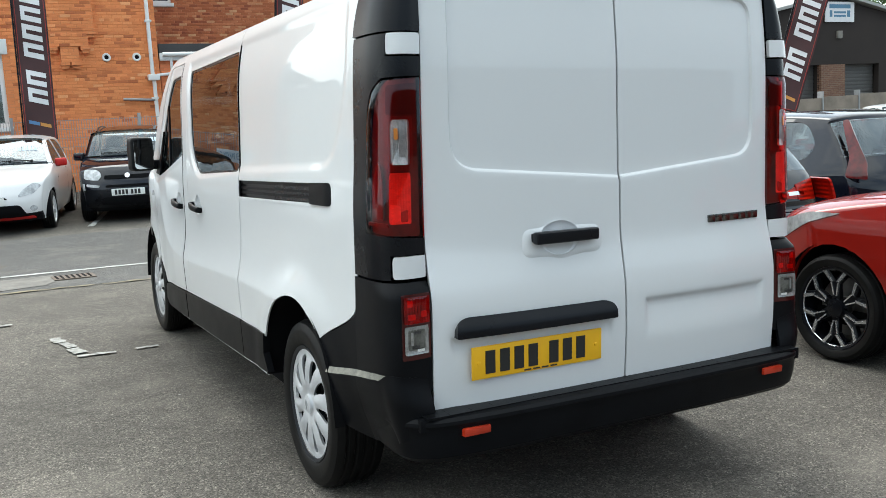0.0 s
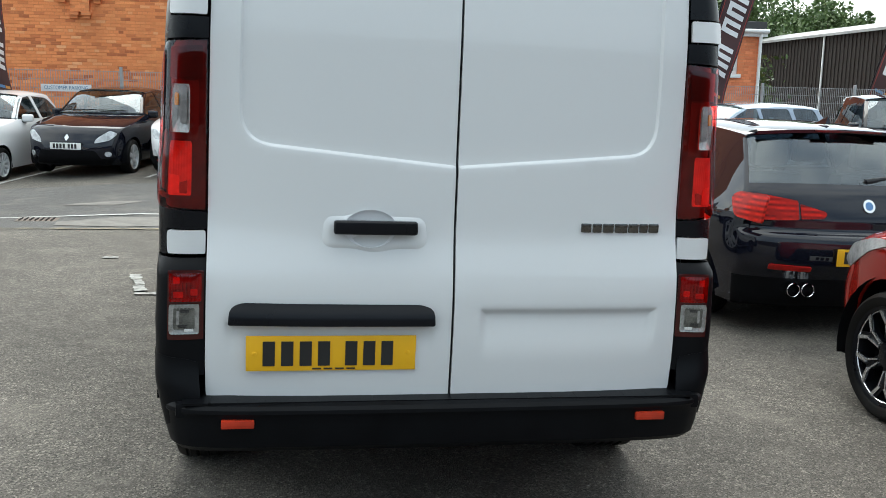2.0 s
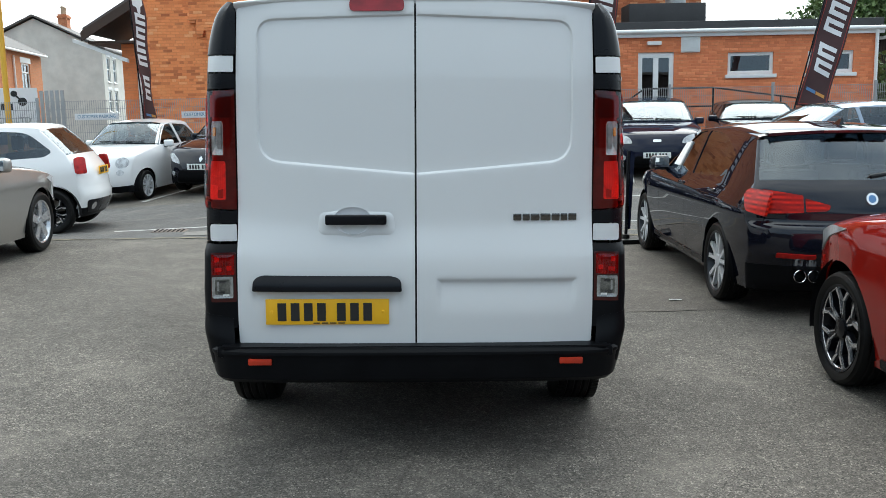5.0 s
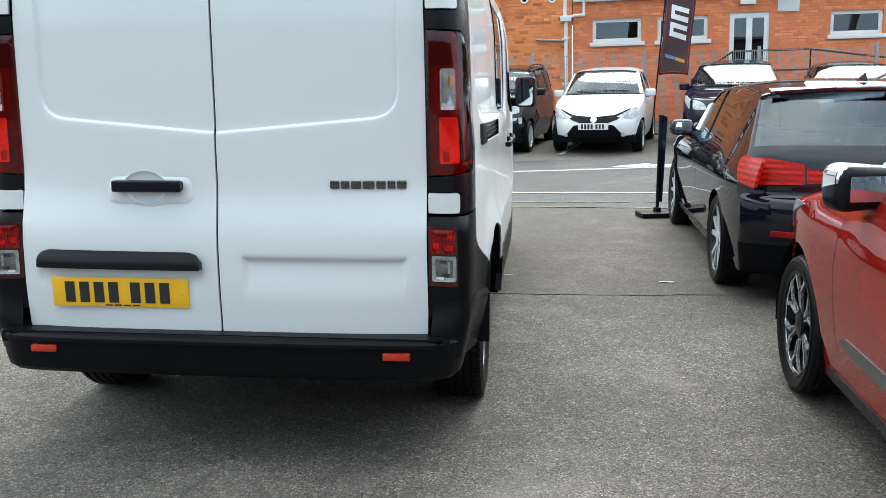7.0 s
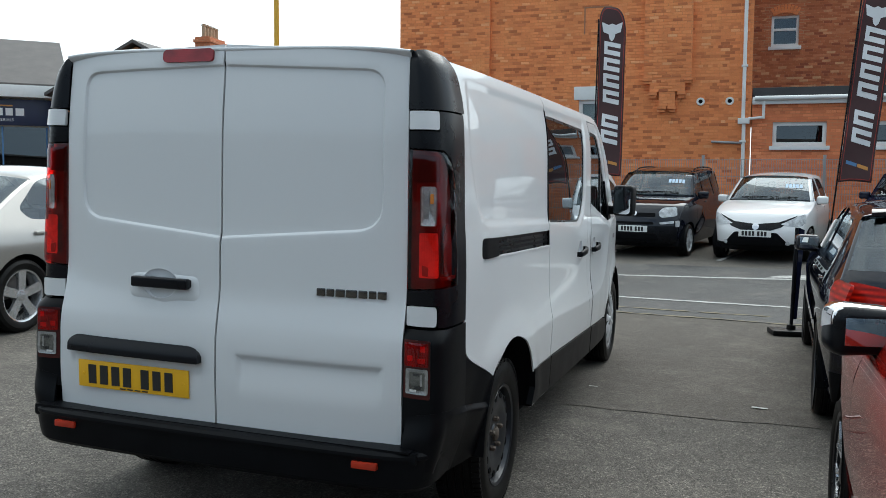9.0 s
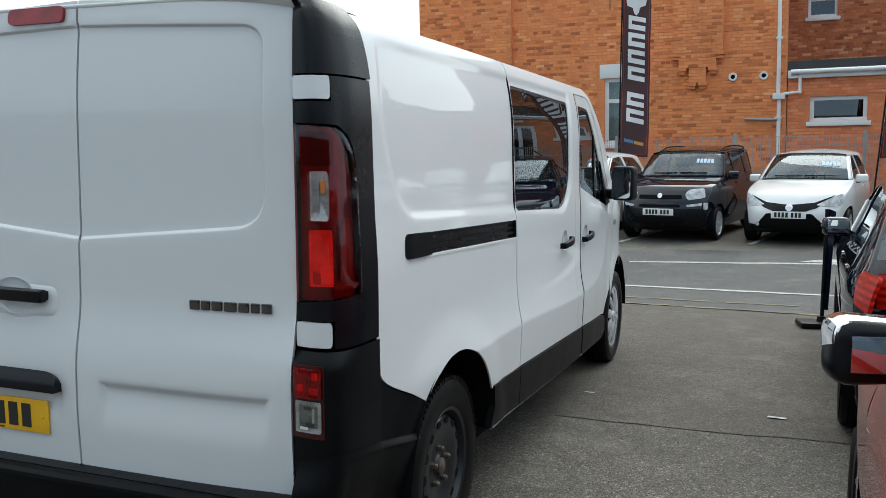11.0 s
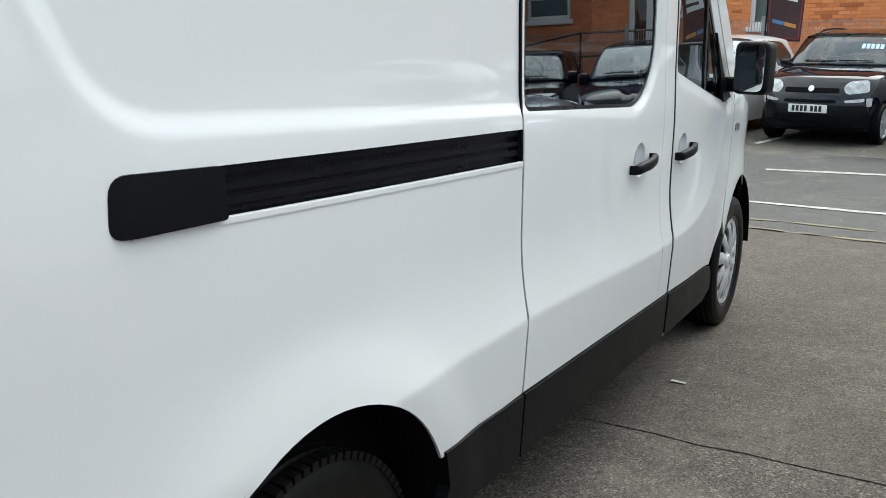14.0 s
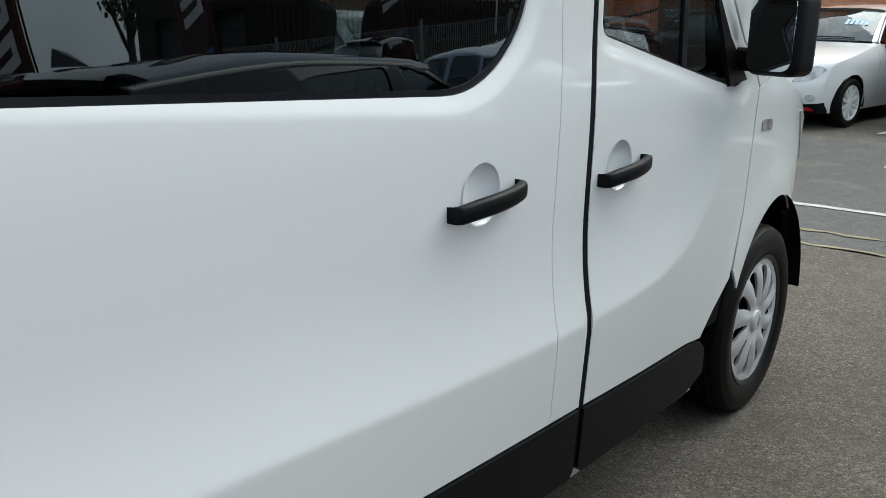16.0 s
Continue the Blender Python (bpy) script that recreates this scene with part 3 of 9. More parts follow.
sheet("concrete_patch", [(-3.3, 9.4), (-2.6, 9.3), (-2.3, 9.7), (-3.0, 9.95)], PATCH, 0.010, "pale oval repair patch in the road", 0.2, "patch")

# drain covers
for (x, y, w, d) in ((-1.25, 7.72, 0.42, 0.30), (-3.2, 7.80, 0.42, 0.30)):
    t = thing("drain_cover", pose(x, y, ground_z(x, y) + 0.012, 0, 0, 4), "dark iron drain cover set in the asphalt", "drain cover")
    bm = bmesh.new()
    add_box(bm, -w / 2, w / 2, -d / 2, d / 2, -0.02, 0.006, 0.004)
    part("frame", bm, RUST, t)
    for i in range(7):
        box("bar", -w / 2 + 0.03 + i * (w - 0.09) / 6, -w / 2 + 0.05 + i * (w - 0.09) / 6, -d / 2 + 0.03, d / 2 - 0.03, 0.004, 0.012, DARK, t)

TAR = surface("black_tar_seal", (0.096, 0.088, 0.078), 0.85, 0, 0.5, 8, 60)
for i, (a, b) in enumerate((((-0.4, 2.84), (3.4, 3.08)), ((0.9, 6.9), (2.2, 4.6)), ((2.2, 4.6), (2.45, 3.3)), ((-5.5, 5.4), (-1.8, 5.15)))):
    rnd = random.Random(60 + i)
    pts = [Vector(a) + (Vector(b) - Vector(a)) * (k / 24) + Vector((rnd.uniform(-0.02, 0.02), rnd.uniform(-0.025, 0.025))) for k in range(25)]
    out = [(p.x, p.y + 0.0008) for p in pts] + [(p.x, p.y - 0.0008) for p in reversed(pts)]
    sheet("crack", out, TAR, 0.009, "thin dark crack across the asphalt", 0.1, "crack")


# ---- buildings ----
def flat_wall(name, parent, x0, x1, z0, z1, y, mat, openings=(), thick=0.25, label=""):
    out = [(x0, z0), (x1, z0), (x1, z1), (x0, z1)]
    hs = [[(a, c), (b, c), (b, d), (a, d)] for a, b, c, d in openings]
    return skin(name, out, lambda a, b: (a, y, b), mat, parent, hs, 40.0, thick, False, label, False, 30)


def window(parent, x0, x1, z0, z1, y, bars=(), rails=(), frame_w=0.06, sill=True, lintel=None, back=ROOM_DARK, mat=WHITE_UPVC, name="window", glazing=GLASS_WINDOW, net=False):
    """A window set into a wall whose face is at y: frame, panes, sill and the dim room behind."""
    w = box(name, x0, x1, y + 0.55, y + 0.60, z0, z1, back, parent)
    bm = bmesh.new()
    f = frame_w
    for a, b, c, d in ((x0, x1, z0, z0 + f), (x0, x1, z1 - f, z1), (x0, x0 + f, z0 + f, z1 - f), (x1 - f, x1, z0 + f, z1 - f)):
        add_box(bm, a, b, y + 0.05, y + 0.13, c, d, 0.006)
    for bx in bars:
        add_box(bm, bx - f * 0.45, bx + f * 0.45, y + 0.055, y + 0.12, z0 + f, z1 - f, 0.005)
    for bz in rails:
        add_box(bm, x0 + f, x1 - f, y + 0.045, y + 0.12, bz - f * 0.5, bz + f * 0.5, 0.005)
    part("window_frame", bm, mat, w)
    xs = [x0 + f, *bars, x1 - f]
    zs = [z0 + f, *rails, z1 - f]
    for i in range(len(xs) - 1):
        for j in range(len(zs) - 1):
            p = box("pane", xs[i], xs[i + 1], y + 0.085, y + 0.089, zs[j], zs[j + 1], glazing, w)
            p.visible_shadow = False
    if net:
        bm = bmesh.new()
        for i in range(14):
            t = (x1 - x0) / 14
            add_box(bm, x0 + i * t, x0 + (i + 0.96) * t, y + 0.150 + 0.012 * (i % 2), y + 0.156 + 0.012 * (i % 2), z0, z1, 0.0)
        part("net_curtain", bm, back, w, "pale net curtain in soft folds")
    if sill:
        box("sill", x0 - 0.07, x1 + 0.07, y - 0.06, y + 0.06, z0 - 0.10, z0 - 0.002, mat, w, 0.01)
    if lintel:
        box("lintel", x0 - 0.12, x1 + 0.12, y - 0.02, y + 0.05, z1 + 0.002, z1 + lintel, mat, w, 0.008)
    return w


GABLE = 20.0
main_b = thing("brick_building", FAR, "tall orange brick building with stepped chimney corbels", "building")
flat_wall("wall", main_b, -7.05, 2.02, -0.5, 9.6, GABLE, BRICK, [(-2.16, -1.36, 1.90, 3.50)], 0.3, "orange weathered brick gable wall")
box("side_wall", -7.05, -6.8, GABLE + 0.3, 32, -0.5, 9.6, BRICK, main_b)
box("side_wall", 1.77, 2.02, GABLE + 0.3, 32, -0.5, 9.6, BRICK_OLD, main_b)
box("roof", -7.2, 2.2, GABLE - 0.15, 32, 9.6, 9.8, SLATE, main_b)
window(main_b, -2.16, -1.36, 1.90, 3.50, GABLE, (), (2.95,), 0.095, True, 0.34, CURTAIN, glazing=glass_mat("clear_window_glass", (0.72, 0.76, 0.76), 0.0, 1.0, 0.06), net=True)


def brick_piece_mat(name, tones, stain=0.35):
    """Fired clay that differs from brick to brick, with soot and pale bloom across many."""
    m, n, l, b = nodes_of(name)
    g = n.new("ShaderNodeNewGeometry")
    oi = n.new("ShaderNodeObjectInfo")
    ad = n.new("ShaderNodeMath")
    ad.operation = "ADD"
    l.new(g.outputs["Random Per Island"], ad.inputs[0])
    l.new(oi.outputs["Random"], ad.inputs[1])
    fr = n.new("ShaderNodeMath")
    fr.operation = "FRACT"
    l.new(ad.outputs[0], fr.inputs[0])
    c = ramp(n, l, fr.outputs[0], tones)
    tc = n.new("ShaderNodeNewGeometry").outputs["Position"]

    def field(scale, detail, stretch):
        tx = n.new("ShaderNodeTexNoise")
        tx.inputs["Scale"].default_value, tx.inputs["Detail"].default_value, tx.inputs["Roughness"].default_value = scale, detail, 0.65
        mp = n.new("ShaderNodeMapping")
        mp.inputs["Scale"].default_value = stretch
        l.new(tc, mp.inputs[0])
        l.new(mp.outputs[0], tx.inputs["Vector"])
        return tx.outputs[0]
    mid = tones[len(tones) // 2][1]
    c = mix(n, l, ramp(n, l, field(0.55, 7, (1, 1, 0.7)), [(0.36, stain), (0.54, 0.0)]), c, tuple(v * 0.55 for v in mid))
    c = mix(n, l, ramp(n, l, field(1.5, 6, (1, 1, 1)), [(0.55, 0.0), (0.75, 0.40)]), c, tuple(min(1, v * 1.4) for v in mid))
    c = mix(n, l, ramp(n, l, field(60.0, 3, (1, 1, 1)), [(0.35, 0.22), (0.6, 0.0)]), c, tuple(v * 0.5 for v in mid))
    l.new(c, b.inputs["Base Color"])
    b.inputs["Roughness"].default_value = 0.88
    return m


BRICK_PIECE = brick_piece_mat("orange_brick_pieces", [(0.0, (0.46, 0.13, 0.052)), (0.12, (0.66, 0.205, 0.075)), (0.28, (0.84, 0.285, 0.10)), (0.65, (0.91, 0.325, 0.117)), (0.92, (0.93, 0.355, 0.135)), (1.0, (0.94, 0.46, 0.22))], 0.36)
BRICK_OLD_PIECE = brick_piece_mat("old_brick_pieces", [(0.0, (0.30, 0.085, 0.045)), (0.2, (0.45, 0.14, 0.06)), (0.55, (0.58, 0.19, 0.08)), (0.85, (0.66, 0.26, 0.12)), (1.0, (0.76, 0.45, 0.24))], 0.5)
BRICK_NEW_PIECE = brick_piece_mat("smooth_brick_pieces", [(0.0, (0.68, 0.205, 0.090)), (0.3, (0.79, 0.248, 0.106)), (0.7, (0.85, 0.282, 0.122)), (1.0, (0.90, 0.33, 0.150))], 0.2)


def brick_face(parent, x0, x1, z0, z1, y, mat, openings, near):
    """Bricks laid in courses on a wall's face: those inside near (x0, x1, z0, z1) one by one, the others as one sheet of many."""
    rnd = random.Random(int(x0 * 10) + 77)
    w, h, d = 0.215, 0.065, 0.007
    one = bpy.data.meshes.new("brick")
    e = 0.004
    ring = [(0, 0), (w, 0), (w, h), (0, h)]
    inner = [(e, e), (w - e, e), (w - e, h - e), (e, h - e)]
    base_v = [(a, 0.0, b) for a, b in ring] + [(a, -d, b) for a, b in inner]
    base_f = [(4, 5, 6, 7), (0, 1, 5, 4), (1, 2, 6, 5), (2, 3, 7, 6), (3, 0, 4, 7)]
    one.from_pydata(base_v, [], base_f)
    one.materials.append(mat)
    vs, fs = [], []
    for r in range(int((z1 - z0) / 0.075)):
        zb = z0 + r * 0.075
        header = r % 6 == 3
        bw = 0.1125 if header else 0.225
        x = x0 + (0.056 if header else (0.1125 if r % 2 else 0.0))
        while x + bw <= x1 + 0.001:
            xe = x + bw - 0.010
            ze = zb + h
            if not any(x < b + 0.01 and xe > a - 0.01 and zb < f + 0.01 and ze > c - 0.01 for a, b, c, f in openings):
                out = rnd.uniform(-0.003, 0.002)
                if not header and near[0] <= x <= near[1] and near[2] <= zb <= near[3]:
                    ob = new("brick", one)
                    ob.parent = parent
                    ob.location = (x, y + out, zb)
                else:
                    k = len(vs)
                    sx = (xe - x) / w
                    vs += [(x + p[0] * sx, y + p[1] + out, zb + p[2]) for p in base_v]
                    fs += [tuple(i + k for i in f) for f in base_f]
            x += bw
    tagged(mesh_ob("brickwork", vs, fs, mat, parent, False), kind="stuff")


def breast(xa, xb, zt):
    """A shallow chimney breast that ends in stepped brick corbels."""
    bm = bmesh.new()
    mid = (xa + xb) / 2
    z = 9.6
    for k, (f, zb) in enumerate(((1.0, zt), (0.74, zt - 0.35), (0.34, zt - 0.70))):
        hw = (xb - xa) / 2 * f
        d = 0.115 - 0.004 * k
        add_box(bm, mid - hw, mid + hw, GABLE - d, GABLE + 0.02, zb, z)
        for sg in (-1, 1):
            c = mid + sg * (hw - 0.075)
            for j in range(2):
                add_box(bm, c - 0.105 + 0.03 * j, c + 0.105 - 0.03 * j, GABLE - d - 0.018 + 0.03 * j, GABLE + 0.02, zb - 0.075 * (j + 1), zb - 0.075 * j - 0.004)
        brick_face(main_b, mid - hw, mid + hw, zb, min(z, 6.9), GABLE - d, BRICK_PIECE, (), (0, 0, 0, 0))
        z = zb
    part("chimney_breast", bm, BRICK, main_b, "projecting brickwork with stepped corbels", False)


breast(-0.53, 0.62, 4.00)
breast(-5.75, -4.50, 4.04)
for vx in (0.84, 1.52):
    v = lathe("vent", [(0.0, 0.0), (0.005, 0.045), (0.03, 0.05), (0.04, 0.075), (0.035, 0.095), (0.0, 0.10)], WHITE_UPVC, main_b, 24, "round white wall vent")
    v.matrix_basis = pose(vx, GABLE - 0.004, 3.40, 0, 0, -90)
    lathe("bore", [(0.028, 0.052), (0.032, 0.03), (0.032, 0.0)], DARK, v, 20)
box("air_brick", -0.29, -0.08, GABLE - 0.012, GABLE + 0.05, 4.97, 5.10, surface("clay_air_brick", (0.13, 0.06, 0.035), 0.9), main_b)
bm = bmesh.new()
for a, b, c, d in ((-2.05, -1.35, 5.80, 5.83), (-2.05, -2.02, 5.15, 5.80), (-1.38, -1.35, 5.15, 5.80)):
    add_box(bm, a, b, GABLE - 0.015, GABLE + 0.05, c, d)
part("blocked_opening", bm, surface("pale_mortar_edge", (0.36, 0.19, 0.11), 0.9), main_b, "outline of a bricked-up opening", False)
bm = bmesh.new()
add_cyl(bm, (1.84, GABLE - 0.07, 2.95), (1.84, GABLE - 0.07, 9.5), 0.045, None, 14)
add_cyl(bm, (1.86, GABLE - 0.07, 0.1), (1.86, GABLE - 0.07, 2.9), 0.045, None, 14)
add_box(bm, 1.72, 1.99, GABLE - 0.16, GABLE, 2.84, 2.98, 0.015)
for z in (1.3, 2.4, 4.2, 5.9):
    add_box(bm, 1.77, 1.92, GABLE - 0.125, GABLE, z, z + 0.05, 0.006)
add_cyl(bm, (1.95, GABLE - 0.07, 2.96), (2.30, GABLE - 0.07, 2.99), 0.035, None, 12)
add_cyl(bm, (2.30, GABLE - 0.07, 2.96), (2.30, GABLE - 0.07, 3.42), 0.035, None, 12)
part("drainpipe", bm, WHITE_UPVC, main_b, "white plastic drainpipe with a hopper")
bm = bmesh.new()
add_cyl(bm, (1.12, GABLE - 0.06, 2.42), (1.84, GABLE - 0.08, 2.38), 0.03, None, 10)
part("waste_pipe", bm, GALV, main_b, "grey overflow pipe")

# rear wall of the tall building, above the single-storey wing
rear_b = thing("rear_range", FAR, "older red brick rear range with a small arched window", "building")
flat_wall("wall", rear_b, 2.02, 8.7, 3.0, 9.2, 24.0, BRICK_OLD, [(2.50, 3.22, 5.22, 6.06)], 0.3)
window(rear_b, 2.50, 3.22, 5.22, 6.06, 24.0, (), (5.68,), 0.07, True, None, CURTAIN)
for i in range(9):
    a = radians(60 + 60 * i / 8)
    bm = bmesh.new()
    add_box(bm, -0.035, 0.035, -0.03, 0.02, 0.0, 0.22, 0.0, 2, pose(2.86, 24.0, 5.62) @ pose(0, 0, 0, 0, 90 - math.degrees(a), 0) @ pose(0, 0, 0.52))
    part("arch_brick", bm, BRICK, rear_b, "", False)
bm = bmesh.new()
for k in range(3):
    add_box(bm, 2.02, 8.7, 23.94 - 0.03 * k, 24.0, 6.55 + 0.075 * k, 6.60 + 0.075 * k)
part("string_course", bm, BRICK_OLD, rear_b, "", False)
box("side_wall", 8.45, 8.7, 24.3, 32, 3.0, 9.2, BRICK_OLD, rear_b)
box("roof", 2.0, 8.9, 23.8, 32, 9.2, 9.4, SLATE, rear_b)

# single-storey wing
ext = thing("single_storey_wing", FAR, "single-storey red brick wing with white windows", "building")
EW = [(2.52, 3.72), (4.10, 5.32), (8.20, 9.42), (10.32, 11.55)]
ops = [(a, b, 2.31, 2.88) for a, b in EW] + [(5.83, 6.78, 0.85, 2.92)]
flat_wall("wall", ext, 2.04, 12.2, -0.3, 3.34, GABLE + 0.02, BRICK_NEW, ops, 0.25)
box("side_wall", 11.95, 12.2, GABLE + 0.27, 29, -0.3, 3.34, BRICK_NEW, ext)
for a, b in EW:
    window(ext, a, b, 2.31, 2.88, GABLE + 0.02, (), (), 0.09, True)
d = box("door", 5.83, 6.78, GABLE + 0.5, GABLE + 0.55, 0.85, 2.92, ROOM_DARK, ext)
bm = bmesh.new()
for a, b, c, e in ((5.83, 5.95, 0.85, 2.92), (6.66, 6.78, 0.85, 2.92), (5.95, 6.66, 2.78, 2.92), (5.95, 6.66, 0.85, 0.95), (6.24, 6.38, 0.95, 2.78), (5.95, 6.66, 1.45, 1.62)):
    add_box(bm, a, b, GABLE + 0.06, GABLE + 0.12, c, e, 0.006)
part("door_frame", bm, WHITE_UPVC, d)
for a, b in ((5.91, 6.27), (6.35, 6.70)):
    box("pane", a, b, GABLE + 0.085, GABLE + 0.089, 1.60, 2.84, GLASS_WINDOW, d).visible_shadow = False
    box("panel", a, b, GABLE + 0.08, GABLE + 0.1, 0.95, 1.45, WHITE_UPVC, d)
bm = bmesh.new()
add_box(bm, 6.95, 7.45, GABLE - 0.03, GABLE + 0.05, 2.90, 3.30, 0.008)
part("louvre_vent", bm, WHITE_UPVC, ext)
for i in range(8):
    box("slat", 6.98, 7.42, GABLE - 0.05, GABLE - 0.028, 2.93 + i * 0.046, 2.955 + i * 0.046, WHITE_UPVC, ext)
box("lamp_housing", 6.05, 6.42, GABLE - 0.09, GABLE + 0.02, 3.10, 3.20, WHITE_UPVC, ext, 0.015)
box("fascia", 2.04, 12.3, GABLE - 0.09, GABLE + 0.015, 3.30, 3.48, WHITE_UPVC, ext, 0.01)
bm = bmesh.new()
add_cyl(bm, (2.1, GABLE - 0.13, 3.44), (12.3, GABLE - 0.13, 3.44), 0.055, None, 12)
add_cyl(bm, (12.1, GABLE - 0.08, 0.2), (12.1, GABLE - 0.08, 3.42), 0.045, None, 12)
part("gutter", bm, WHITE_UPVC, ext)
box("roof", 2.04, 12.3, GABLE - 0.02, 29, 3.48, 3.70, FELT, ext, 0.02)
bm = bmesh.new()
add_box(bm, 5.95, 8.1, 21.6, 22.6, 3.70, 4.35, 0.02)
part("plant_box", bm, FELT, ext, "black rooftop plant housing")
bm = bmesh.new()
add_cyl(bm, (7.35, 22.0, 4.35), (7.35, 22.0, 5.4), 0.28, None, 24)
add_cyl(bm, (7.35, 22.0, 4.75), (7.35, 22.0, 4.80), 0.30, None, 24)
part("duct", bm, GALV, ext, "galvanised round rooftop duct")
box("steps", 5.5, 7.1, GABLE - 1.3, GABLE, 0.1, 0.85, CONCRETE, ext, 0.01)

# handrail in front of the wing's door
hr = thing("handrail", FAR, "dark steel handrail on a ramp by the white door", "handrail")
for (xa, za, xb, zb) in ((4.7, 1.35, 5.6, 1.95), (5.6, 1.95, 7.3, 1.95), (7.3, 1.95, 10.8, 1.45), (4.7, 0.95, 5.6, 1.5), (5.6, 1.5, 7.3, 1.5), (7.3, 1.5, 10.8, 1.0)):
    rod("rail", (xa, 18.4, za), (xb, 18.4, zb), 0.022, SATIN_BLACK, hr)
for xa, zt in ((4.7, 1.35), (5.6, 1.95), (7.3, 1.95), (9.0, 1.71), (10.8, 1.45)):
    rod("post", (xa, 18.4, 0.1), (xa, 18.4, zt), 0.025, SATIN_BLACK, hr)

# weld-mesh fence
FENCE_Y = 17.4
bm = bmesh.new()
for i in range(49):
    add_box(bm, i * 0.05 - 0.005, i * 0.05 + 0.005, -0.003, 0.003, 0.05, 1.72)
for k in range(10):
    add_box(bm, 0, 2.45, -0.006, -0.0025, 0.08 + k * 0.18, 0.088 + k * 0.18)
fence = thing("mesh_fence", FAR, "grey galvanised weld-mesh fence on square posts", "fence")
first = part("mesh_panel", bm, GALV, fence, "", False)
first.matrix_basis = pose(-16.1, FENCE_Y, 0.22)
bm = bmesh.new()
add_box(bm, -0.03, 0.03, 0.0, 0.06, -0.1, 1.80, 0.004)
fpost = part("post", bm, GALV, fence)
fpost.matrix_basis = pose(-16.1, FENCE_Y, 0.22)
for i in range(1, 15):
    for src in (first, fpost):
        c = new(src.name.split(".")[0], src.data)
        c.parent = fence
        c.matrix_basis = pose(-16.1 + 2.45 * i, FENCE_Y, 0.22)
tagged(fence, kind="structure")


# ---- signs and flags ----
def board_sign(x, y, z, w, h, words, rz=0):
    s = thing("parking_sign", FAR @ pose(x, y, z, 0, 0, rz), "white customer parking sign fixed to the mesh fence", "sign", "parking signs")
    box("board", -w / 2, w / 2, -0.012, 0.0, -h / 2, h / 2, FLAG_WHITE, s, 0.002)
    text("lettering", words, h * 0.72, SIGN_BLUE_TEXT, pose(0, -0.014, 0, 90, 0, 0) @ Matrix.Diagonal((0.84, 1, 1, 1)), s, 0.002)


for x in (-7.40, -4.95, -2.54):
    board_sign(x, FENCE_Y - 0.01, 1.566, 1.0, 0.15, "CUSTOMER PARKING")


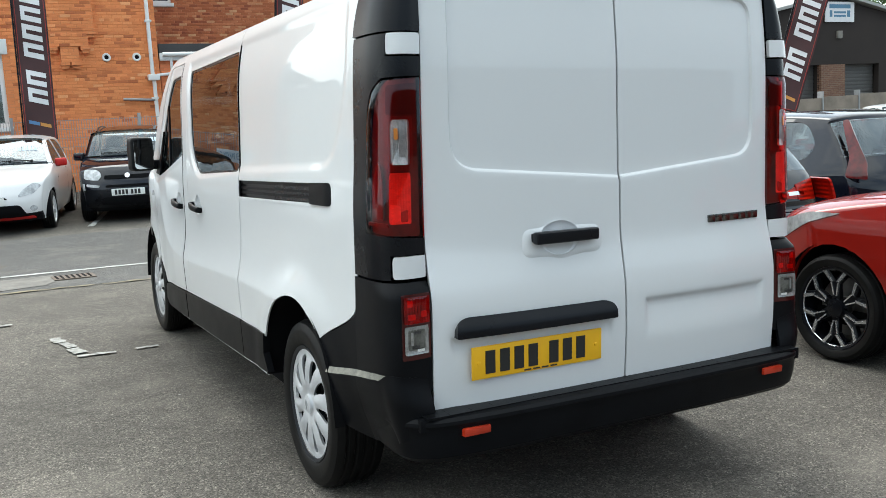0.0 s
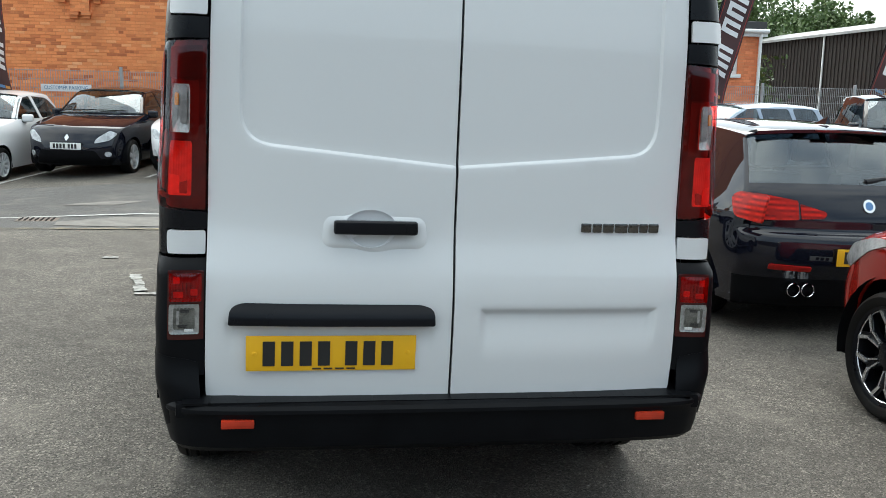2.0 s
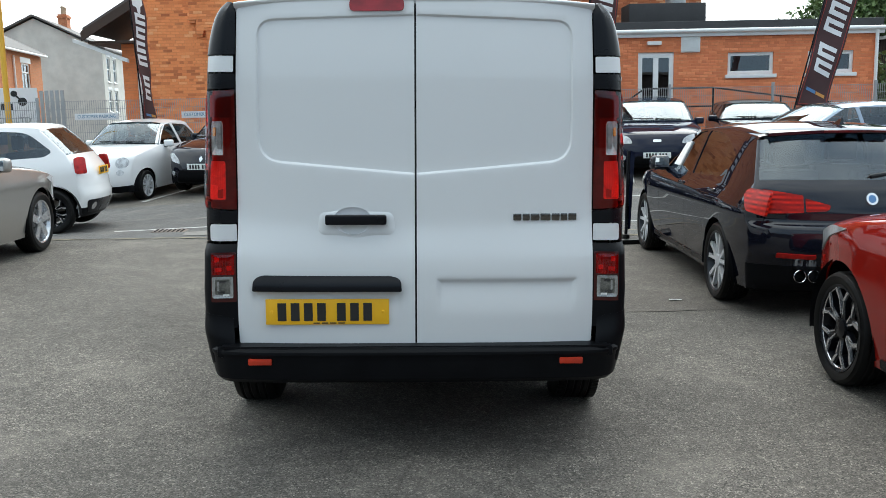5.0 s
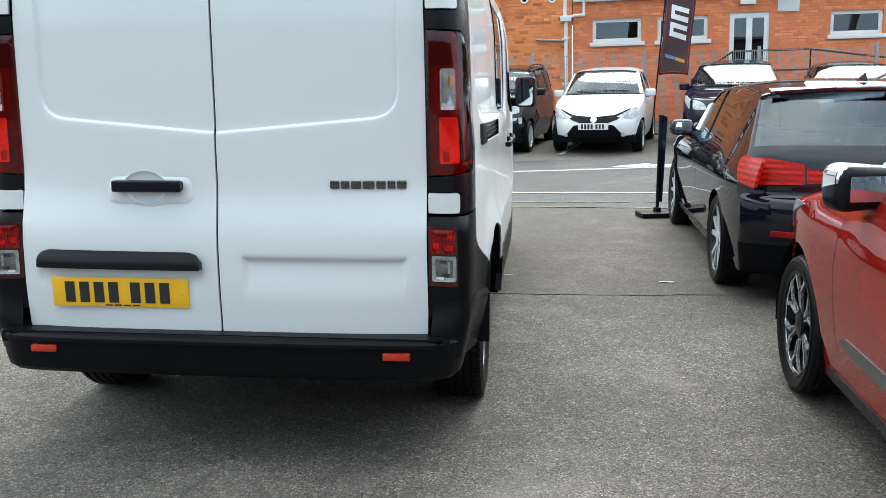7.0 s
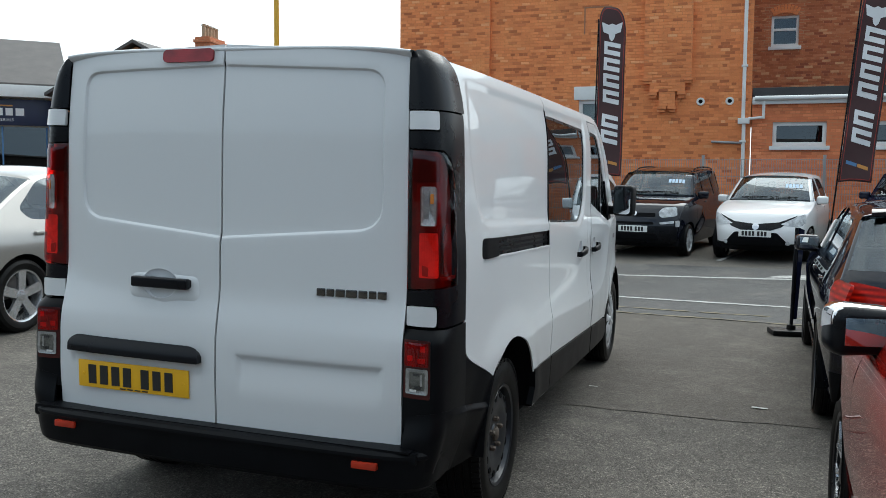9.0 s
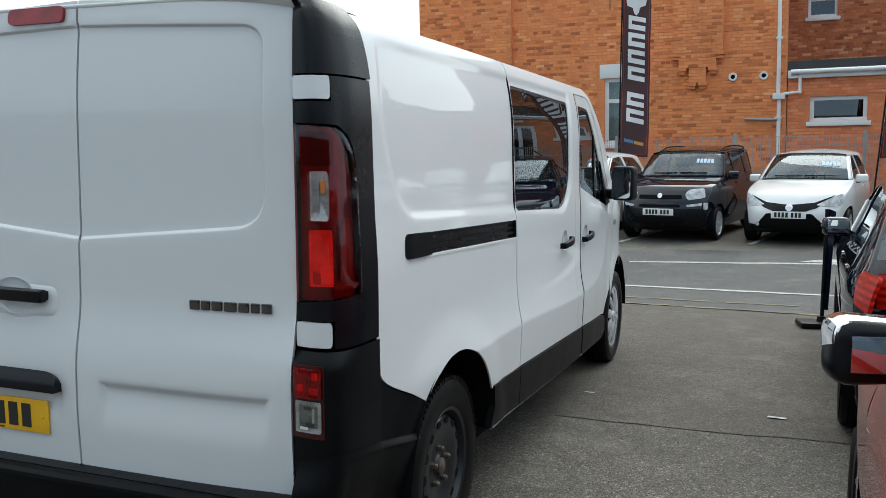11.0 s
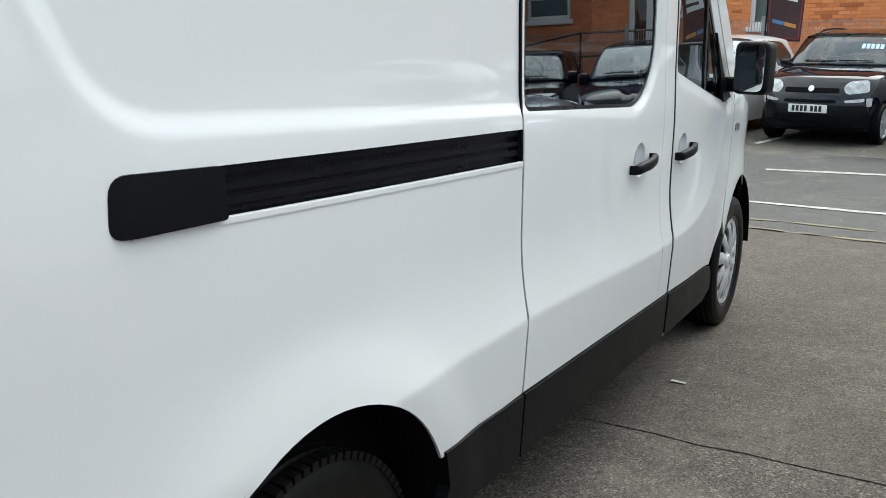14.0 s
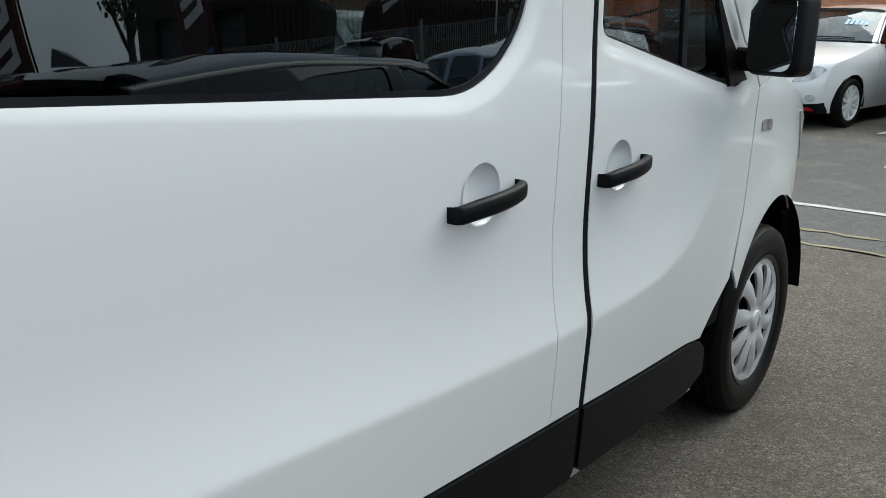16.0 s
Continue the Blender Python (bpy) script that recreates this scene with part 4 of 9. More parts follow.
def flag(x, y, base, height, width, lean, yaw, label="dark feather flag with white block print and red edge"):
    f = thing("feather_flag", FAR @ pose(x, y, ground_z(x, y) - 0.0227 * x, 0, lean, yaw), label, "flag", "dealer's feather flags")
    top = base + height
    rod("pole", (0, 0, 0), (0, 0, top - 0.25), 0.016, SATIN_BLACK, f)
    out = [(0.02, base + 0.05), (0.025, base + 0.005), (0.05, base), (width * 0.33, base + 0.03), (width * 0.66, base + 0.04), (width * 0.95, base + 0.035), (width * 0.985, base + 0.045), (width, base + 0.09), (width, base + height * 0.3), (width, base + height * 0.55), (width * 0.97, top - height * 0.13), (width * 0.78, top - 0.09), (width * 0.45, top), (width * 0.14, top - 0.04), (0.02, top - height * 0.12), (0.02, base + height * 0.5)]
    out = [tuple(p) for p in curve_pts([Vector((a, b, 0)) for a, b in out], 5, True)]
    out = [(p[0], p[1]) for p in out]

    def cloth(a, b, d=0.0):
        return (a, d + 0.035 * math.sin(b * 2.3 + a * 5) + 0.02 * math.sin(b * 5.1 - a * 3), b)
    skin("banner_edge", out, lambda a, b: cloth(a, b), FLAG_CLOTH, f, (), 0.09, 0.004, False, "", False, 0)
    cx, cz = width / 2, base + height / 2
    inner = [(cx + (a - cx) * 0.86, cz + (b - cz) * 0.972) for a, b in out]
    line = [(cx + (a - cx) * 0.90, cz + (b - cz) * 0.980) for a, b in out]
    for sgn in (-1, 1):
        skin("red_line", line, lambda a, b: cloth(a, b, sgn * 0.004), FLAG_RED, f, [inner], 0.09, 0.0, False, "", sgn > 0, 0)
        skin("banner", inner, lambda a, b: cloth(a, b, sgn * 0.006), FLAG_CLOTH, f, (), 0.09, 0.0, False, "", sgn > 0, 0)
    # block print, six letter-sized slabs running up the cloth
    z0 = base + height * 0.20
    pitch = height * 0.093
    for i in range(7):
        if i == 2:
            continue
        zb = z0 + pitch * (i if i < 2 else i - 0.45)
        for a0, a1 in ((0.24, 0.82),):
            for lo, hi in ((0.0, 0.30), (0.52, 0.80)):
                o = [(width * a0, zb + pitch * lo + 0.05), (width * a1, zb + pitch * lo - 0.03), (width * a1, zb + pitch * hi - 0.03), (width * a0, zb + pitch * hi + 0.05)]
                skin("print_slab", o, lambda a, b: cloth(a, b, -0.011), FLAG_WHITE, f, (), 0.08, 0.0)
        o = [(width * 0.24, zb + 0.05), (width * 0.36, zb + 0.035), (width * 0.36, zb + pitch * 0.80 + 0.035), (width * 0.24, zb + pitch * 0.80 + 0.05)]
        skin("print_slab", o, lambda a, b: cloth(a, b, -0.013), FLAG_WHITE, f, (), 0.08, 0.0)
    # emblem: a plain spread shape
    ez = top - height * 0.135
    o = [(0.5, 0.13), (0.62, 0.10), (0.86, 0.16), (0.80, -0.04), (0.62, -0.08), (0.58, -0.18), (0.5, -0.23), (0.42, -0.18), (0.38, -0.08), (0.20, -0.04), (0.14, 0.16), (0.38, 0.10)]
    skin("emblem", [(width * a, ez + b * 1.05) for a, b in o], lambda a, b: cloth(a, b, -0.011), FLAG_WHITE, f, (), 0.06, 0.0)
    skin("print_bar", [(width * 0.18, base + height * 0.098), (width * 0.50, base + height * 0.085), (width * 0.50, base + height * 0.103), (width * 0.18, base + height * 0.116)], lambda a, b: cloth(a, b, -0.011), FLAG_BLUE, f, (), 0.06, 0.0)
    skin("print_bar", [(width * 0.52, base + height * 0.084), (width * 0.84, base + height * 0.071), (width * 0.84, base + height * 0.089), (width * 0.52, base + height * 0.102)], lambda a, b: cloth(a, b, -0.011), FLAG_ORANGE, f, (), 0.06, 0.0)
    bm = bmesh.new()
    add_box(bm, -0.25, 0.25, -0.02, 0.02, 0.0, 0.03, 0.006)
    add_box(bm, -0.02, 0.02, -0.25, 0.25, 0.0, 0.03, 0.006)
    part("base_cross", bm, SATIN_BLACK, f)
    return f


flag(-1.25, 16.7, 1.30, 3.65, 0.60, 1, 0)
flag(3.55, 16.4, 1.25, 3.80, 0.62, 5, 0)
flag(7.6, 15.0, 1.35, 3.6, 0.66, 14, 0)
flag(13.6, 18.0, 1.35, 3.7, 0.66, 14, -35)
flag(13.4, 12.4, 1.35, 3.7, 0.66, 15, -45)
flag(12.1, 8.2, 1.2, 3.7, 0.66, 16, -48)
flag(-6.1, 16.9, 1.2, 3.2, 0.58, -6, 78)

# ---- wheels ----
def wheel(parent, m, r, w, rim_r, style, side, rim_mat=SILVER):
    """A road wheel, its outer face towards side * x. m: the hub's pose under the parent."""
    wh = new("wheel")
    wh.empty_display_size = 0.1
    wh.parent = parent
    wh.matrix_basis = m @ Matrix.Diagonal((side, 1, 1, 1))
    h = w / 2
    prof = [(-h * 0.8, rim_r), (-h * 0.98, rim_r + 0.02), (-h, r - 0.035), (-h * 0.9, r - 0.012), (-h * 0.62, r)]
    for k in range(4):
        a = -h * 0.55 + k * h * 0.34
        prof += [(a, r), (a + 0.006, r - 0.007), (a + 0.012, r - 0.007), (a + 0.016, r)]
    prof += [(h * 0.66, r), (h * 0.90, r - 0.012), (h, r - 0.035), (h * 1.02, (r + rim_r) / 2 + 0.01), (h * 0.98, rim_r + 0.02), (h * 0.86, rim_r), (h * 0.78, rim_r - 0.005)]
    lathe("tyre", prof, RUBBER, wh, 48)
    if style == "steel":
        bm = bmesh.new()
        for i in range(84):
            for sg in (-1, 1):
                add_box(bm, sg * h * 0.60, sg * h * 0.93, -0.0085, 0.0085, r - 0.014, r + 0.0022, 0.0, 2, pose(0, 0, 0, 360 * (i + 0.5 * (sg > 0)) / 84, 0, 0))
        tagged(part("tread", bm, RUBBER, wh, "", False), kind="stuff")
    rim_in = STEEL_BLACK if style in ("hubcap", "double") else (SATIN_BLACK if style == "y" else rim_mat)
    lathe("rim", [(-h * 0.8, rim_r), (-h * 0.4, rim_r - 0.04), (h * 0.1, rim_r - 0.035), (h * 0.6, rim_r - 0.022), (h * 0.88, rim_r - 0.010), (h * 0.93, rim_r + 0.004), (h * 0.85, rim_r + 0.006)], rim_in, wh, 48)
    lathe("brake_disc", [(-h * 0.2, rim_r * 0.72), (-h * 0.1, rim_r * 0.72), (-h * 0.1, 0.06), (h * 0.1, 0.06), (h * 0.1, 0.0)], DISC if style != "hubcap" else DARK, wh, 32)

    def spoke(bm, a, r0, r1, w0, w1, x0, x1, th=0.02, skew=0.0):
        c, s = math.cos(a), math.sin(a)
        c2, s2 = math.cos(a + skew), math.sin(a + skew)
        pts = []
        for rr, ww, xx, cc, ss in ((r0, w0, x0, c, s), (r1, w1, x1, c2, s2)):
            for sg in (-1, 1):
                y, z = rr * cc - sg * ww * ss, rr * ss + sg * ww * cc
                pts.append((xx, y, z))
                pts.append((xx - th, y * 0.99, z * 0.99))
        v = [bm.verts.new(p) for p in pts]
        for f in ((0, 2, 6, 4), (1, 5, 7, 3), (0, 4, 5, 1), (2, 3, 7, 6), (0, 1, 3, 2), (4, 6, 7, 5)):
            bm.faces.new([v[i] for i in f])
    xo = h * 0.80
    if style == "hubcap":
        rc = rim_r * 0.985
        slots = []
        for i in range(10):
            a0 = 2 * math.pi * i / 10
            o = []
            for rr, aa in ((0.42, -0.045), (0.55, -0.115), (0.72, -0.150), (0.83, -0.155), (0.865, -0.06), (0.855, 0.06), (0.80, 0.105), (0.68, 0.085), (0.52, 0.065), (0.42, 0.045)):
                ang = a0 + aa + 0.22 * (rr - 0.42)
                o.append(Vector((rc * rr * math.cos(ang), rc * rr * math.sin(ang), 0)))
            slots.append([(p.x, p.y) for p in curve_pts(o, 3, True)])
        circle = [(rc * math.cos(2 * math.pi * i / 60), rc * math.sin(2 * math.pi * i / 60)) for i in range(60)]

        def dome(y, z):
            q = math.hypot(y, z) / rc
            x = xo + lerp([(0, 0.010), (0.16, 0.010), (0.20, 0.002), (0.30, 0.012), (0.42, 0.016), (0.70, 0.012), (0.86, 0.004), (0.90, 0.000), (0.93, 0.007), (1.0, 0.004)], q)
            ph = (math.atan2(z, y) - 0.22 * max(0.0, q - 0.42)) / (2 * math.pi) * 10 + 0.5
            return (x + 0.006 * math.cos(2 * math.pi * ph) * smooth(0.28, 0.5, q) * smooth(0.9, 0.8, q), y, z)
        skin("wheel_cover", circle, dome, rim_mat, wh, slots, 0.013, 0.012)
        lathe("hub_badge", [(xo + 0.004, rim_r * 0.165), (xo + 0.017, rim_r * 0.155), (xo + 0.021, rim_r * 0.10), (xo + 0.022, 0.0)], rim_mat, wh, 28)
        skin("badge_diamond", [(0.0, -0.020), (0.014, 0.0), (0.0, 0.020), (-0.014, 0.0)], lambda y, z: (xo + 0.0235, y, z), GALV, wh, (), 0.02, 0.003)
    elif style == "steel":
        lathe("wheel_disc", [(xo - 0.004, rim_r * 0.985), (xo - 0.024, rim_r * 0.93), (xo - 0.020, rim_r * 0.885), (xo - 0.006, rim_r * 0.83), (xo - 0.002, rim_r * 0.72), (xo - 0.004, rim_r * 0.60), (xo - 0.014, rim_r * 0.46), (xo - 0.020, rim_r * 0.36), (xo - 0.021, rim_r * 0.20), (xo - 0.014, rim_r * 0.16)], STEEL_BLACK, wh, 64)
        lathe("rim_lip", [(xo - 0.006, rim_r * 0.97), (xo + 0.010, rim_r * 0.985), (xo + 0.014, rim_r * 1.01), (xo + 0.006, rim_r * 1.03)], STEEL_BLACK, wh, 64)
        for i in range(14):
            a = 2 * math.pi * i / 14
            bm = bmesh.new()
            add_cyl(bm, (0, 0, -0.03), (0, 0, 0.0), 0.0165, None, 16)
            bmesh.ops.transform(bm, matrix=pose(xo - 0.0015, math.cos(a) * rim_r * 0.775, math.sin(a) * rim_r * 0.775) @ pose(0, 0, 0, math.degrees(a) - 90, 0, 0) @ pose(0, 0, 0, 0, 90, 0) @ Matrix.Diagonal((0.82, 1.1, 1, 1)), verts=bm.verts)
            part("vent_hole", bm, DARK, wh)
        lathe("hub_cap", [(xo - 0.02, rim_r * 0.15), (xo - 0.004, rim_r * 0.14), (xo + 0.002, rim_r * 0.09), (xo + 0.003, 0.0)], RUST, wh, 24)
        for i in range(5):
            a = 2 * math.pi * i / 5 + 0.3
            y, z = math.cos(a) * rim_r * 0.31, math.sin(a) * rim_r * 0.31
            bm = bmesh.new()
            add_cyl(bm, (xo - 0.026, y, z), (xo - 0.001, y, z), 0.0135, 0.0125, 6)
            add_cyl(bm, (xo - 0.002, y, z), (xo + 0.004, y, z), 0.0095, 0.006, 10)
            part("wheel_bolt", bm, RUST, wh)
    else:
        n = {"five": 5, "ten": 10, "y": 6, "double": 5}[style]
        for i in range(n):
            a = 2 * math.pi * i / n + math.pi / 2
            bm = bmesh.new()
            if style == "five":
                spoke(bm, a, rim_r * 0.16, rim_r * 0.99, 0.036, 0.044, xo - 0.005, xo + 0.004, 0.03)
            elif style == "ten":
                spoke(bm, a, rim_r * 0.16, rim_r * 0.99, 0.016, 0.018, xo - 0.005, xo + 0.004, 0.03)
            elif style == "double":
                for sk in (-0.15, 0.15):
                    spoke(bm, a + sk * 0.75, rim_r * 0.18, rim_r * 0.99, 0.0135, 0.0165, xo - 0.005, xo + 0.004, 0.03, sk)
            else:
                for sk in (-1, 1):
                    spoke(bm, a + 0.12 * sk, rim_r * 0.32, rim_r * 0.64, 0.0042, 0.0046, xo - 0.004, xo + 0.003, 0.012, 0.04 * sk)
                    spoke(bm, a + 0.13 * sk, rim_r * 0.66, rim_r * 0.96, 0.0095, 0.0110, xo + 0.003, xo + 0.005, 0.012, 0.20 * sk)
            part("spoke", bm, rim_mat, wh)
        lathe("hub", [(xo - 0.03, rim_r * 0.25), (xo, rim_r * 0.23), (xo + 0.004, rim_r * 0.12), (xo + 0.008, 0.0)], SATIN_BLACK if style == "y" else rim_mat, wh, 28)
        if style == "y":
            for i in range(n):
                bm = bmesh.new()
                a = 2 * math.pi * i / n + math.pi / 2
                spoke(bm, a, rim_r * 0.2, rim_r * 0.66, 0.026, 0.024, xo - 0.014, xo - 0.008, 0.03)
                spoke(bm, a + 0.05, rim_r * 0.62, rim_r * 0.99, 0.020, 0.020, xo - 0.008, xo - 0.004, 0.03, 0.26)
                spoke(bm, a - 0.05, rim_r * 0.62, rim_r * 0.99, 0.020, 0.020, xo - 0.008, xo - 0.004, 0.03, -0.26)
                part("spoke_core", bm, SATIN_BLACK, wh)
            lathe("rim_lip", [(xo - 0.004, rim_r * 0.93), (xo + 0.005, rim_r * 0.96), (xo + 0.006, rim_r * 1.01)], ALLOY, wh, 48)
    return wh


def number_plate(parent, m, back, w=0.52, h=0.111, groups=(4, 3)):
    """A registration plate whose characters are plain bars. Its face looks along local -y."""
    p = new("number_plate")
    p.empty_display_size = 0.1
    p.parent = parent
    p.matrix_basis = m
    bm = bmesh.new()
    add_box(bm, -w / 2, w / 2, -0.006, 0.0, -h / 2, h / 2, 0.002)
    part("plate", bm, back, p)
    n = sum(groups)
    pitch = (w - 0.10) / (n + 0.55)
    x = -w / 2 + 0.05
    for g in groups:
        for i in range(g):
            box("character_bar", x, x + pitch * 0.66, -0.0085, -0.005, -h * 0.35, h * 0.35, PLATE_BLACK, p)
            x += pitch
        x += pitch * 0.5
    return p


# ---- parked cars ----
def car(name, m, label, paint, L, W, H, wb, fo, wheel_r, knots, glass_side, style="ten", rim=SILVER, lamps=None, group="parked cars", res=0.06,
        belt=0.93, roof_k=0.70, plates=(None, None), grille=None, handles=(), nose=0.30, tail=0.20, glass=None, mirror_mat=None, arch_pad=0.045, tyre_w=0.195, mirror_at=None, lower=None, trims=(), mirror_cap=None, mirror_out=0.10, shut_lines=(), glass_rear=None, rim_share=0.70, rails=False, cards=False):
    """A car, nose towards local +y, the middle of its length at the origin.
    knots: (tag, y, z, dy, dz) along the centre line from under the nose over the roof to under the tail; dy, dz: how the edge falls off beside it."""
    glass = glass or GLASS_CAR
    root = thing(name, m, label, "car", group)
    hw = W / 2
    S_Z = np.linspace(0.12, H, 160)
    raw = np.interp(S_Z, *zip(*[(0.12, 0.90), (0.24, 0.945), (0.40, 0.975), (0.56, 0.997), (0.72, 1.0), (belt - 0.14, 0.992), (belt - 0.07, 0.968), (belt, 0.930), (H - 0.10, roof_k + 0.03), (H, roof_k - 0.06)]))
    S_K = np.concatenate([raw[:5], np.convolve(raw, np.ones(11) / 11, "valid"), raw[-5:]])

    def half(y, z):
        df, dr = L / 2 - y, y + L / 2
        k = 1.0
        if df < 1.1:
            k -= nose * (1 - max(df, 0) / 1.1) ** 2.4
        if dr < 0.9:
            k -= tail * (1 - max(dr, 0) / 0.9) ** 2.4
        s = float(np.interp(z, S_Z, S_K))
        crease = 0.006 * math.exp(-((z - belt * 0.80) / 0.045) ** 2)
        return hw * k * s + crease * k

    cs = curve_pts([Vector((k[1], k[2], 0)) for k in knots], 6)
    es = curve_pts([Vector((k[1] + k[3], k[2] + k[4], 0)) for k in knots], 6)
    tags = [k[0] for k in knots]
    yaw_edge = [(p.x, p.y) for p in es]
    ax_f, ax_r = L / 2 - fo, L / 2 - fo - wb
    zb = 0.20
    ra = wheel_r + arch_pad
    bottom = []
    for ay in (ax_r, ax_f):
        dz = zb - wheel_r
        a0 = math.degrees(math.asin(max(-1, min(1, dz / ra))))
        bottom += arc(ay, wheel_r, ra, 180 - a0, a0, 18)
    outline = yaw_edge + [(yaw_edge[-1][0] + 0.02, zb)] + bottom + [(yaw_edge[0][0] - 0.02, zb)]
    holes = [rounded(g, 4) for g in glass_side]
    side_fn = lambda y, z: (half(y, z), y, z)
    for mir in (False, True):
        skin("body_side", outline, side_fn, paint, root, holes, res, 0.012, mir)
        for g in holes:
            cy, cz = sum(p[0] for p in g) / len(g), sum(p[1] for p in g) / len(g)
            skin("window", [(cy + (p[0] - cy) * 1.01, cz + (p[1] - cz) * 1.02) for p in g], lambda y, z: (half(y, z) - 0.008, y, z), glass, root, (), res * 1.5, 0, mir)
    # centre strip, split by tag
    half_us = [0.0, 0.22, 0.42, 0.58, 0.70, 0.79, 0.86, 0.91, 0.945, 0.97, 0.985, 0.995, 1.0]
    us = [-u for u in reversed(half_us[1:])] + half_us
    n_u = len(us) - 1
    PILLAR = 5

    def fall(u, p):
        """How a shoulder rounds off towards the side."""
        return 0.45 * abs(u) ** 3 + 0.55 * (1 - max(0.0, 1 - abs(u) ** p) ** (1 / p))

    def strip_pt(i, u):
        c, e = cs[i], es[i]
        return (u * half(e.x, e.y), c.x + (e.x - c.x) * fall(u, 2.15), c.y + (e.y - c.y) * fall(u, 2.9))
    segs = []
    for q in range(len(tags) - 1):
        if segs and segs[-1][0] == tags[q]:
            segs[-1][2] = (q + 1) * 6
        else:
            segs.append([tags[q], q * 6, (q + 1) * 6])
    for tag, i0, i1 in segs:
        rows = [[strip_pt(i, u) for u in us] for i in range(i0, i1 + 1)]
        def grid(a, b):
            v = [p for r in rows for p in r[a:b + 1]]
            c = b - a + 1
            f = [(j * c + i, j * c + i + 1, (j + 1) * c + i + 1, (j + 1) * c + i) for j in range(len(rows) - 1) for i in range(c - 1)]
            return v, f
        if tag in ("windscreen", "rear_window"):
            cut = PILLAR if tag == "windscreen" else 3
            v, f = grid(cut, n_u - cut)
            mesh_ob(tag, v, f, (glass_rear or glass) if tag == "rear_window" else glass, root, True, 0)
            for a, b in ((0, cut), (n_u - cut, n_u)):
                v, f = grid(a, b)
                mesh_ob("pillar", v, f, paint, root, True, 0)
        else:
            v, f = grid(0, n_u)
            mesh_ob(tag, v, f, DARK if tag == "underbody" else (BLACK_PLASTIC if tag in ("lower_bumper", "rear_diffuser") else paint), root, True, 0)
    w0 = [q for q in segs if q[0] == "windscreen"][0]
    for ua, ub in ((0.62, 0.02), (-0.04, -0.66)):
        pts = [Vector(strip_pt(w0[1] + 7, ua + (ub - ua) * k / 6)) + Vector((0, 0.010, 0.014)) for k in range(7)]
        tube("wiper", pts, 0.009, SATIN_BLACK, root, 6)
    if cards:
        for k in range(5):
            ua, ub = -0.36 - 0.085 * k, -0.425 - 0.085 * k
            ia, ib = w0[1] + 14, w0[1] + 17
            v = [Vector(strip_pt(i, u)) + Vector((0, 0.004, 0.005)) for i, u in ((ia, ua), (ia, ub), (ib, ub), (ib, ua))]
            mesh_ob("price_bar", v, [(0, 1, 2, 3)], PRICE_BLUE, root, False)
    if rails:
        r0 = [q for q in segs if q[0] == "roof"][0]
        for u in (-0.86, 0.86):
            pts = [Vector(strip_pt(i, u)) + Vector((0, 0, 0.035 if r0[1] + 2 < i < r0[2] - 2 else 0.0)) for i in range(r0[1] + 1, r0[2])]
            tube("roof_rail", pts, 0.014, SATIN_BLACK, root)
    # inside and underneath
    bm = bmesh.new()
    add_box(bm, -hw * 0.86, hw * 0.86, -L / 2 + 0.25, L / 2 - 0.3, 0.20, 0.30, 0.02)
    part("floor_pan", bm, DARK, root)
    for ay in (ax_r, ax_f):
        for sg in (-1, 1):
            ring = arc(ay, wheel_r, ra + 0.012, 192, -12, 20)
            bm = bmesh.new()
            a = [bm.verts.new((sg * hw * 0.5, y, z)) for y, z in ring]
            b = [bm.verts.new((sg * (half(ay, 0.6) - 0.014), y, z)) for y, z in ring]
            c = bm.verts.new((sg * hw * 0.5, ay, wheel_r))
            for i in range(len(ring) - 1):
                bm.faces.new((a[i], a[i + 1], b[i + 1], b[i]))
                bm.faces.new((a[i + 1], a[i], c))
            part("wheel_arch_liner", bm, DARK, root)
    bm = bmesh.new()
    wf = [k for k in knots if k[0] == "windscreen"][0]
    add_box(bm, -hw * 0.80, hw * 0.80, wf[1] - 0.45, wf[1] - 0.02, belt - 0.28, belt - 0.06, 0.05)
    part("dashboard", bm, SEAT, root)
    for sg in (-1, 1):
        for sy in (wf[1] - 1.35, max(wf[1] - 2.15, [k for k in knots if k[0] == "rear_window"][0][1] + 0.20)):
            bm = bmesh.new()
            add_box(bm, sg * hw * 0.43 - 0.24, sg * hw * 0.43 + 0.24, sy - 0.12, sy + 0.06, 0.35, belt + 0.10, 0.05, 2, pose(0, 0, 0))
            add_box(bm, sg * hw * 0.43 - 0.13, sg * hw * 0.43 + 0.13, sy - 0.10, sy + 0.0, belt + 0.13, belt + 0.32, 0.04)
            part("seat", bm, SEAT, root)
    for ay in (ax_r, ax_f):
        for sg in (-1, 1):
            wheel(root, pose(sg * (hw - tyre_w / 2 - 0.012), ay, wheel_r), wheel_r, tyre_w, wheel_r * rim_share, style, sg, rim)
    # lamps on the corners: outlines in (y, z), pushed out a little
    for nm, poly, mat in lamps or ():
        for mir in (False, True):
            skin(nm, rounded(poly, 4), lambda y, z: (half(y, z) + 0.006, y, z), mat, root, (), 0.03, 0.02, mir)
    for nm, poly, mat in trims:
        for mir in ((True,) if nm == "price_sheet" else (False, True)):
            skin(nm, rounded(poly, 3), lambda y, z: (half(y, z) + 0.007, y, z), mat, root, (), 0.08, 0.012, mir)
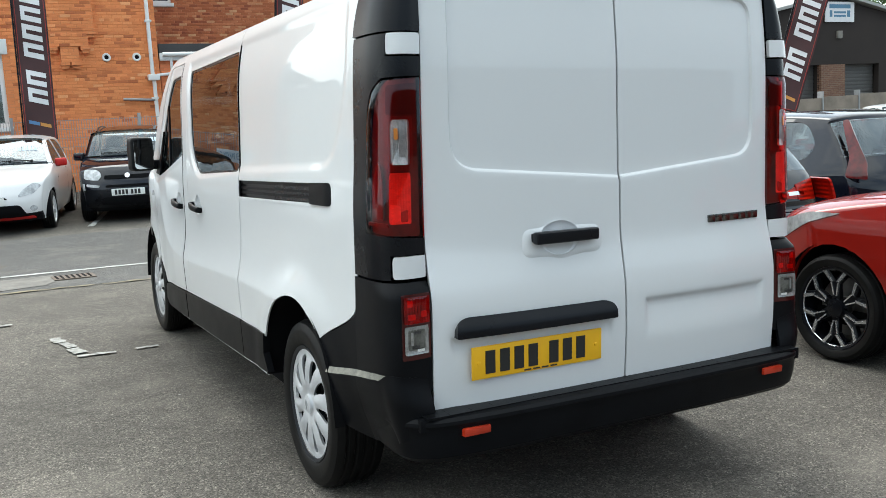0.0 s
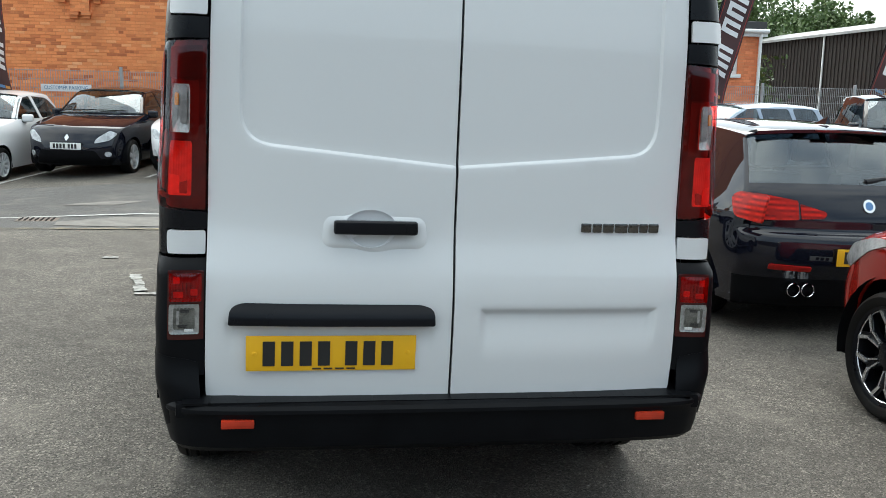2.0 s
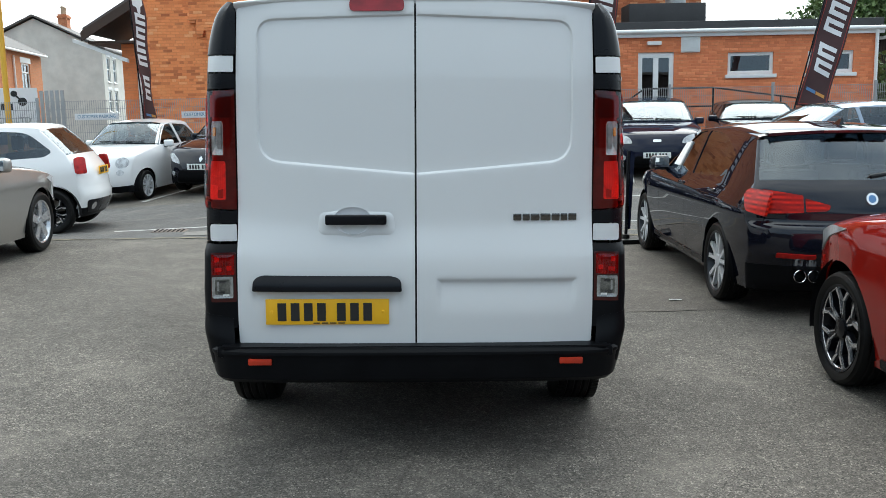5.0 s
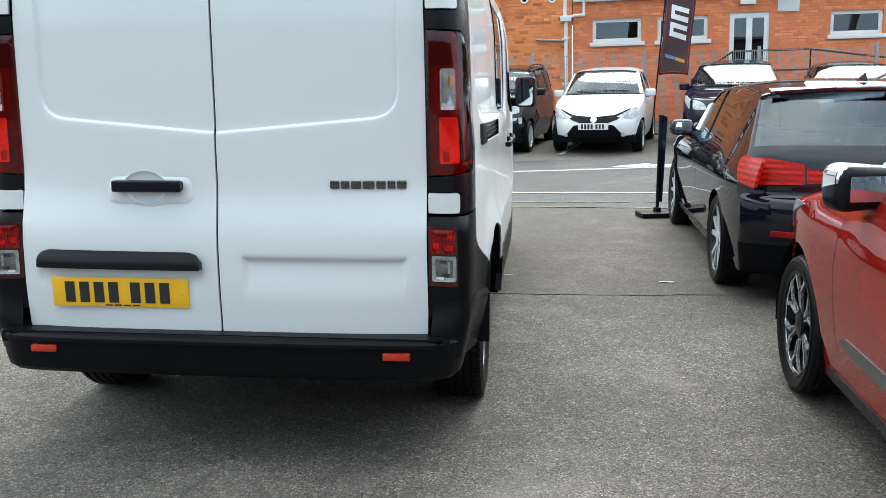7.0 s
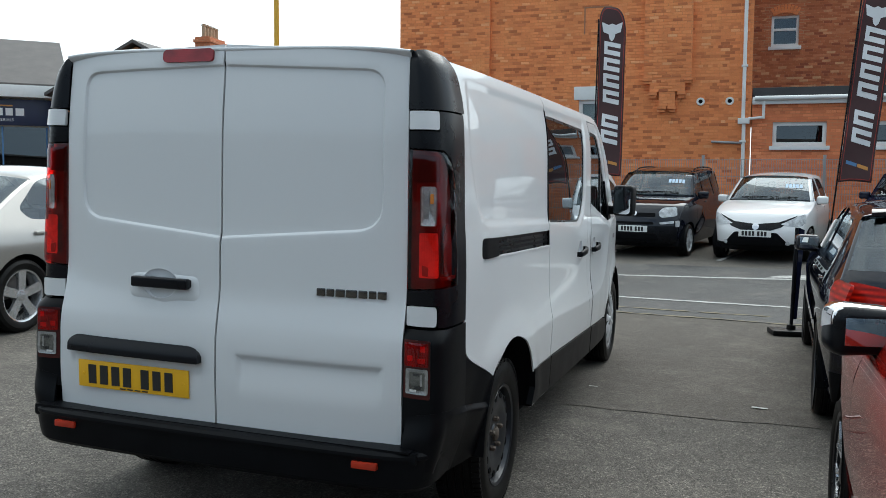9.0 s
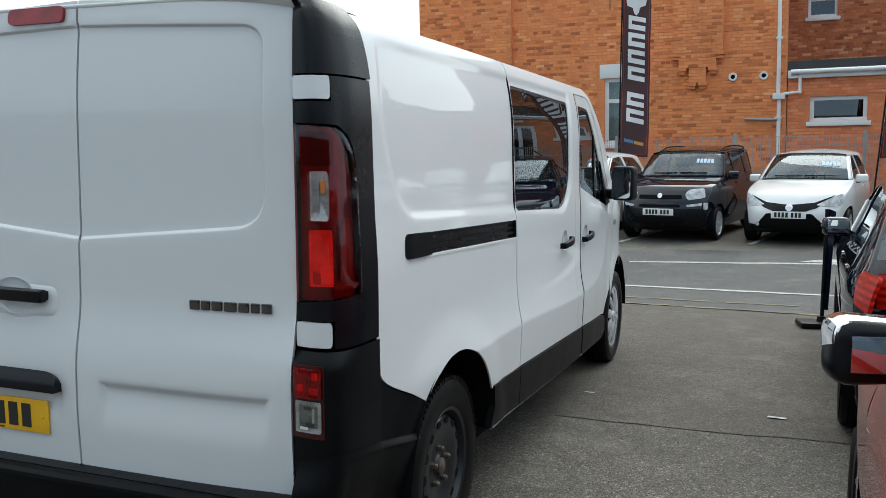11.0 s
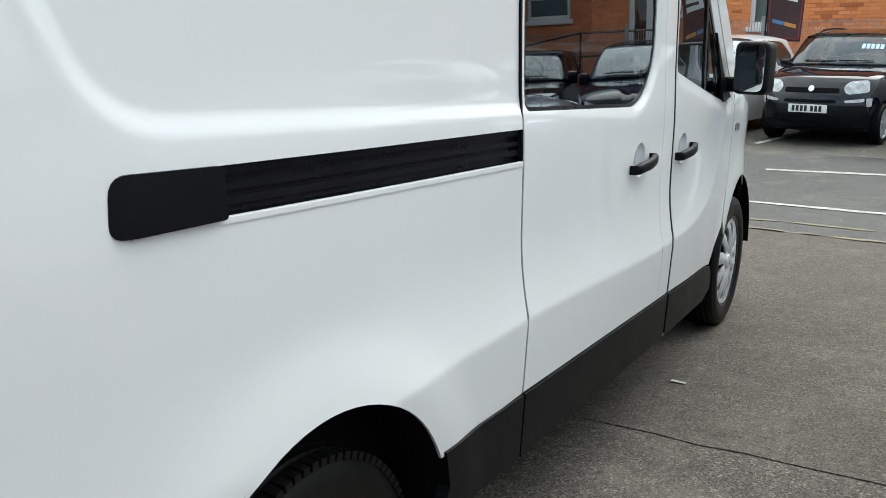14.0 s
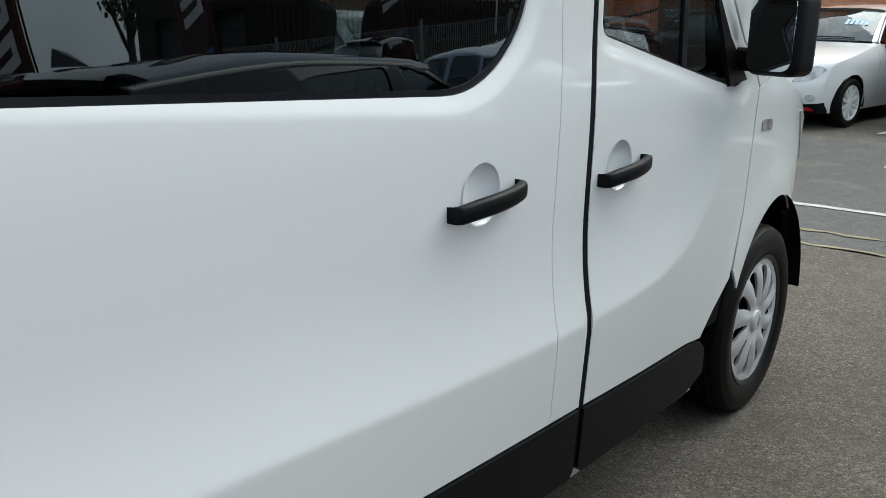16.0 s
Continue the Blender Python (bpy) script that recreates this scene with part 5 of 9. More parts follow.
    # shapes on the nose and tail: outlines in (x, z)
    def on_strip(end):
        rng = range(len(cs) // 2) if end > 0 else range(len(cs) // 2, len(cs))

        zs = sorted((cs[i].y, i) for i in rng)
        za = np.array([z for z, _ in zs])
        ya = np.array([cs[i].x for _, i in zs])
        ea = np.array([es[i].x for _, i in zs])
        ha = np.array([half(es[i].x, es[i].y) for _, i in zs])

        def fn(x, z):
            yc, ye, h2 = np.interp(z, za, ya), np.interp(z, za, ea), np.interp(z, za, ha)
            return (x, yc + (ye - yc) * fall(min(1, abs(x) / h2), 2.15) + end * 0.007, z)
        return fn
    for end, items in ((1, grille or ()), (-1, lower or ())):
        fn = on_strip(end)
        for idx, (nm, poly, mat) in enumerate(items):
            skin(nm, rounded(poly, 4), lambda x, z: (fn(x, z)[0], fn(x, z)[1] + end * 0.0007 * idx, z), mat, root, (), 0.04, 0.014, False, "", end > 0)
    for end, pl in zip((1, -1), plates):
        if pl:
            z, mat = pl
            y = on_strip(end)(0, z)[1]
            number_plate(root, pose(0, y + end * 0.008, z, 0, 0, 180 if end > 0 else 0), mat)
    # door mirrors
    my, mz = mirror_at or (wf[1] - 0.42, belt + 0.03)
    for sg in (-1, 1):
        mr = new("door_mirror")
        mr.parent = root
        mr.matrix_basis = pose(sg * (half(my, mz) + mirror_out), my, mz, 0, 0, -16 * sg)
        bm = bmesh.new()
        if mirror_cap:
            add_box(bm, -0.118, 0.118, -0.055, 0.085, -0.085, 0.085, 0.058, 5)
            for v in bm.verts:
                v.co.z *= 1.0 - 0.25 * smooth(-0.02, -0.118, v.co.x * sg)
            part("shell", bm, mirror_mat, mr)
            bm = bmesh.new()
            add_box(bm, -0.121, 0.121, -0.050, 0.088, -0.088, 0.088, 0.058, 6)
            for v in bm.verts:
                v.co.z *= 1.0 - 0.25 * smooth(-0.02, -0.118, v.co.x * sg)
            bmesh.ops.bisect_plane(bm, geom=bm.verts[:] + bm.edges[:] + bm.faces[:], plane_co=(0, 0, 0.012), plane_no=(0, 0.25, 1), clear_inner=True)
            part("cap", bm, mirror_cap, mr)
        else:
            add_box(bm, -0.095, 0.095, -0.045, 0.065, -0.065, 0.07, 0.044, 4)
            part("shell", bm, mirror_mat or paint, mr)
        if mirror_cap:
            box("mirror_glass", -0.080, 0.080, -0.058, -0.052, -0.045, 0.045, MIRROR, mr, 0.002)
        else:
            box("mirror_glass", -0.075, 0.075, -0.050, -0.044, -0.045, 0.05, MIRROR, mr, 0.002)
        bm = bmesh.new()
        add_box(bm, -0.16 if sg > 0 else 0.02, -0.02 if sg > 0 else 0.16, -0.01, 0.04, -0.075, -0.045, 0.01)
        part("stalk", bm, SATIN_BLACK, mr)
    for hy, hz in handles:
        for sg in (-1, 1):
            bm = bmesh.new()
            x = half(hy, hz)
            add_box(bm, sg * x - 0.012, sg * x + 0.03, hy - 0.09, hy + 0.09, hz - 0.016, hz + 0.016, 0.012)
            part("door_handle", bm, paint, root)
    for line in shut_lines:
        for mir in (False, True):
            up = [(a + 0.003, b) for a, b in line]
            skin("shut_line", line + up[::-1], lambda y, z: (half(y, z) + 0.0012, y, z), DARK, root, (), 0.05, 0.0, mir)
    return root


def hatch_knots(L, H, bonnet=0.80, cowl=(0.55, 0.95), roof_f=(-0.15, None), roof_r=(-1.45, None), tail_top=(-1.75, 0.98), nose_z=0.62, lip=0.05, bon_mid=None):
    """The centre line of a hatchback, nose first."""
    f, r = L / 2, -L / 2
    rf = roof_f[1] or H - 0.02
    rr = roof_r[1] or H - 0.04
    bm = bon_mid or ((f - 0.22 + cowl[0]) / 2, (bonnet + cowl[1]) / 2 + 0.03)
    return [
        ("lower_bumper", f - 0.16, 0.20, -0.30, 0.0),
        ("front_bumper", f - 0.03, 0.32, -0.34, 0.02),
        ("front_bumper", f, 0.48, -0.34, 0.02),
        ("bonnet", f - 0.05, nose_z, -0.34, -0.02),
        ("bonnet", f - 0.22, bonnet, -0.26, -0.07),
        ("bonnet", bm[0], bm[1], -0.10, -0.09),
        ("windscreen", cowl[0], cowl[1], -0.22, -0.03),
        *[("windscreen", cowl[0] + (roof_f[0] - cowl[0]) * q, cowl[1] + (rf - cowl[1]) * q + 0.10 * q * (1 - q), -0.22 + 0.10 * q, -0.03 - 0.03 * q) for q in (0.06, 0.35, 0.65, 0.94)],
        ("roof", roof_f[0], rf, -0.12, -0.06),
        ("roof", (roof_f[0] + roof_r[0]) / 2, H, 0.0, -0.075),
        ("roof", roof_r[0] + 0.12, rr + 0.012, 0.03, -0.07),
        ("rear_window", roof_r[0], rr - lip, 0.10, -0.05),
        *[("rear_window", roof_r[0] + (tail_top[0] - roof_r[0]) * q, rr - lip + (tail_top[1] - rr + lip) * q + 0.05 * q * (1 - q), 0.10 + 0.05 * q, -0.05 + 0.03 * q) for q in (0.08, 0.5, 0.92)],
        ("tailgate", tail_top[0], tail_top[1], 0.15, -0.02),
        ("tailgate", r + 0.06, tail_top[1] - 0.22, 0.20, 0.0),
        ("rear_bumper", r + 0.02, 0.60, 0.22, 0.0),
        ("rear_bumper", r, 0.46, 0.22, 0.0),
        ("rear_diffuser", r + 0.05, 0.32, 0.22, 0.0),
        ("underbody", r + 0.14, 0.20, 0.18, 0.0),
        ("underbody", r + 0.30, 0.20, 0.05, 0.0),
    ]


PRICE_BLUE = surface("pale_blue_price_print", (0.45, 0.58, 0.72), 0.6, 0, 0.1, 6, 60)
BLACK_CAR = car_paint("black_metallic_paint", (0.006, 0.007, 0.013), 0.0, 0.4, 0.002, 1.0, 0.0, 0.008)
NAVY_CAR = car_paint("dark_blue_paint", (0.006, 0.008, 0.022), 0.0, 0.4, 0.008, 0.7, 0.0, 0.015)
RED_CAR = car_paint("deep_red_paint", (0.235, 0.011, 0.007), 0.0, 0.4, 0.004, 1.0, 0.0, 0.010)
WHITE_CAR = car_paint("white_car_paint", (0.76, 0.76, 0.76), 0.0, 0.35, 0.03)
SILVER_CAR = car_paint("silver_car_paint", (0.40, 0.39, 0.37), 0.75, 0.32, 0.05)
BLUESILVER = car_paint("blue_silver_paint", (0.22, 0.27, 0.34), 0.7, 0.32, 0.05)
GREY_CAR = car_paint("warm_silver_paint", (0.36, 0.345, 0.32), 0.7, 0.34, 0.04)
RED_TRIM = surface("red_trim", (0.5, 0.015, 0.012), 0.35)


def place(x, y, yaw):
    g = ground_z(x, y)
    tilt = -1.3 * smooth(8.5, 13.0, y)
    return pose(x, y, g, 1.9 * smooth(9.0, 11.0, y), tilt, 0) @ pose(0, 0, 0, 0, 0, yaw)


def head(L, z, h=0.16, mat=HEAD_LENS, ln=0.42):
    f = L / 2
    return ("headlamp", [(f - 0.26, z - h * 0.45, 0.04), (f - 0.30 - ln, z + h * 0.55, 0.04), (f - 0.36 - ln * 0.5, z + h * 0.65, 0.05), (f - 0.26, z + h * 0.4, 0.05)], mat)


# black five-door hatchback beside the van
BLADE_LENS = lens_mat("bladed_red_lens", (0.70, 0.014, 0.004), 0.55, 0.10, 9.0, 0.85)
BLACK_HATCH = hatch_knots(4.33, 1.42, 0.86, (0.78, 0.98), (0.02, 1.385), (-1.72, 1.36), (-1.93, 1.01), 0.66, 0.035)[:14] + [
    ("rear_window", -1.70, 1.335, 0.10, -0.05), *[("rear_window", -1.70 - 0.285 * q, 1.335 - 0.32 * q + 0.05 * q * (1 - q), 0.10 + 0.03 * q, -0.05 + 0.03 * q) for q in (0.08, 0.5, 0.92)], ("tailgate", -1.985, 1.015, 0.13, -0.02), ("tailgate", -2.035, 0.945, 0.15, -0.01), ("tailgate", -2.092, 0.80, 0.20, 0.0), ("rear_bumper", -2.10, 0.715, 0.20, 0.0), ("rear_bumper", -2.158, 0.66, 0.21, 0.0), ("rear_bumper", -2.165, 0.50, 0.22, 0.0), ("rear_diffuser", -2.11, 0.40, 0.22, 0.0), ("underbody", -2.03, 0.21, 0.18, 0.0), ("underbody", -1.85, 0.20, 0.05, 0.0)]
black_hatch = car("hatchback_car", pose(3.30, 4.56, 0, 0, 0, -2.0), "shiny black five-door hatchback with silver alloy wheels", BLACK_CAR,
    4.33, 1.765, 1.42, 2.69, 0.78, 0.315,
    BLACK_HATCH,
    [[(0.62, 0.97, 0.04), (0.52, 1.02, 0.05), (0.02, 1.30, 0.08), (-0.26, 1.335, 0.03), (-0.30, 0.955, 0.03)], [(-0.36, 0.955, 0.03), (-0.34, 1.335, 0.03), (-0.86, 1.315, 0.14), (-1.36, 1.15, 0.12), (-1.22, 0.985, 0.05)]],
    "double", BRIGHT_RIM, glass=GLASS_DARK, glass_rear=glass_mat("rear_screen_glass", (0.34, 0.42, 0.50), 0.0, 0.9, 0.11), shut_lines=[[(-0.33, 0.30), (-0.33, 0.95)], [(0.60, 0.30), (0.66, 0.60), (0.62, 0.95)], [(-0.98, 0.62), (-1.05, 0.72), (-1.20, 0.80), (-1.30, 0.95)]], lamps=[head(4.33, 0.70), ("tail_lamp", [(-2.16, 0.765, 0.02), (-2.14, 0.945, 0.03), (-1.86, 0.945, 0.04), (-1.80, 0.91, 0.03), (-1.90, 0.785, 0.04)], BLADE_LENS)],
    belt=0.955, roof_k=0.735, tail=0.12, arch_pad=0.035, plates=(None, (0.56, YELLOW_PLATE)), handles=((-0.16, 0.86), (-1.10, 0.87)), tyre_w=0.225, rim_share=0.755, mirror_at=(0.55, 1.0),
    lower=[("tail_lamp", [(-0.74, 0.770, 0.015), (-0.475, 0.785, 0.01), (-0.475, 0.905, 0.01), (-0.74, 0.945, 0.02)], BLADE_LENS), ("tail_lamp", [(0.74, 0.770, 0.015), (0.74, 0.945, 0.02), (0.475, 0.905, 0.01), (0.475, 0.785, 0.01)], BLADE_LENS), ("tail_lamp_inner", [(-0.462, 0.790, 0.01), (-0.31, 0.798, 0.02), (-0.29, 0.838, 0.02), (-0.462, 0.885, 0.01)], BLADE_LENS), ("tail_lamp_inner", [(0.462, 0.790, 0.01), (0.462, 0.885, 0.01), (0.29, 0.838, 0.02), (0.31, 0.798, 0.02)], BLADE_LENS),
           ("badge", arc(0, 0.885, 0.042, 0, 345, 22), CHROME), ("badge_inlay", arc(0, 0.885, 0.027, 0, 345, 18), FLAG_BLUE),
           ("reflector", [(-0.66, 0.46, 0.01), (-0.40, 0.455, 0.01), (-0.40, 0.485, 0.01), (-0.66, 0.495, 0.01)], RED_LENS), ("reflector", [(0.66, 0.46, 0.01), (0.66, 0.495, 0.01), (0.40, 0.485, 0.01), (0.40, 0.455, 0.01)], RED_LENS),
           ("model_bar", [(0.36, 0.82, 0.005), (0.56, 0.82, 0.005), (0.56, 0.85, 0.005), (0.36, 0.85, 0.005)], CHROME)], res=0.045,
    trims=[("price_sheet", [(0.12, 1.0, 0.01), (0.34, 1.0, 0.01), (0.22, 1.21, 0.01), (0.06, 1.23, 0.01)], WHITE_PLATE), ("sill_blade", [(-0.95, 0.235, 0.01), (0.95, 0.235, 0.01), (0.95, 0.275, 0.01), (-0.95, 0.275, 0.01)], SATIN_BLACK)])
# roof spoiler over the rear screen, with its lamp
vs, fs = [], []
for i in range(17):
    u = -1 + i / 8
    for y, z in ((-1.50, 1.392 - 0.030 * u * u), (-1.68, 1.380 - 0.034 * u * u), (-1.752 + 0.06 * u * u, 1.366 - 0.030 * u * u), (-1.748 + 0.06 * u * u, 1.344 - 0.030 * u * u), (-1.725 + 0.05 * u * u, 1.338 - 0.03 * u * u)):
        vs.append((0.625 * u * (1.0 if y < -1.6 else 0.97), y, z))
fs = [(i * 5 + j, i * 5 + j + 1, (i + 1) * 5 + j + 1, (i + 1) * 5 + j) for i in range(16) for j in range(4)]
mesh_ob("spoiler", vs, fs, BLACK_CAR, black_hatch, True, 40)
box("brake_light", -0.24, 0.24, -1.760, -1.74, 1.346, 1.361, DARK_RED_LENS, black_hatch, 0.003)
for ex in (-0.50, -0.40):
    tip = lathe("exhaust", [(-0.10, 0.036), (0.012, 0.040), (0.016, 0.043), (0.012, 0.046), (-0.10, 0.044)], CHROME, black_hatch, 24, "chrome exhaust tip")
    tip.matrix_basis = pose(ex, -2.115, 0.335, 0, 0, -90)
wp = thing("rear_wiper", pose(3.30, 4.56, 0, 0, 0, -2.0) @ pose(0.0, -1.945, 1.02), "black rear wiper resting on the hatchback's rear window", "wiper")
rod("pivot", (0.02, -0.03, 0.0), (0.02, 0.03, 0.012), 0.024, SATIN_BLACK, wp)
bm = bmesh.new()
add_cyl(bm, (0.02, -0.018, 0.01), (0.30, 0.028, 0.052), 0.024, 0.014, 10)
part("arm", bm, SATIN_BLACK, wp)
rod("blade", (0.08, 0.0, 0.012), (0.42, 0.055, 0.056), 0.013, SATIN_BLACK, wp)
fin = thing("roof_fin", pose(3.30, 4.56, 0, 0, 0, -2.0) @ pose(0.0, -1.42, 1.400) @ Matrix.Diagonal((0.6, 0.75, 0.7, 1)), "small black shark-fin aerial on the hatchback's roof", "aerial")
mesh_ob("fin", [(-0.03, -0.09, 0), (0.03, -0.09, 0), (0.025, 0.10, 0), (-0.025, 0.10, 0), (-0.006, -0.085, 0.07), (0.006, -0.085, 0.07), (0, 0.0, 0.055)], [(0, 1, 5, 4), (1, 2, 6, 5), (2, 3, 6), (3, 0, 4, 6), (4, 5, 6), (0, 3, 2, 1)], BLACK_CAR, fin, True, 40)

# red three-door hatchback behind it
car("hatchback_car", pose(3.135, -0.16, 0, 0, 0, -1.0), "deep red three-door hatchback with black and silver wheels", RED_CAR,
    3.95, 1.715, 1.46, 2.46, 0.83, 0.315,
    hatch_knots(3.95, 1.46, 0.86, (0.66, 1.02), (-0.10, 1.43), (-1.50, 1.40), (-1.72, 1.02), 0.66, 0.05),
    [[(0.52, 1.02, 0.04), (0.42, 1.06, 0.05), (-0.10, 1.35, 0.08), (-0.52, 1.385, 0.03), (-0.62, 1.0, 0.03)], [(-0.72, 1.02, 0.03), (-0.66, 1.375, 0.03), (-1.25, 1.33, 0.10), (-1.42, 1.10, 0.08)]],
    "y", ALLOY, [("headlamp", [(1.74, 0.70, 0.02), (1.64, 0.665, 0.03), (1.36, 0.80, 0.05), (1.10, 0.872, 0.02), (1.34, 0.868, 0.05), (1.60, 0.80, 0.05)], lens_mat("smoked_headlamp", (0.42, 0.43, 0.44), 0.6)), ("tail_lamp", [(-1.93, 0.74, 0.03), (-1.90, 0.98, 0.03), (-1.66, 0.98, 0.05), (-1.70, 0.76, 0.05)], RED_LENS)],
    belt=1.0, roof_k=0.71, plates=((0.42, WHITE_PLATE), (0.72, YELLOW_PLATE)), handles=((-0.55, 0.90),), tyre_w=0.215, rim_share=0.755, nose=0.36, arch_pad=0.06, mirror_mat=SATIN_BLACK, mirror_cap=CHROME, mirror_at=(0.34, 1.03), mirror_out=0.075, shut_lines=[[(0.56, 0.36), (0.60, 0.70), (0.50, 1.0)], [(-0.62, 0.34), (-0.64, 0.98)]],
    grille=[("grille", [(-0.55, 0.30, 0.05), (0.55, 0.30, 0.05), (0.42, 0.62, 0.05), (-0.42, 0.62, 0.05)], SATIN_BLACK)],
    trims=[("rubbing_strip", [(-0.60, 0.375, 0.005), (0.42, 0.395, 0.01), (0.50, 0.425, 0.02), (0.42, 0.450, 0.01), (-0.60, 0.445, 0.005)], surface("grey_rubbing_strip", (0.085, 0.085, 0.08), 0.45, 0, 0.2, 6, 60)), ("sill_blade", [(-0.80, 0.205, 0.01), (0.72, 0.205, 0.01), (0.70, 0.262, 0.01), (-0.78, 0.262, 0.01)], SATIN_BLACK)], res=0.045)

YAW = 168.5
# small black tall hatchback across the road
car("hatchback_car", place(0.45, 14.75, YAW), "small black tall hatchback parked nose out", BLACK_CAR,
    3.65, 1.64, 1.55, 2.30, 0.75, 0.285, hatch_knots(3.65, 1.55, 0.93, (0.82, 1.06), (0.28, 1.50), (-1.55, 1.50), (-1.70, 1.05), 0.70, 0.05),
    [[(0.72, 1.05, 0.04), (0.62, 1.10, 0.05), (0.28, 1.42, 0.06), (0.0, 1.45, 0.03), (-0.05, 1.0, 0.03)], [(-0.12, 1.0, 0.03), (-0.08, 1.455, 0.03), (-0.75, 1.45, 0.05), (-0.82, 1.02, 0.06)], [(-0.92, 1.05, 0.04), (-0.88, 1.43, 0.05), (-1.35, 1.40, 0.08), (-1.42, 1.1, 0.06)]],
    "ten", SILVER, [("fog_lamp", [(1.60, 0.55, 0.02), (1.50, 0.55, 0.02), (1.50, 0.66, 0.02), (1.60, 0.66, 0.02)], HEAD_LENS)], belt=1.03, roof_k=0.76, plates=((0.52, WHITE_PLATE), None),
    grille=[("bumper_panel", [(-0.70, 0.26, 0.05), (0.70, 0.26, 0.05), (0.70, 0.57, 0.06), (-0.70, 0.57, 0.06)], SATIN_BLACK), ("grille", [(-0.44, 0.31, 0.04), (0.44, 0.31, 0.04), (0.40, 0.44, 0.04), (-0.40, 0.44, 0.04)], DARK), ("headlamp", [(-0.70, 0.74, 0.04), (-0.46, 0.71, 0.05), (-0.40, 0.80, 0.05), (-0.46, 0.885, 0.06), (-0.68, 0.90, 0.05)], HEAD_LENS), ("headlamp", [(0.70, 0.74, 0.04), (0.68, 0.90, 0.05), (0.46, 0.885, 0.06), (0.40, 0.80, 0.05), (0.46, 0.71, 0.05)], HEAD_LENS),
            ("fog_lamp", [(-0.66, 0.615, 0.015), (-0.46, 0.600, 0.015), (-0.44, 0.635, 0.015), (-0.66, 0.66, 0.015)], HEAD_LENS), ("fog_lamp", [(0.66, 0.615, 0.015), (0.66, 0.66, 0.015), (0.44, 0.635, 0.015), (0.46, 0.600, 0.015)], HEAD_LENS), ("nose_slot", [(-0.37, 0.735, 0.02), (0.37, 0.735, 0.02), (0.36, 0.795, 0.02), (-0.36, 0.795, 0.02)], DARK), ("badge", arc(0, 0.785, 0.040, 0, 345, 20), CHROME), ("air_slot", [(-0.36, 0.60, 0.02), (0.36, 0.60, 0.02), (0.34, 0.64, 0.02), (-0.34, 0.64, 0.02)], DARK)], nose=0.26, rails=True, cards=True, handles=((-0.02, 0.92), (-0.80, 0.93)), shut_lines=[[(-0.08, 0.30), (-0.08, 0.99)], [(0.62, 0.32), (0.66, 1.0)]])

# white city car with a black cross-shaped nose
car("city_car", place(2.45, 14.45, YAW), "white city car with a black cross-shaped nose", WHITE_CAR,
    3.45, 1.615, 1.46, 2.34, 0.72, 0.28, hatch_knots(3.45, 1.46, 0.84, (0.72, 1.0), (0.10, 1.42), (-1.35, 1.41), (-1.60, 1.02), 0.64, 0.05),
    [[(0.60, 1.0, 0.04), (0.50, 1.05, 0.05), (0.10, 1.34, 0.06), (-0.25, 1.37, 0.03), (-0.30, 0.98, 0.03)], [(-0.37, 0.98, 0.03), (-0.33, 1.365, 0.03), (-0.85, 1.34, 0.08), (-1.20, 1.10, 0.08), (-1.1, 1.0, 0.04)]],
    "ten", SILVER, [], belt=0.97, roof_k=0.73, plates=((0.50, WHITE_PLATE), None),
    grille=[("nose_panel", [(-0.63, 0.80, 0.01), (-0.36, 0.69, 0.02), (0.0, 0.655, 0.02), (0.36, 0.69, 0.02), (0.63, 0.80, 0.01), (0.40, 0.61, 0.02), (0.20, 0.54, 0.02), (-0.20, 0.54, 0.02), (-0.40, 0.61, 0.02)], SATIN_BLACK),
            ("intake", [(-0.56, 0.275, 0.03), (0.56, 0.275, 0.03), (0.34, 0.52, 0.03), (-0.34, 0.52, 0.03)], DARK), ("badge", arc(0, 0.615, 0.055, 0, 345, 20), CHROME),
            ("headlamp", [(-0.74, 0.66, 0.02), (-0.66, 0.61, 0.02), (-0.38, 0.655, 0.02), (-0.60, 0.77, 0.03), (-0.72, 0.82, 0.02)], HEAD_LENS), ("headlamp", [(0.74, 0.66, 0.02), (0.72, 0.82, 0.02), (0.60, 0.77, 0.03), (0.38, 0.655, 0.02), (0.66, 0.61, 0.02)], HEAD_LENS),
            ("fog_lamp", arc(0.50, 0.34, 0.035, 0, 345, 14), HEAD_LENS), ("fog_lamp", arc(-0.50, 0.34, 0.035, 0, 345, 14), HEAD_LENS)], cards=True, handles=((-0.28, 0.86),), shut_lines=[[(-0.34, 0.30), (-0.34, 0.97)], [(0.52, 0.32), (0.56, 0.97)]])

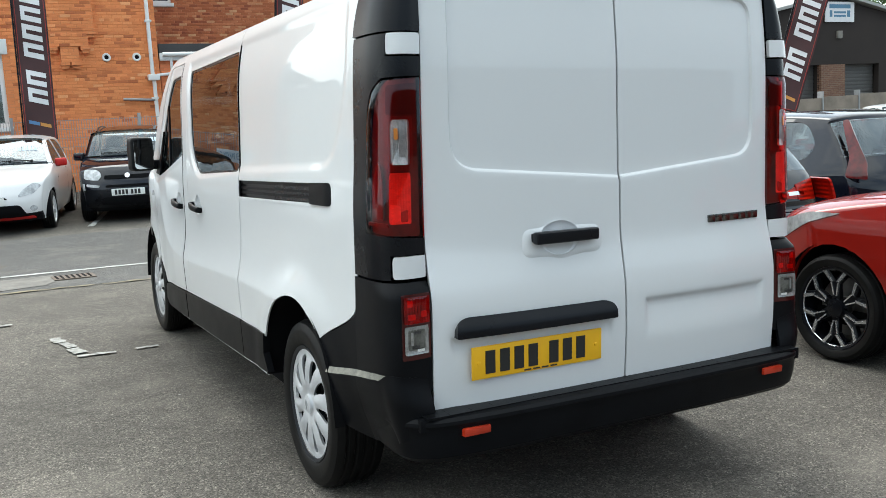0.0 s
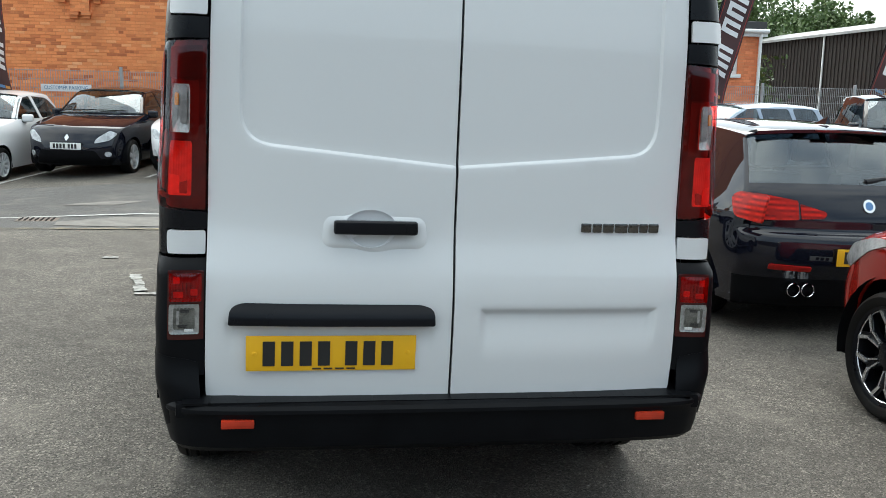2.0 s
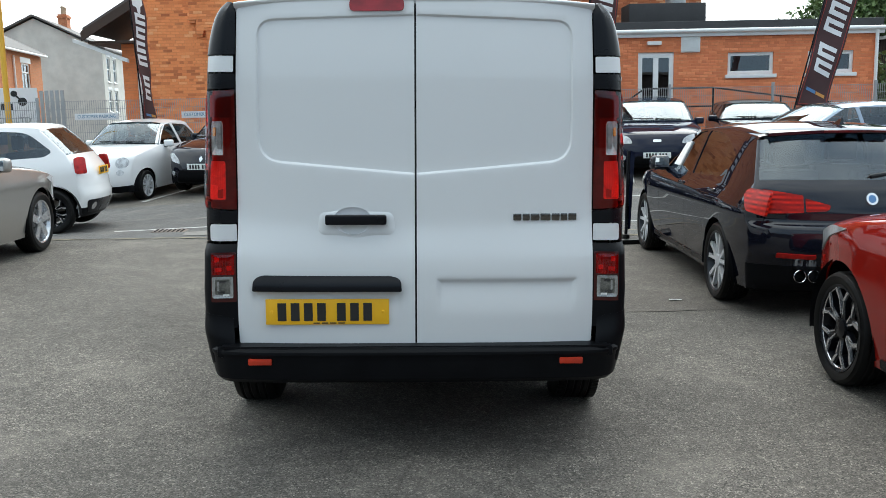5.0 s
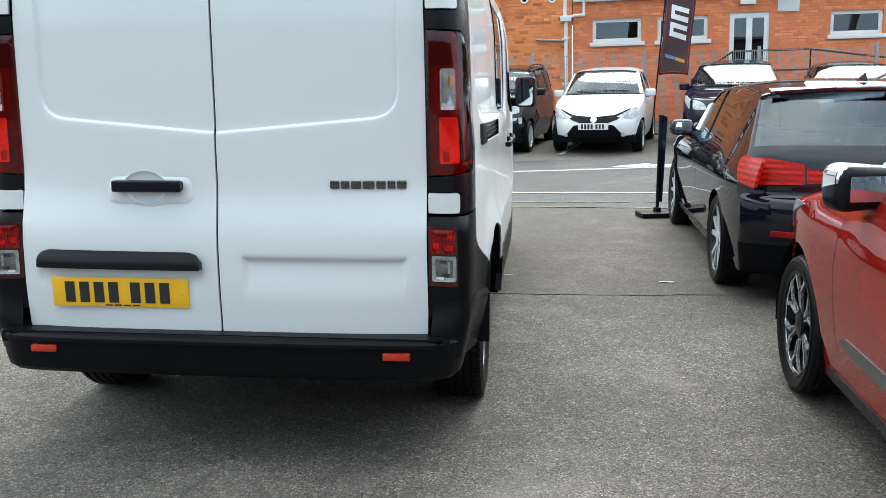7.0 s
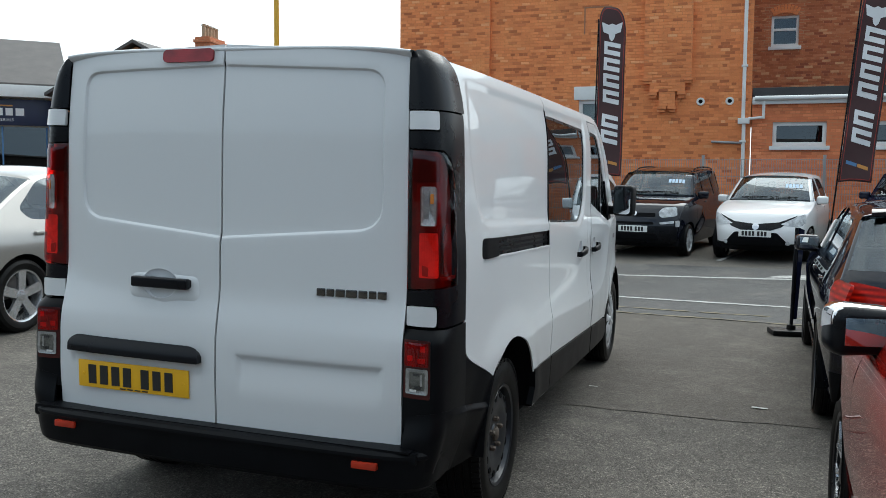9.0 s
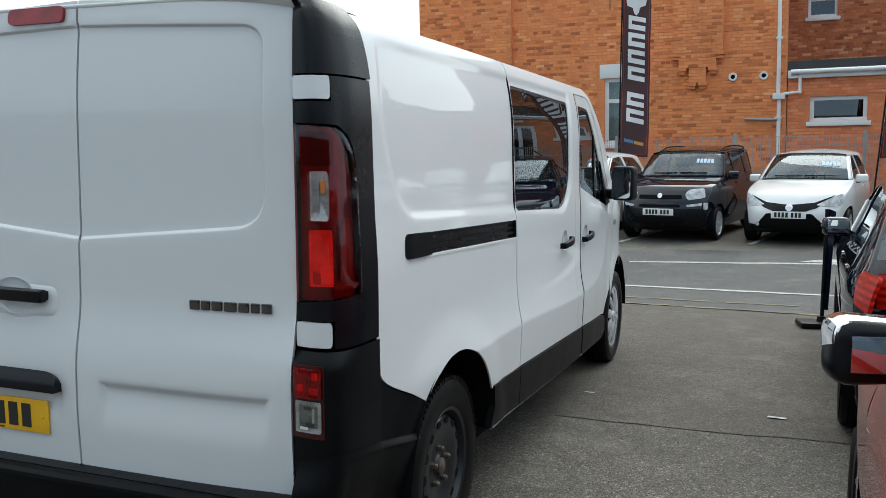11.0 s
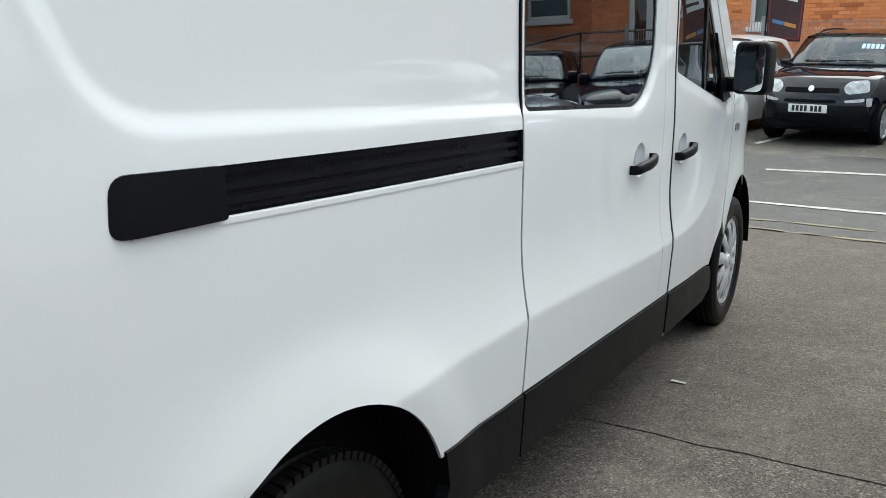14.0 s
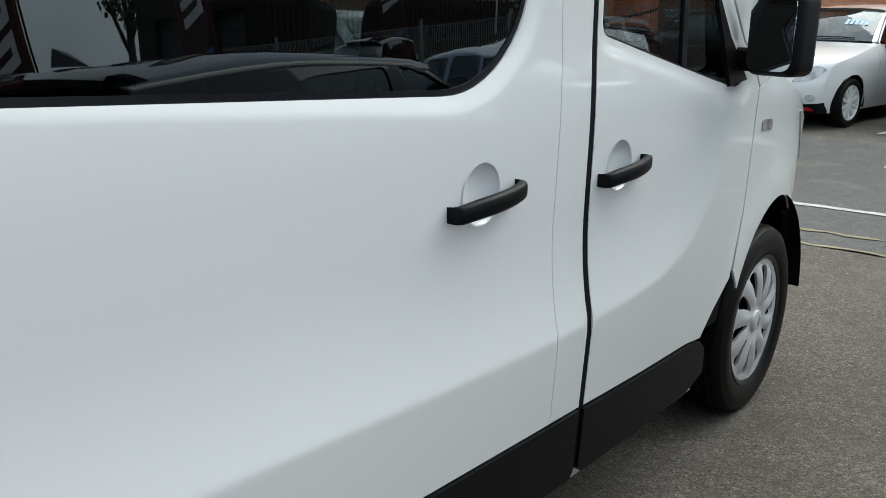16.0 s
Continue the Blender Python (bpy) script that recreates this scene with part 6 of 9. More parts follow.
# white three-door hatchback with red mirrors
SUPERMINI_SIDE = [[(0.55, 1.0, 0.04), (0.45, 1.05, 0.05), (0.02, 1.36, 0.07), (-0.50, 1.39, 0.03), (-0.60, 0.97, 0.03)], [(-0.68, 0.98, 0.03), (-0.60, 1.385, 0.03), (-1.15, 1.35, 0.10), (-1.42, 1.12, 0.08), (-1.3, 1.02, 0.04)]]
SUPERMINI_FRONT = [("grille", [(-0.58, 0.23, 0.04), (0.58, 0.23, 0.04), (0.46, 0.47, 0.05), (-0.46, 0.47, 0.05)], DARK), ("nose_slot", [(-0.30, 0.565, 0.015), (0.30, 0.565, 0.015), (0.26, 0.60, 0.015), (-0.26, 0.60, 0.015)], DARK),
                   ("headlamp", [(-0.76, 0.74, 0.03), (-0.66, 0.63, 0.03), (-0.44, 0.585, 0.03), (-0.48, 0.67, 0.05), (-0.66, 0.80, 0.05)], HEAD_LENS), ("headlamp", [(0.76, 0.74, 0.03), (0.66, 0.80, 0.05), (0.48, 0.67, 0.05), (0.44, 0.585, 0.03), (0.66, 0.63, 0.03)], HEAD_LENS),
                   ("badge", [(0, 0.62, 0.01), (0.04, 0.68, 0.01), (0, 0.74, 0.01), (-0.04, 0.68, 0.01)], CHROME), ("fog_lamp", arc(-0.64, 0.40, 0.045, 0, 345, 16), HEAD_LENS), ("fog_lamp", arc(0.64, 0.40, 0.045, 0, 345, 16), HEAD_LENS)]
car("hatchback_car", place(-1.62, 14.65, YAW), "white three-door hatchback with red mirrors and lower trim", WHITE_CAR,
    4.03, 1.72, 1.48, 2.575, 0.85, 0.305, hatch_knots(4.03, 1.48, 0.86, (0.68, 1.02), (-0.02, 1.44), (-1.50, 1.42), (-1.78, 1.03), 0.66, 0.05), SUPERMINI_SIDE,
    "ten", WHITE_CAR, [], belt=0.98, roof_k=0.71, plates=((0.54, WHITE_PLATE), None), mirror_mat=RED_TRIM, handles=((-0.52, 0.88),), cards=True, shut_lines=[[(-0.62, 0.30), (-0.64, 0.97)], [(0.50, 0.32), (0.54, 0.98)]],
    grille=SUPERMINI_FRONT + [("trim_blade", [(-0.66, 0.235, 0.02), (0.66, 0.235, 0.02), (0.62, 0.275, 0.02), (-0.62, 0.275, 0.02)], RED_TRIM)])
# dark hatchback
car("hatchback_car", place(-3.68, 15.2, YAW), "dark blue-black three-door hatchback parked nose out", BLACK_CAR,
    4.03, 1.72, 1.48, 2.575, 0.85, 0.305, hatch_knots(4.03, 1.48, 0.86, (0.68, 1.02), (-0.02, 1.44), (-1.50, 1.42), (-1.78, 1.03), 0.66, 0.05), SUPERMINI_SIDE,
    "five", SILVER, [], belt=0.98, roof_k=0.71, plates=((0.54, WHITE_PLATE), None), handles=((-0.52, 0.88),), grille=SUPERMINI_FRONT)
# small round white city cars
BUBBLE_SIDE = [[(0.50, 1.02, 0.05), (0.40, 1.07, 0.05), (0.05, 1.36, 0.08), (-0.35, 1.40, 0.03), (-0.45, 1.0, 0.03)], [(-0.53, 1.0, 0.03), (-0.45, 1.395, 0.03), (-1.00, 1.35, 0.12), (-1.32, 1.08, 0.08), (-1.2, 1.02, 0.04)]]
BUBBLE_KNOTS = hatch_knots(3.57, 1.49, 0.92, (0.62, 1.04), (-0.02, 1.45), (-1.20, 1.44), (-1.55, 1.05), 0.72, 0.05)
BUBBLE_FRONT = [("headlamp", arc(-0.58, 0.76, 0.10, 0, 345, 22), HEAD_LENS), ("headlamp", arc(0.58, 0.76, 0.10, 0, 345, 22), HEAD_LENS), ("fog_lamp", arc(-0.56, 0.58, 0.055, 0, 345, 18), HEAD_LENS), ("fog_lamp", arc(0.56, 0.58, 0.055, 0, 345, 18), HEAD_LENS), ("intake", [(-0.42, 0.27, 0.05), (0.42, 0.27, 0.05), (0.42, 0.37, 0.05), (-0.42, 0.37, 0.05)], DARK), ("badge_bar", [(-0.16, 0.62, 0.01), (0.16, 0.62, 0.01), (0.16, 0.66, 0.01), (-0.16, 0.66, 0.01)], CHROME)]
car("city_car", place(-5.72, 14.7, YAW), "small rounded white city car parked nose out", WHITE_CAR, 3.57, 1.63, 1.49, 2.30, 0.73, 0.29, BUBBLE_KNOTS, BUBBLE_SIDE,
    "ten", SILVER, [], belt=1.0, roof_k=0.72, plates=((0.46, WHITE_PLATE), None), handles=((-0.35, 0.88),), grille=BUBBLE_FRONT, nose=0.34)
car("city_car", pose(-6.15, 8.80, ground_z(-5.6, 8.8), 0, -2.5, 0) @ pose(0, 0, 0, 0, 0, 96), "small rounded white city car with dark alloy wheels", WHITE_CAR, 3.62, 1.63, 1.49, 2.30, 0.75, 0.30, hatch_knots(3.62, 1.49, 0.92, (0.62, 1.04), (-0.02, 1.45), (-1.25, 1.45), (-1.60, 1.05), 0.72, 0.05), BUBBLE_SIDE,
    "y", ALLOY, [("tail_lamp", [(-1.72, 0.78, 0.03), (-1.70, 1.0, 0.04), (-1.56, 1.0, 0.05), (-1.58, 0.78, 0.04)], RED_LENS)], belt=1.0, roof_k=0.72, plates=(None, (0.80, YELLOW_PLATE)), handles=((-0.35, 0.88),), nose=0.34, tail=0.26,
    lower=[("diffuser", [(-0.55, 0.25, 0.05), (0.55, 0.25, 0.05), (0.62, 0.42, 0.05), (-0.62, 0.42, 0.05)], SATIN_BLACK), ("exhaust", arc(-0.46, 0.33, 0.05, 0, 345, 18), CHROME), ("exhaust", arc(0.46, 0.33, 0.05, 0, 345, 18), CHROME)])
# silver saloon
car("saloon_car", pose(-4.93, 4.50, 0, 0, 0, 0), "warm silver saloon car with five-spoke alloy wheels", GREY_CAR, 4.70, 1.80, 1.46, 2.70, 0.90, 0.325,
    hatch_knots(4.70, 1.46, 0.84, (0.90, 0.98), (0.12, 1.42), (-1.02, 1.40), (-1.62, 1.06), 0.64, 0.03),
    [[(0.74, 0.97, 0.04), (0.64, 1.02, 0.05), (0.15, 1.34, 0.08), (-0.22, 1.38, 0.03), (-0.26, 0.95, 0.03)], [(-0.33, 0.95, 0.03), (-0.29, 1.38, 0.03), (-0.85, 1.34, 0.10), (-1.20, 1.08, 0.08), (-1.1, 0.99, 0.05)]],
    "five", ALLOY, [head(4.70, 0.70), ("tail_lamp", [(-2.30, 0.72, 0.03), (-2.28, 0.92, 0.03), (-1.98, 0.93, 0.05), (-2.02, 0.76, 0.05)], RED_LENS)], belt=0.95, roof_k=0.69, plates=(None, (0.72, YELLOW_PLATE)), handles=((-0.14, 0.85), (-1.02, 0.87)), tyre_w=0.215)
# dark blue car with a screen shade
car("hatchback_car", place(5.05, 15.6, YAW), "dark blue hatchback with a pale sunshade in the windscreen", NAVY_CAR, 4.35, 1.84, 1.50, 2.64, 0.90, 0.315,
    hatch_knots(4.35, 1.50, 0.88, (0.80, 1.04), (0.0, 1.46), (-1.65, 1.44), (-1.92, 1.05), 0.68, 0.05),
    [[(0.66, 1.02, 0.04), (0.56, 1.07, 0.05), (0.05, 1.38, 0.08), (-0.30, 1.41, 0.03), (-0.35, 1.0, 0.03)], [(-0.42, 1.0, 0.03), (-0.38, 1.41, 0.03), (-1.0, 1.37, 0.1), (-1.4, 1.12, 0.1), (-1.3, 1.03, 0.05)]],
    "five", SILVER, [head(4.35, 0.78, 0.22, HEAD_LENS, 0.42)], belt=1.0, roof_k=0.71, plates=((0.46, WHITE_PLATE), None),
    grille=[("grille", [(-0.50, 0.26, 0.05), (0.50, 0.26, 0.05), (0.40, 0.44, 0.05), (-0.40, 0.44, 0.05)], DARK), ("badge", [(-0.08, 0.71, 0.03), (0.08, 0.71, 0.03), (0.08, 0.76, 0.03), (-0.08, 0.76, 0.03)], CHROME), ("fog_lamp", arc(-0.64, 0.40, 0.05, 0, 345, 16), HEAD_LENS), ("fog_lamp", arc(0.64, 0.40, 0.05, 0, 345, 16), HEAD_LENS), ("headlamp", [(-0.72, 0.68, 0.05), (-0.46, 0.68, 0.05), (-0.52, 0.80, 0.06), (-0.72, 0.86, 0.05)], HEAD_LENS), ("headlamp", [(0.72, 0.68, 0.05), (0.72, 0.86, 0.05), (0.52, 0.80, 0.06), (0.46, 0.68, 0.05)], HEAD_LENS)])
# black hatchback with tall rear lamps
car("hatchback_car", pose(5.98, 5.05, 0, 0, 0, -1.0), "black hatchback with tall red rear lamps", BLACK_CAR, 4.25, 1.80, 1.50, 2.64, 0.88, 0.32,
    hatch_knots(4.25, 1.50, 0.86, (0.72, 1.02), (0.0, 1.46), (-1.62, 1.45), (-1.92, 1.05), 0.66, 0.05),
    [[(0.60, 1.02, 0.04), (0.50, 1.07, 0.05), (0.02, 1.38, 0.08), (-0.45, 1.41, 0.03), (-0.52, 1.0, 0.03)], [(-0.60, 1.0, 0.03), (-0.54, 1.41, 0.03), (-1.30, 1.38, 0.14), (-1.48, 1.15, 0.12), (-1.40, 1.02, 0.08)]],
    "five", SILVER, [("tail_lamp", [(-2.06, 0.84, 0.03), (-2.02, 1.0, 0.03), (-1.74, 1.40, 0.03), (-1.68, 1.39, 0.03), (-1.86, 1.04, 0.06), (-1.86, 0.86, 0.04)], DARK_RED_LENS)], belt=1.0, roof_k=0.71, plates=(None, (0.72, YELLOW_PLATE)), handles=((-0.45, 0.90),))
# cars farther into the lot
FAR_SIDE = [[(0.60, 1.02, 0.04), (0.50, 1.07, 0.05), (0.02, 1.38, 0.08), (-0.30, 1.41, 0.03), (-0.35, 1.0, 0.03)], [(-0.42, 1.0, 0.03), (-0.38, 1.41, 0.03), (-0.98, 1.39, 0.05), (-1.05, 1.02, 0.05)], [(-1.13, 1.03, 0.04), (-1.08, 1.39, 0.04), (-1.55, 1.35, 0.1), (-1.62, 1.10, 0.06)]]


def lot_car(x, y, yaw, paint, label, H=1.50, L=4.35):
    return car("parked_car", place(x, y, yaw), label, paint, L, 1.80, H, 2.64, 0.88, 0.32, hatch_knots(L, H, 0.88, (0.72, 1.02), (0.0, H - 0.04), (-1.75, H - 0.05), (-1.95, 1.05), 0.66, 0.05),
               [[(a, min(b, H - 0.09), r) for a, b, r in g] for g in FAR_SIDE], "ten", SILVER, [head(L, 0.78), ("tail_lamp", [(-2.05, 0.78, 0.03), (-2.02, 1.0, 0.03), (-1.78, 1.0, 0.05), (-1.82, 0.80, 0.05)], RED_LENS)], belt=1.0, roof_k=0.72, plates=((0.48, WHITE_PLATE), None), res=0.09)


lot_car(7.50, 13.0, 98, BLUESILVER, "blue-silver estate car parked across the lot", 1.42, 4.5)
lot_car(7.45, 16.05, YAW, BLACK_CAR, "dark hatchback parked by the mesh fence", 1.40)
lot_car(11.0, 12.6, 160, BLACK_CAR, "dark tall car facing out of the lot", 1.62)
lot_car(10.8, 7.4, -20, RED_CAR, "red hatchback parked deeper in the lot", 1.46)
lot_car(13.6, 9.6, 150, SILVER_CAR, "silver estate car with roof rails in the lot", 1.55)
lot_car(16.4, 10.6, 140, WHITE_CAR, "white hatchback parked deep in the lot", 1.50)
lot_car(8.6, 5.2, 0, NAVY_CAR, "dark hatchback parked in the lot row", 1.46)

# ---- the white van ----
VAN_W = [(-0.2, 0.86), (0.0, 0.885), (0.20, 0.906), (0.5, 0.924), (1.0, 0.936), (1.7, 0.941), (3.0, 0.944), (4.0, 0.936), (4.4, 0.915), (4.6, 0.882), (4.8, 0.840), (5.0, 0.79), (5.15, 0.70), (5.3, 0.55)]
VAN_D = [(0.20, 0.008), (0.40, 0.018), (0.55, 0.026), (0.68, 0.028), (0.74, 0.022), (0.80, 0.011), (0.88, 0.003), (1.0, 0.0), (1.15, -0.002), (1.24, -0.007), (1.30, -0.012), (1.45, -0.018), (1.60, -0.023), (1.68, -0.028), (1.75, -0.037), (1.80, -0.046), (1.86, -0.061), (1.90, -0.078), (1.94, -0.104), (1.96, -0.14), (1.97, -0.19)]
WD_Z = np.linspace(0.2, 1.97, 240)
_d = np.interp(WD_Z, *zip(*VAN_D))
_k = np.ones(9) / 9
WD_D = np.concatenate([_d[:4], np.convolve(_d, _k, "valid"), _d[-4:]])
WW_Y = np.linspace(-0.2, 5.3, 280)
_w = np.interp(WW_Y, *zip(*VAN_W))
WW_W = np.concatenate([_w[:8], np.convolve(_w, np.ones(17) / 17, "valid"), _w[-8:]])
REAR_AXLE, FRONT_AXLE, VAN_R = 0.855, 4.352, 0.333
RECESS = rounded([(0.34, 1.845, 0.04), (0.31, 1.60, 0.15), (0.45, 1.300, 0.12), (1.66, 1.262, 0.0), (2.58, 1.203, 0.15), (2.765, 1.34, 0.14), (2.790, 1.845, 0.03)], 7)
SHOULDER = rounded([(3.000, 1.300, 0.04), (3.42, 1.222, 0.06), (3.86, 1.135, 0.03), (3.93, 1.180, 0.04), (3.31, 1.835, 0.05), (3.00, 1.850, 0.03)], 5)
CREASE = [(-0.2, 0.745), (1.7, 0.748), (2.0, 0.738), (2.45, 0.717), (2.8, 0.706), (3.2, 0.718), (3.4, 0.742), (3.56, 0.80), (3.68, 0.915), (3.74, 1.02), (3.80, 1.13), (3.9, 1.25), (5.3, 1.25)]
CREASE_Y = np.linspace(-0.2, 5.3, 220)
_c = np.interp(CREASE_Y, *zip(*CREASE))
CREASE_Z = np.concatenate([_c[:3], np.convolve(_c, np.ones(7) / 7, "valid"), _c[-3:]])
CREASE_SLOPE = np.gradient(CREASE_Z, CREASE_Y)


def poly_depth(poly, a, b):
    """Signed distance: positive inside the outline."""
    pa, pb = np.array([a]), np.array([b])
    d = float(edge_dist(poly, pa, pb)[0])
    return d if inside(poly, pa, pb)[0] else -d


def van_x(y, z):
    """Half-width of the van's side at y and height z."""
    d = float(np.interp(z, WD_Z, WD_D))
    if z < 1.3:
        # flared lower body under the swage line, hollow above it
        zc = float(np.interp(y, CREASE_Y, CREASE_Z))
        q = (z - zc) / math.sqrt(1 + float(np.interp(y, CREASE_Y, CREASE_SLOPE)) ** 2)
        big = lerp([(0, 0.030), (3.3, 0.030), (3.6, 0.022), (3.8, 0.012), (4.1, 0.007), (5.3, 0.005)], y)
        f = max(0.0, 1 - q / 0.25) ** 2.1 if q > 0 else 1 - 0.75 * min(1.0, -q / 0.55)
        if z > 1.0 and y < 3.4:
            f = 0.0
        d = min(d, 0.0) + big * f * (0.25 + 0.75 * smooth(0.25, 1.1, y) * (1 - 0.4 * smooth(4.4, 5.0, y)))
    x = float(np.interp(y, WW_Y, WW_W)) + d
    for ay in (REAR_AXLE, FRONT_AXLE):
        q = math.hypot(y - ay, z - VAN_R)
        if q < 0.62:
            x += 0.010 * smooth(0.61, 0.47, q)
    return x


def van_side(y, z):
    x = van_x(y, z)
    if 0.2 < y < 2.84 and 1.14 < z < 1.90:
        x -= 0.0085 * (0.5 + 0.5 * smooth(0.30, 0.60, y)) * smooth(-0.020, 0.022, poly_depth(RECESS, y, z))
    if 2.95 < y < 4.0 and 1.08 < z < 1.90:
        x -= 0.006 * smooth(-0.016, 0.016, poly_depth(SHOULDER, y, z))
    return (x, y, z)


van = thing("panel_van", pose(0, 0, 0), "white crew van with black plastic rear corners", "van")
ARCH_R = 0.425


def arch_arc(ay, z_from, z_to, n=22, r=ARCH_R):
    k = 1.06
    a0 = 180 - math.degrees(math.asin((z_from - VAN_R) / r / k))
    a1 = math.degrees(math.asin((z_to - VAN_R) / r / k))
    return [(a, VAN_R + (b - VAN_R) * k) for a, b in arc(ay, VAN_R, r, a0, a1, n)]


TOP_Z = 1.913
SEAM, THIN, GAP = 1.655, 2.828, 2.958
sill_z = lambda y: 0.568 - 0.034 * (y - 1.2)
qa = arch_arc(REAR_AXLE, 0.665, 0.553)
quarter = [(0.240, TOP_Z)] + [(0.256, 1.60), (0.256, 0.935), (0.257, 0.86), (0.264, 0.829), (0.284, 0.802), (0.312, 0.782), (0.346, 0.765), (0.475, 0.712)] + qa + [(SEAM - 0.0045, sill_z(SEAM)), (SEAM - 0.0045, 1.140), (0.475, 1.166), (0.455, 1.18), (0.455, 1.222), (0.475, 1.240), (SEAM - 0.0045, 1.216), (SEAM - 0.0045, TOP_Z)]
WIN2 = rounded([(1.682, 1.256, 0.02), (2.57, 1.222, 0.13), (2.735, 1.35, 0.12), (2.755, 1.80, 0.03), (1.682, 1.815, 0.03)], 6)
slide = [(SEAM + 0.0045, sill_z(SEAM)), (THIN - 0.001, sill_z(THIN)), (THIN - 0.001, 0.95), (THIN + 0.014, 1.30), (THIN - 0.008, TOP_Z), (SEAM + 0.0045, TOP_Z)]
bpillar = [(THIN + 0.001, sill_z(THIN)), (GAP - 0.004, sill_z(GAP)), (GAP - 0.004, 1.0), (GAP + 0.009, 1.5), (GAP + 0.001, TOP_Z), (THIN - 0.006, TOP_Z), (THIN + 0.016, 1.30), (THIN + 0.001, 0.95)]
WIN1 = rounded([(3.015, 1.325, 0.03), (3.40, 1.252, 0.06), (3.80, 1.178, 0.03), (3.86, 1.205, 0.03), (3.30, 1.79, 0.05), (3.03, 1.80, 0.03)], 5)
door1 = [(GAP + 0.020, 0.506), (3.60, 0.476), (3.70, 0.462), (3.90, 0.60), (3.975, 0.80), (3.98, 1.10), (3.99, 1.17), (3.33, 1.848), (3.28, 1.86), (GAP + 0.022, 1.86), (GAP + 0.031, 1.5), (GAP + 0.020, 1.0)]
apillar = [(GAP - 0.004, 1.866), (3.30, 1.866), (3.345, 1.856), (4.0, 1.175), (4.16, 1.215), (3.80, 1.555), (3.42, 1.87), (3.30, TOP_Z), (GAP - 0.004, TOP_Z)]
fa = arch_arc(FRONT_AXLE, 0.55, 0.70, 22, 0.43)
wing = [(3.925, 0.62)] + fa + [(4.93, 0.72), (5.02, 0.80), (5.02, 0.90), (4.85, 1.03), (4.5, 1.13), (4.17, 1.21), (3.998, 1.165), (3.988, 1.10), (3.983, 0.80)]

CUP2, CUP1 = [[(hy - 0.005 + 0.0565 * math.cos(radians(15 * i)), hz + 0.018 + 0.0565 * math.sin(radians(15 * i))) for i in range(24)] for hy, hz in ((2.578, 1.030), (3.112, 1.022))]
BEVEL = offsets(RECESS, (-0.022, -0.014, -0.006, 0.002, 0.010, 0.018, 0.024), 0.018)
SWAGE = [(0.9 + 0.02 * i, float(np.interp(0.9 + 0.02 * i, CREASE_Y, CREASE_Z)) + k) for i in range(140) for k in (-0.012, -0.004, 0.004, 0.013, 0.026)]
for mir in (False, True):
    skin("rear_quarter", quarter, van_side, WHITE, van, (), 0.026, 0.007, mir, extra=BEVEL + SWAGE)
    skin("sliding_door", slide, van_side, WHITE, van, [WIN2, CUP2], 0.028, 0.007, mir, extra=BEVEL + SWAGE)
    skin("door_pillar", bpillar, van_side, WHITE, van, (), 0.03, 0.007, mir, extra=BEVEL + SWAGE)
    skin("front_door", door1, van_side, WHITE, van, [WIN1, CUP1], 0.026, 0.007, mir, extra=offsets(SHOULDER, (-0.018, -0.009, 0.0, 0.009, 0.018), 0.02) + SWAGE)
    skin("screen_pillar", apillar, van_side, WHITE, van, (), 0.03, 0.01, mir)
    skin("front_wing", wing, van_side, WHITE, van, (), 0.03, 0.007, mir)
    for nm, wpoly in (("side_window", WIN2), ("door_window", WIN1)):
        cy, cz = sum(p[0] for p in wpoly) / len(wpoly), sum(p[1] for p in wpoly) / len(wpoly)
        wide = [(cy + (p[0] - cy) * 1.012, cz + (p[1] - cz) * 1.02) for p in wpoly]
        g = skin(nm, wide, lambda y, z: (van_x(y, z) - 0.0145, y, z), GLASS_DARK, van, (), 0.06, 0.0, mir)
        rim = [(cy + (p[0] - cy) * 0.975, cz + (p[1] - cz) * 0.96) for p in wpoly]
        skin("window_seal", wide, lambda y, z: (van_x(y, z) - 0.0125, y, z), SATIN_BLACK, van, [rim], 0.03, 0.004, mir)
    bar = [(3.445, 1.235), (3.475, 1.23), (3.475, 1.66), (3.445, 1.69)]
    skin("window_divider", bar, lambda y, z: (van_x(y, z) - 0.0085, y, z), SATIN_BLACK, van, (), 0.06, 0.010, mir)
    sail = [(3.74, 1.185), (3.86, 1.20), (3.60, 1.475), (3.70, 1.30)]
    skin("mirror_sail", sail, lambda y, z: (van_x(y, z) + 0.003, y, z), BLACK_PLASTIC, van, (), 0.05, 0.012, mir)
    # dark layer behind the shut lines
    liner = [(0.24, 1.88), (0.24, 0.50)] + arch_arc(REAR_AXLE, 0.45, 0.45, 22, 0.44) + arch_arc(FRONT_AXLE, 0.45, 0.55, 22, 0.45) + [(4.95, 0.75), (4.9, 0.95), (4.15, 1.15), (3.9, 1.12), (3.0, 1.20), (2.98, 1.86), (2.80, 1.86), (2.79, 1.20), (1.672, 1.23), (1.672, 1.86)]
    skin("inner_panel", liner, lambda y, z: (van_x(y, z) - 0.034, y, z), DARK, van, (), 0.06, 0.0, mir)
    # rubber seal in the front door gap
    seal = [(GAP - 0.003, 0.36), (GAP + 0.019, 0.36), (GAP + 0.019, 1.0), (GAP + 0.030, 1.5), (GAP + 0.021, 1.86), (GAP + 0.002, 1.86), (GAP + 0.010, 1.5), (GAP - 0.003, 1.0)]
    skin("door_seal", seal, lambda y, z: (van_x(y, z) - 0.0012, y, z), DARK, van, (), 0.05, 0.01, mir)
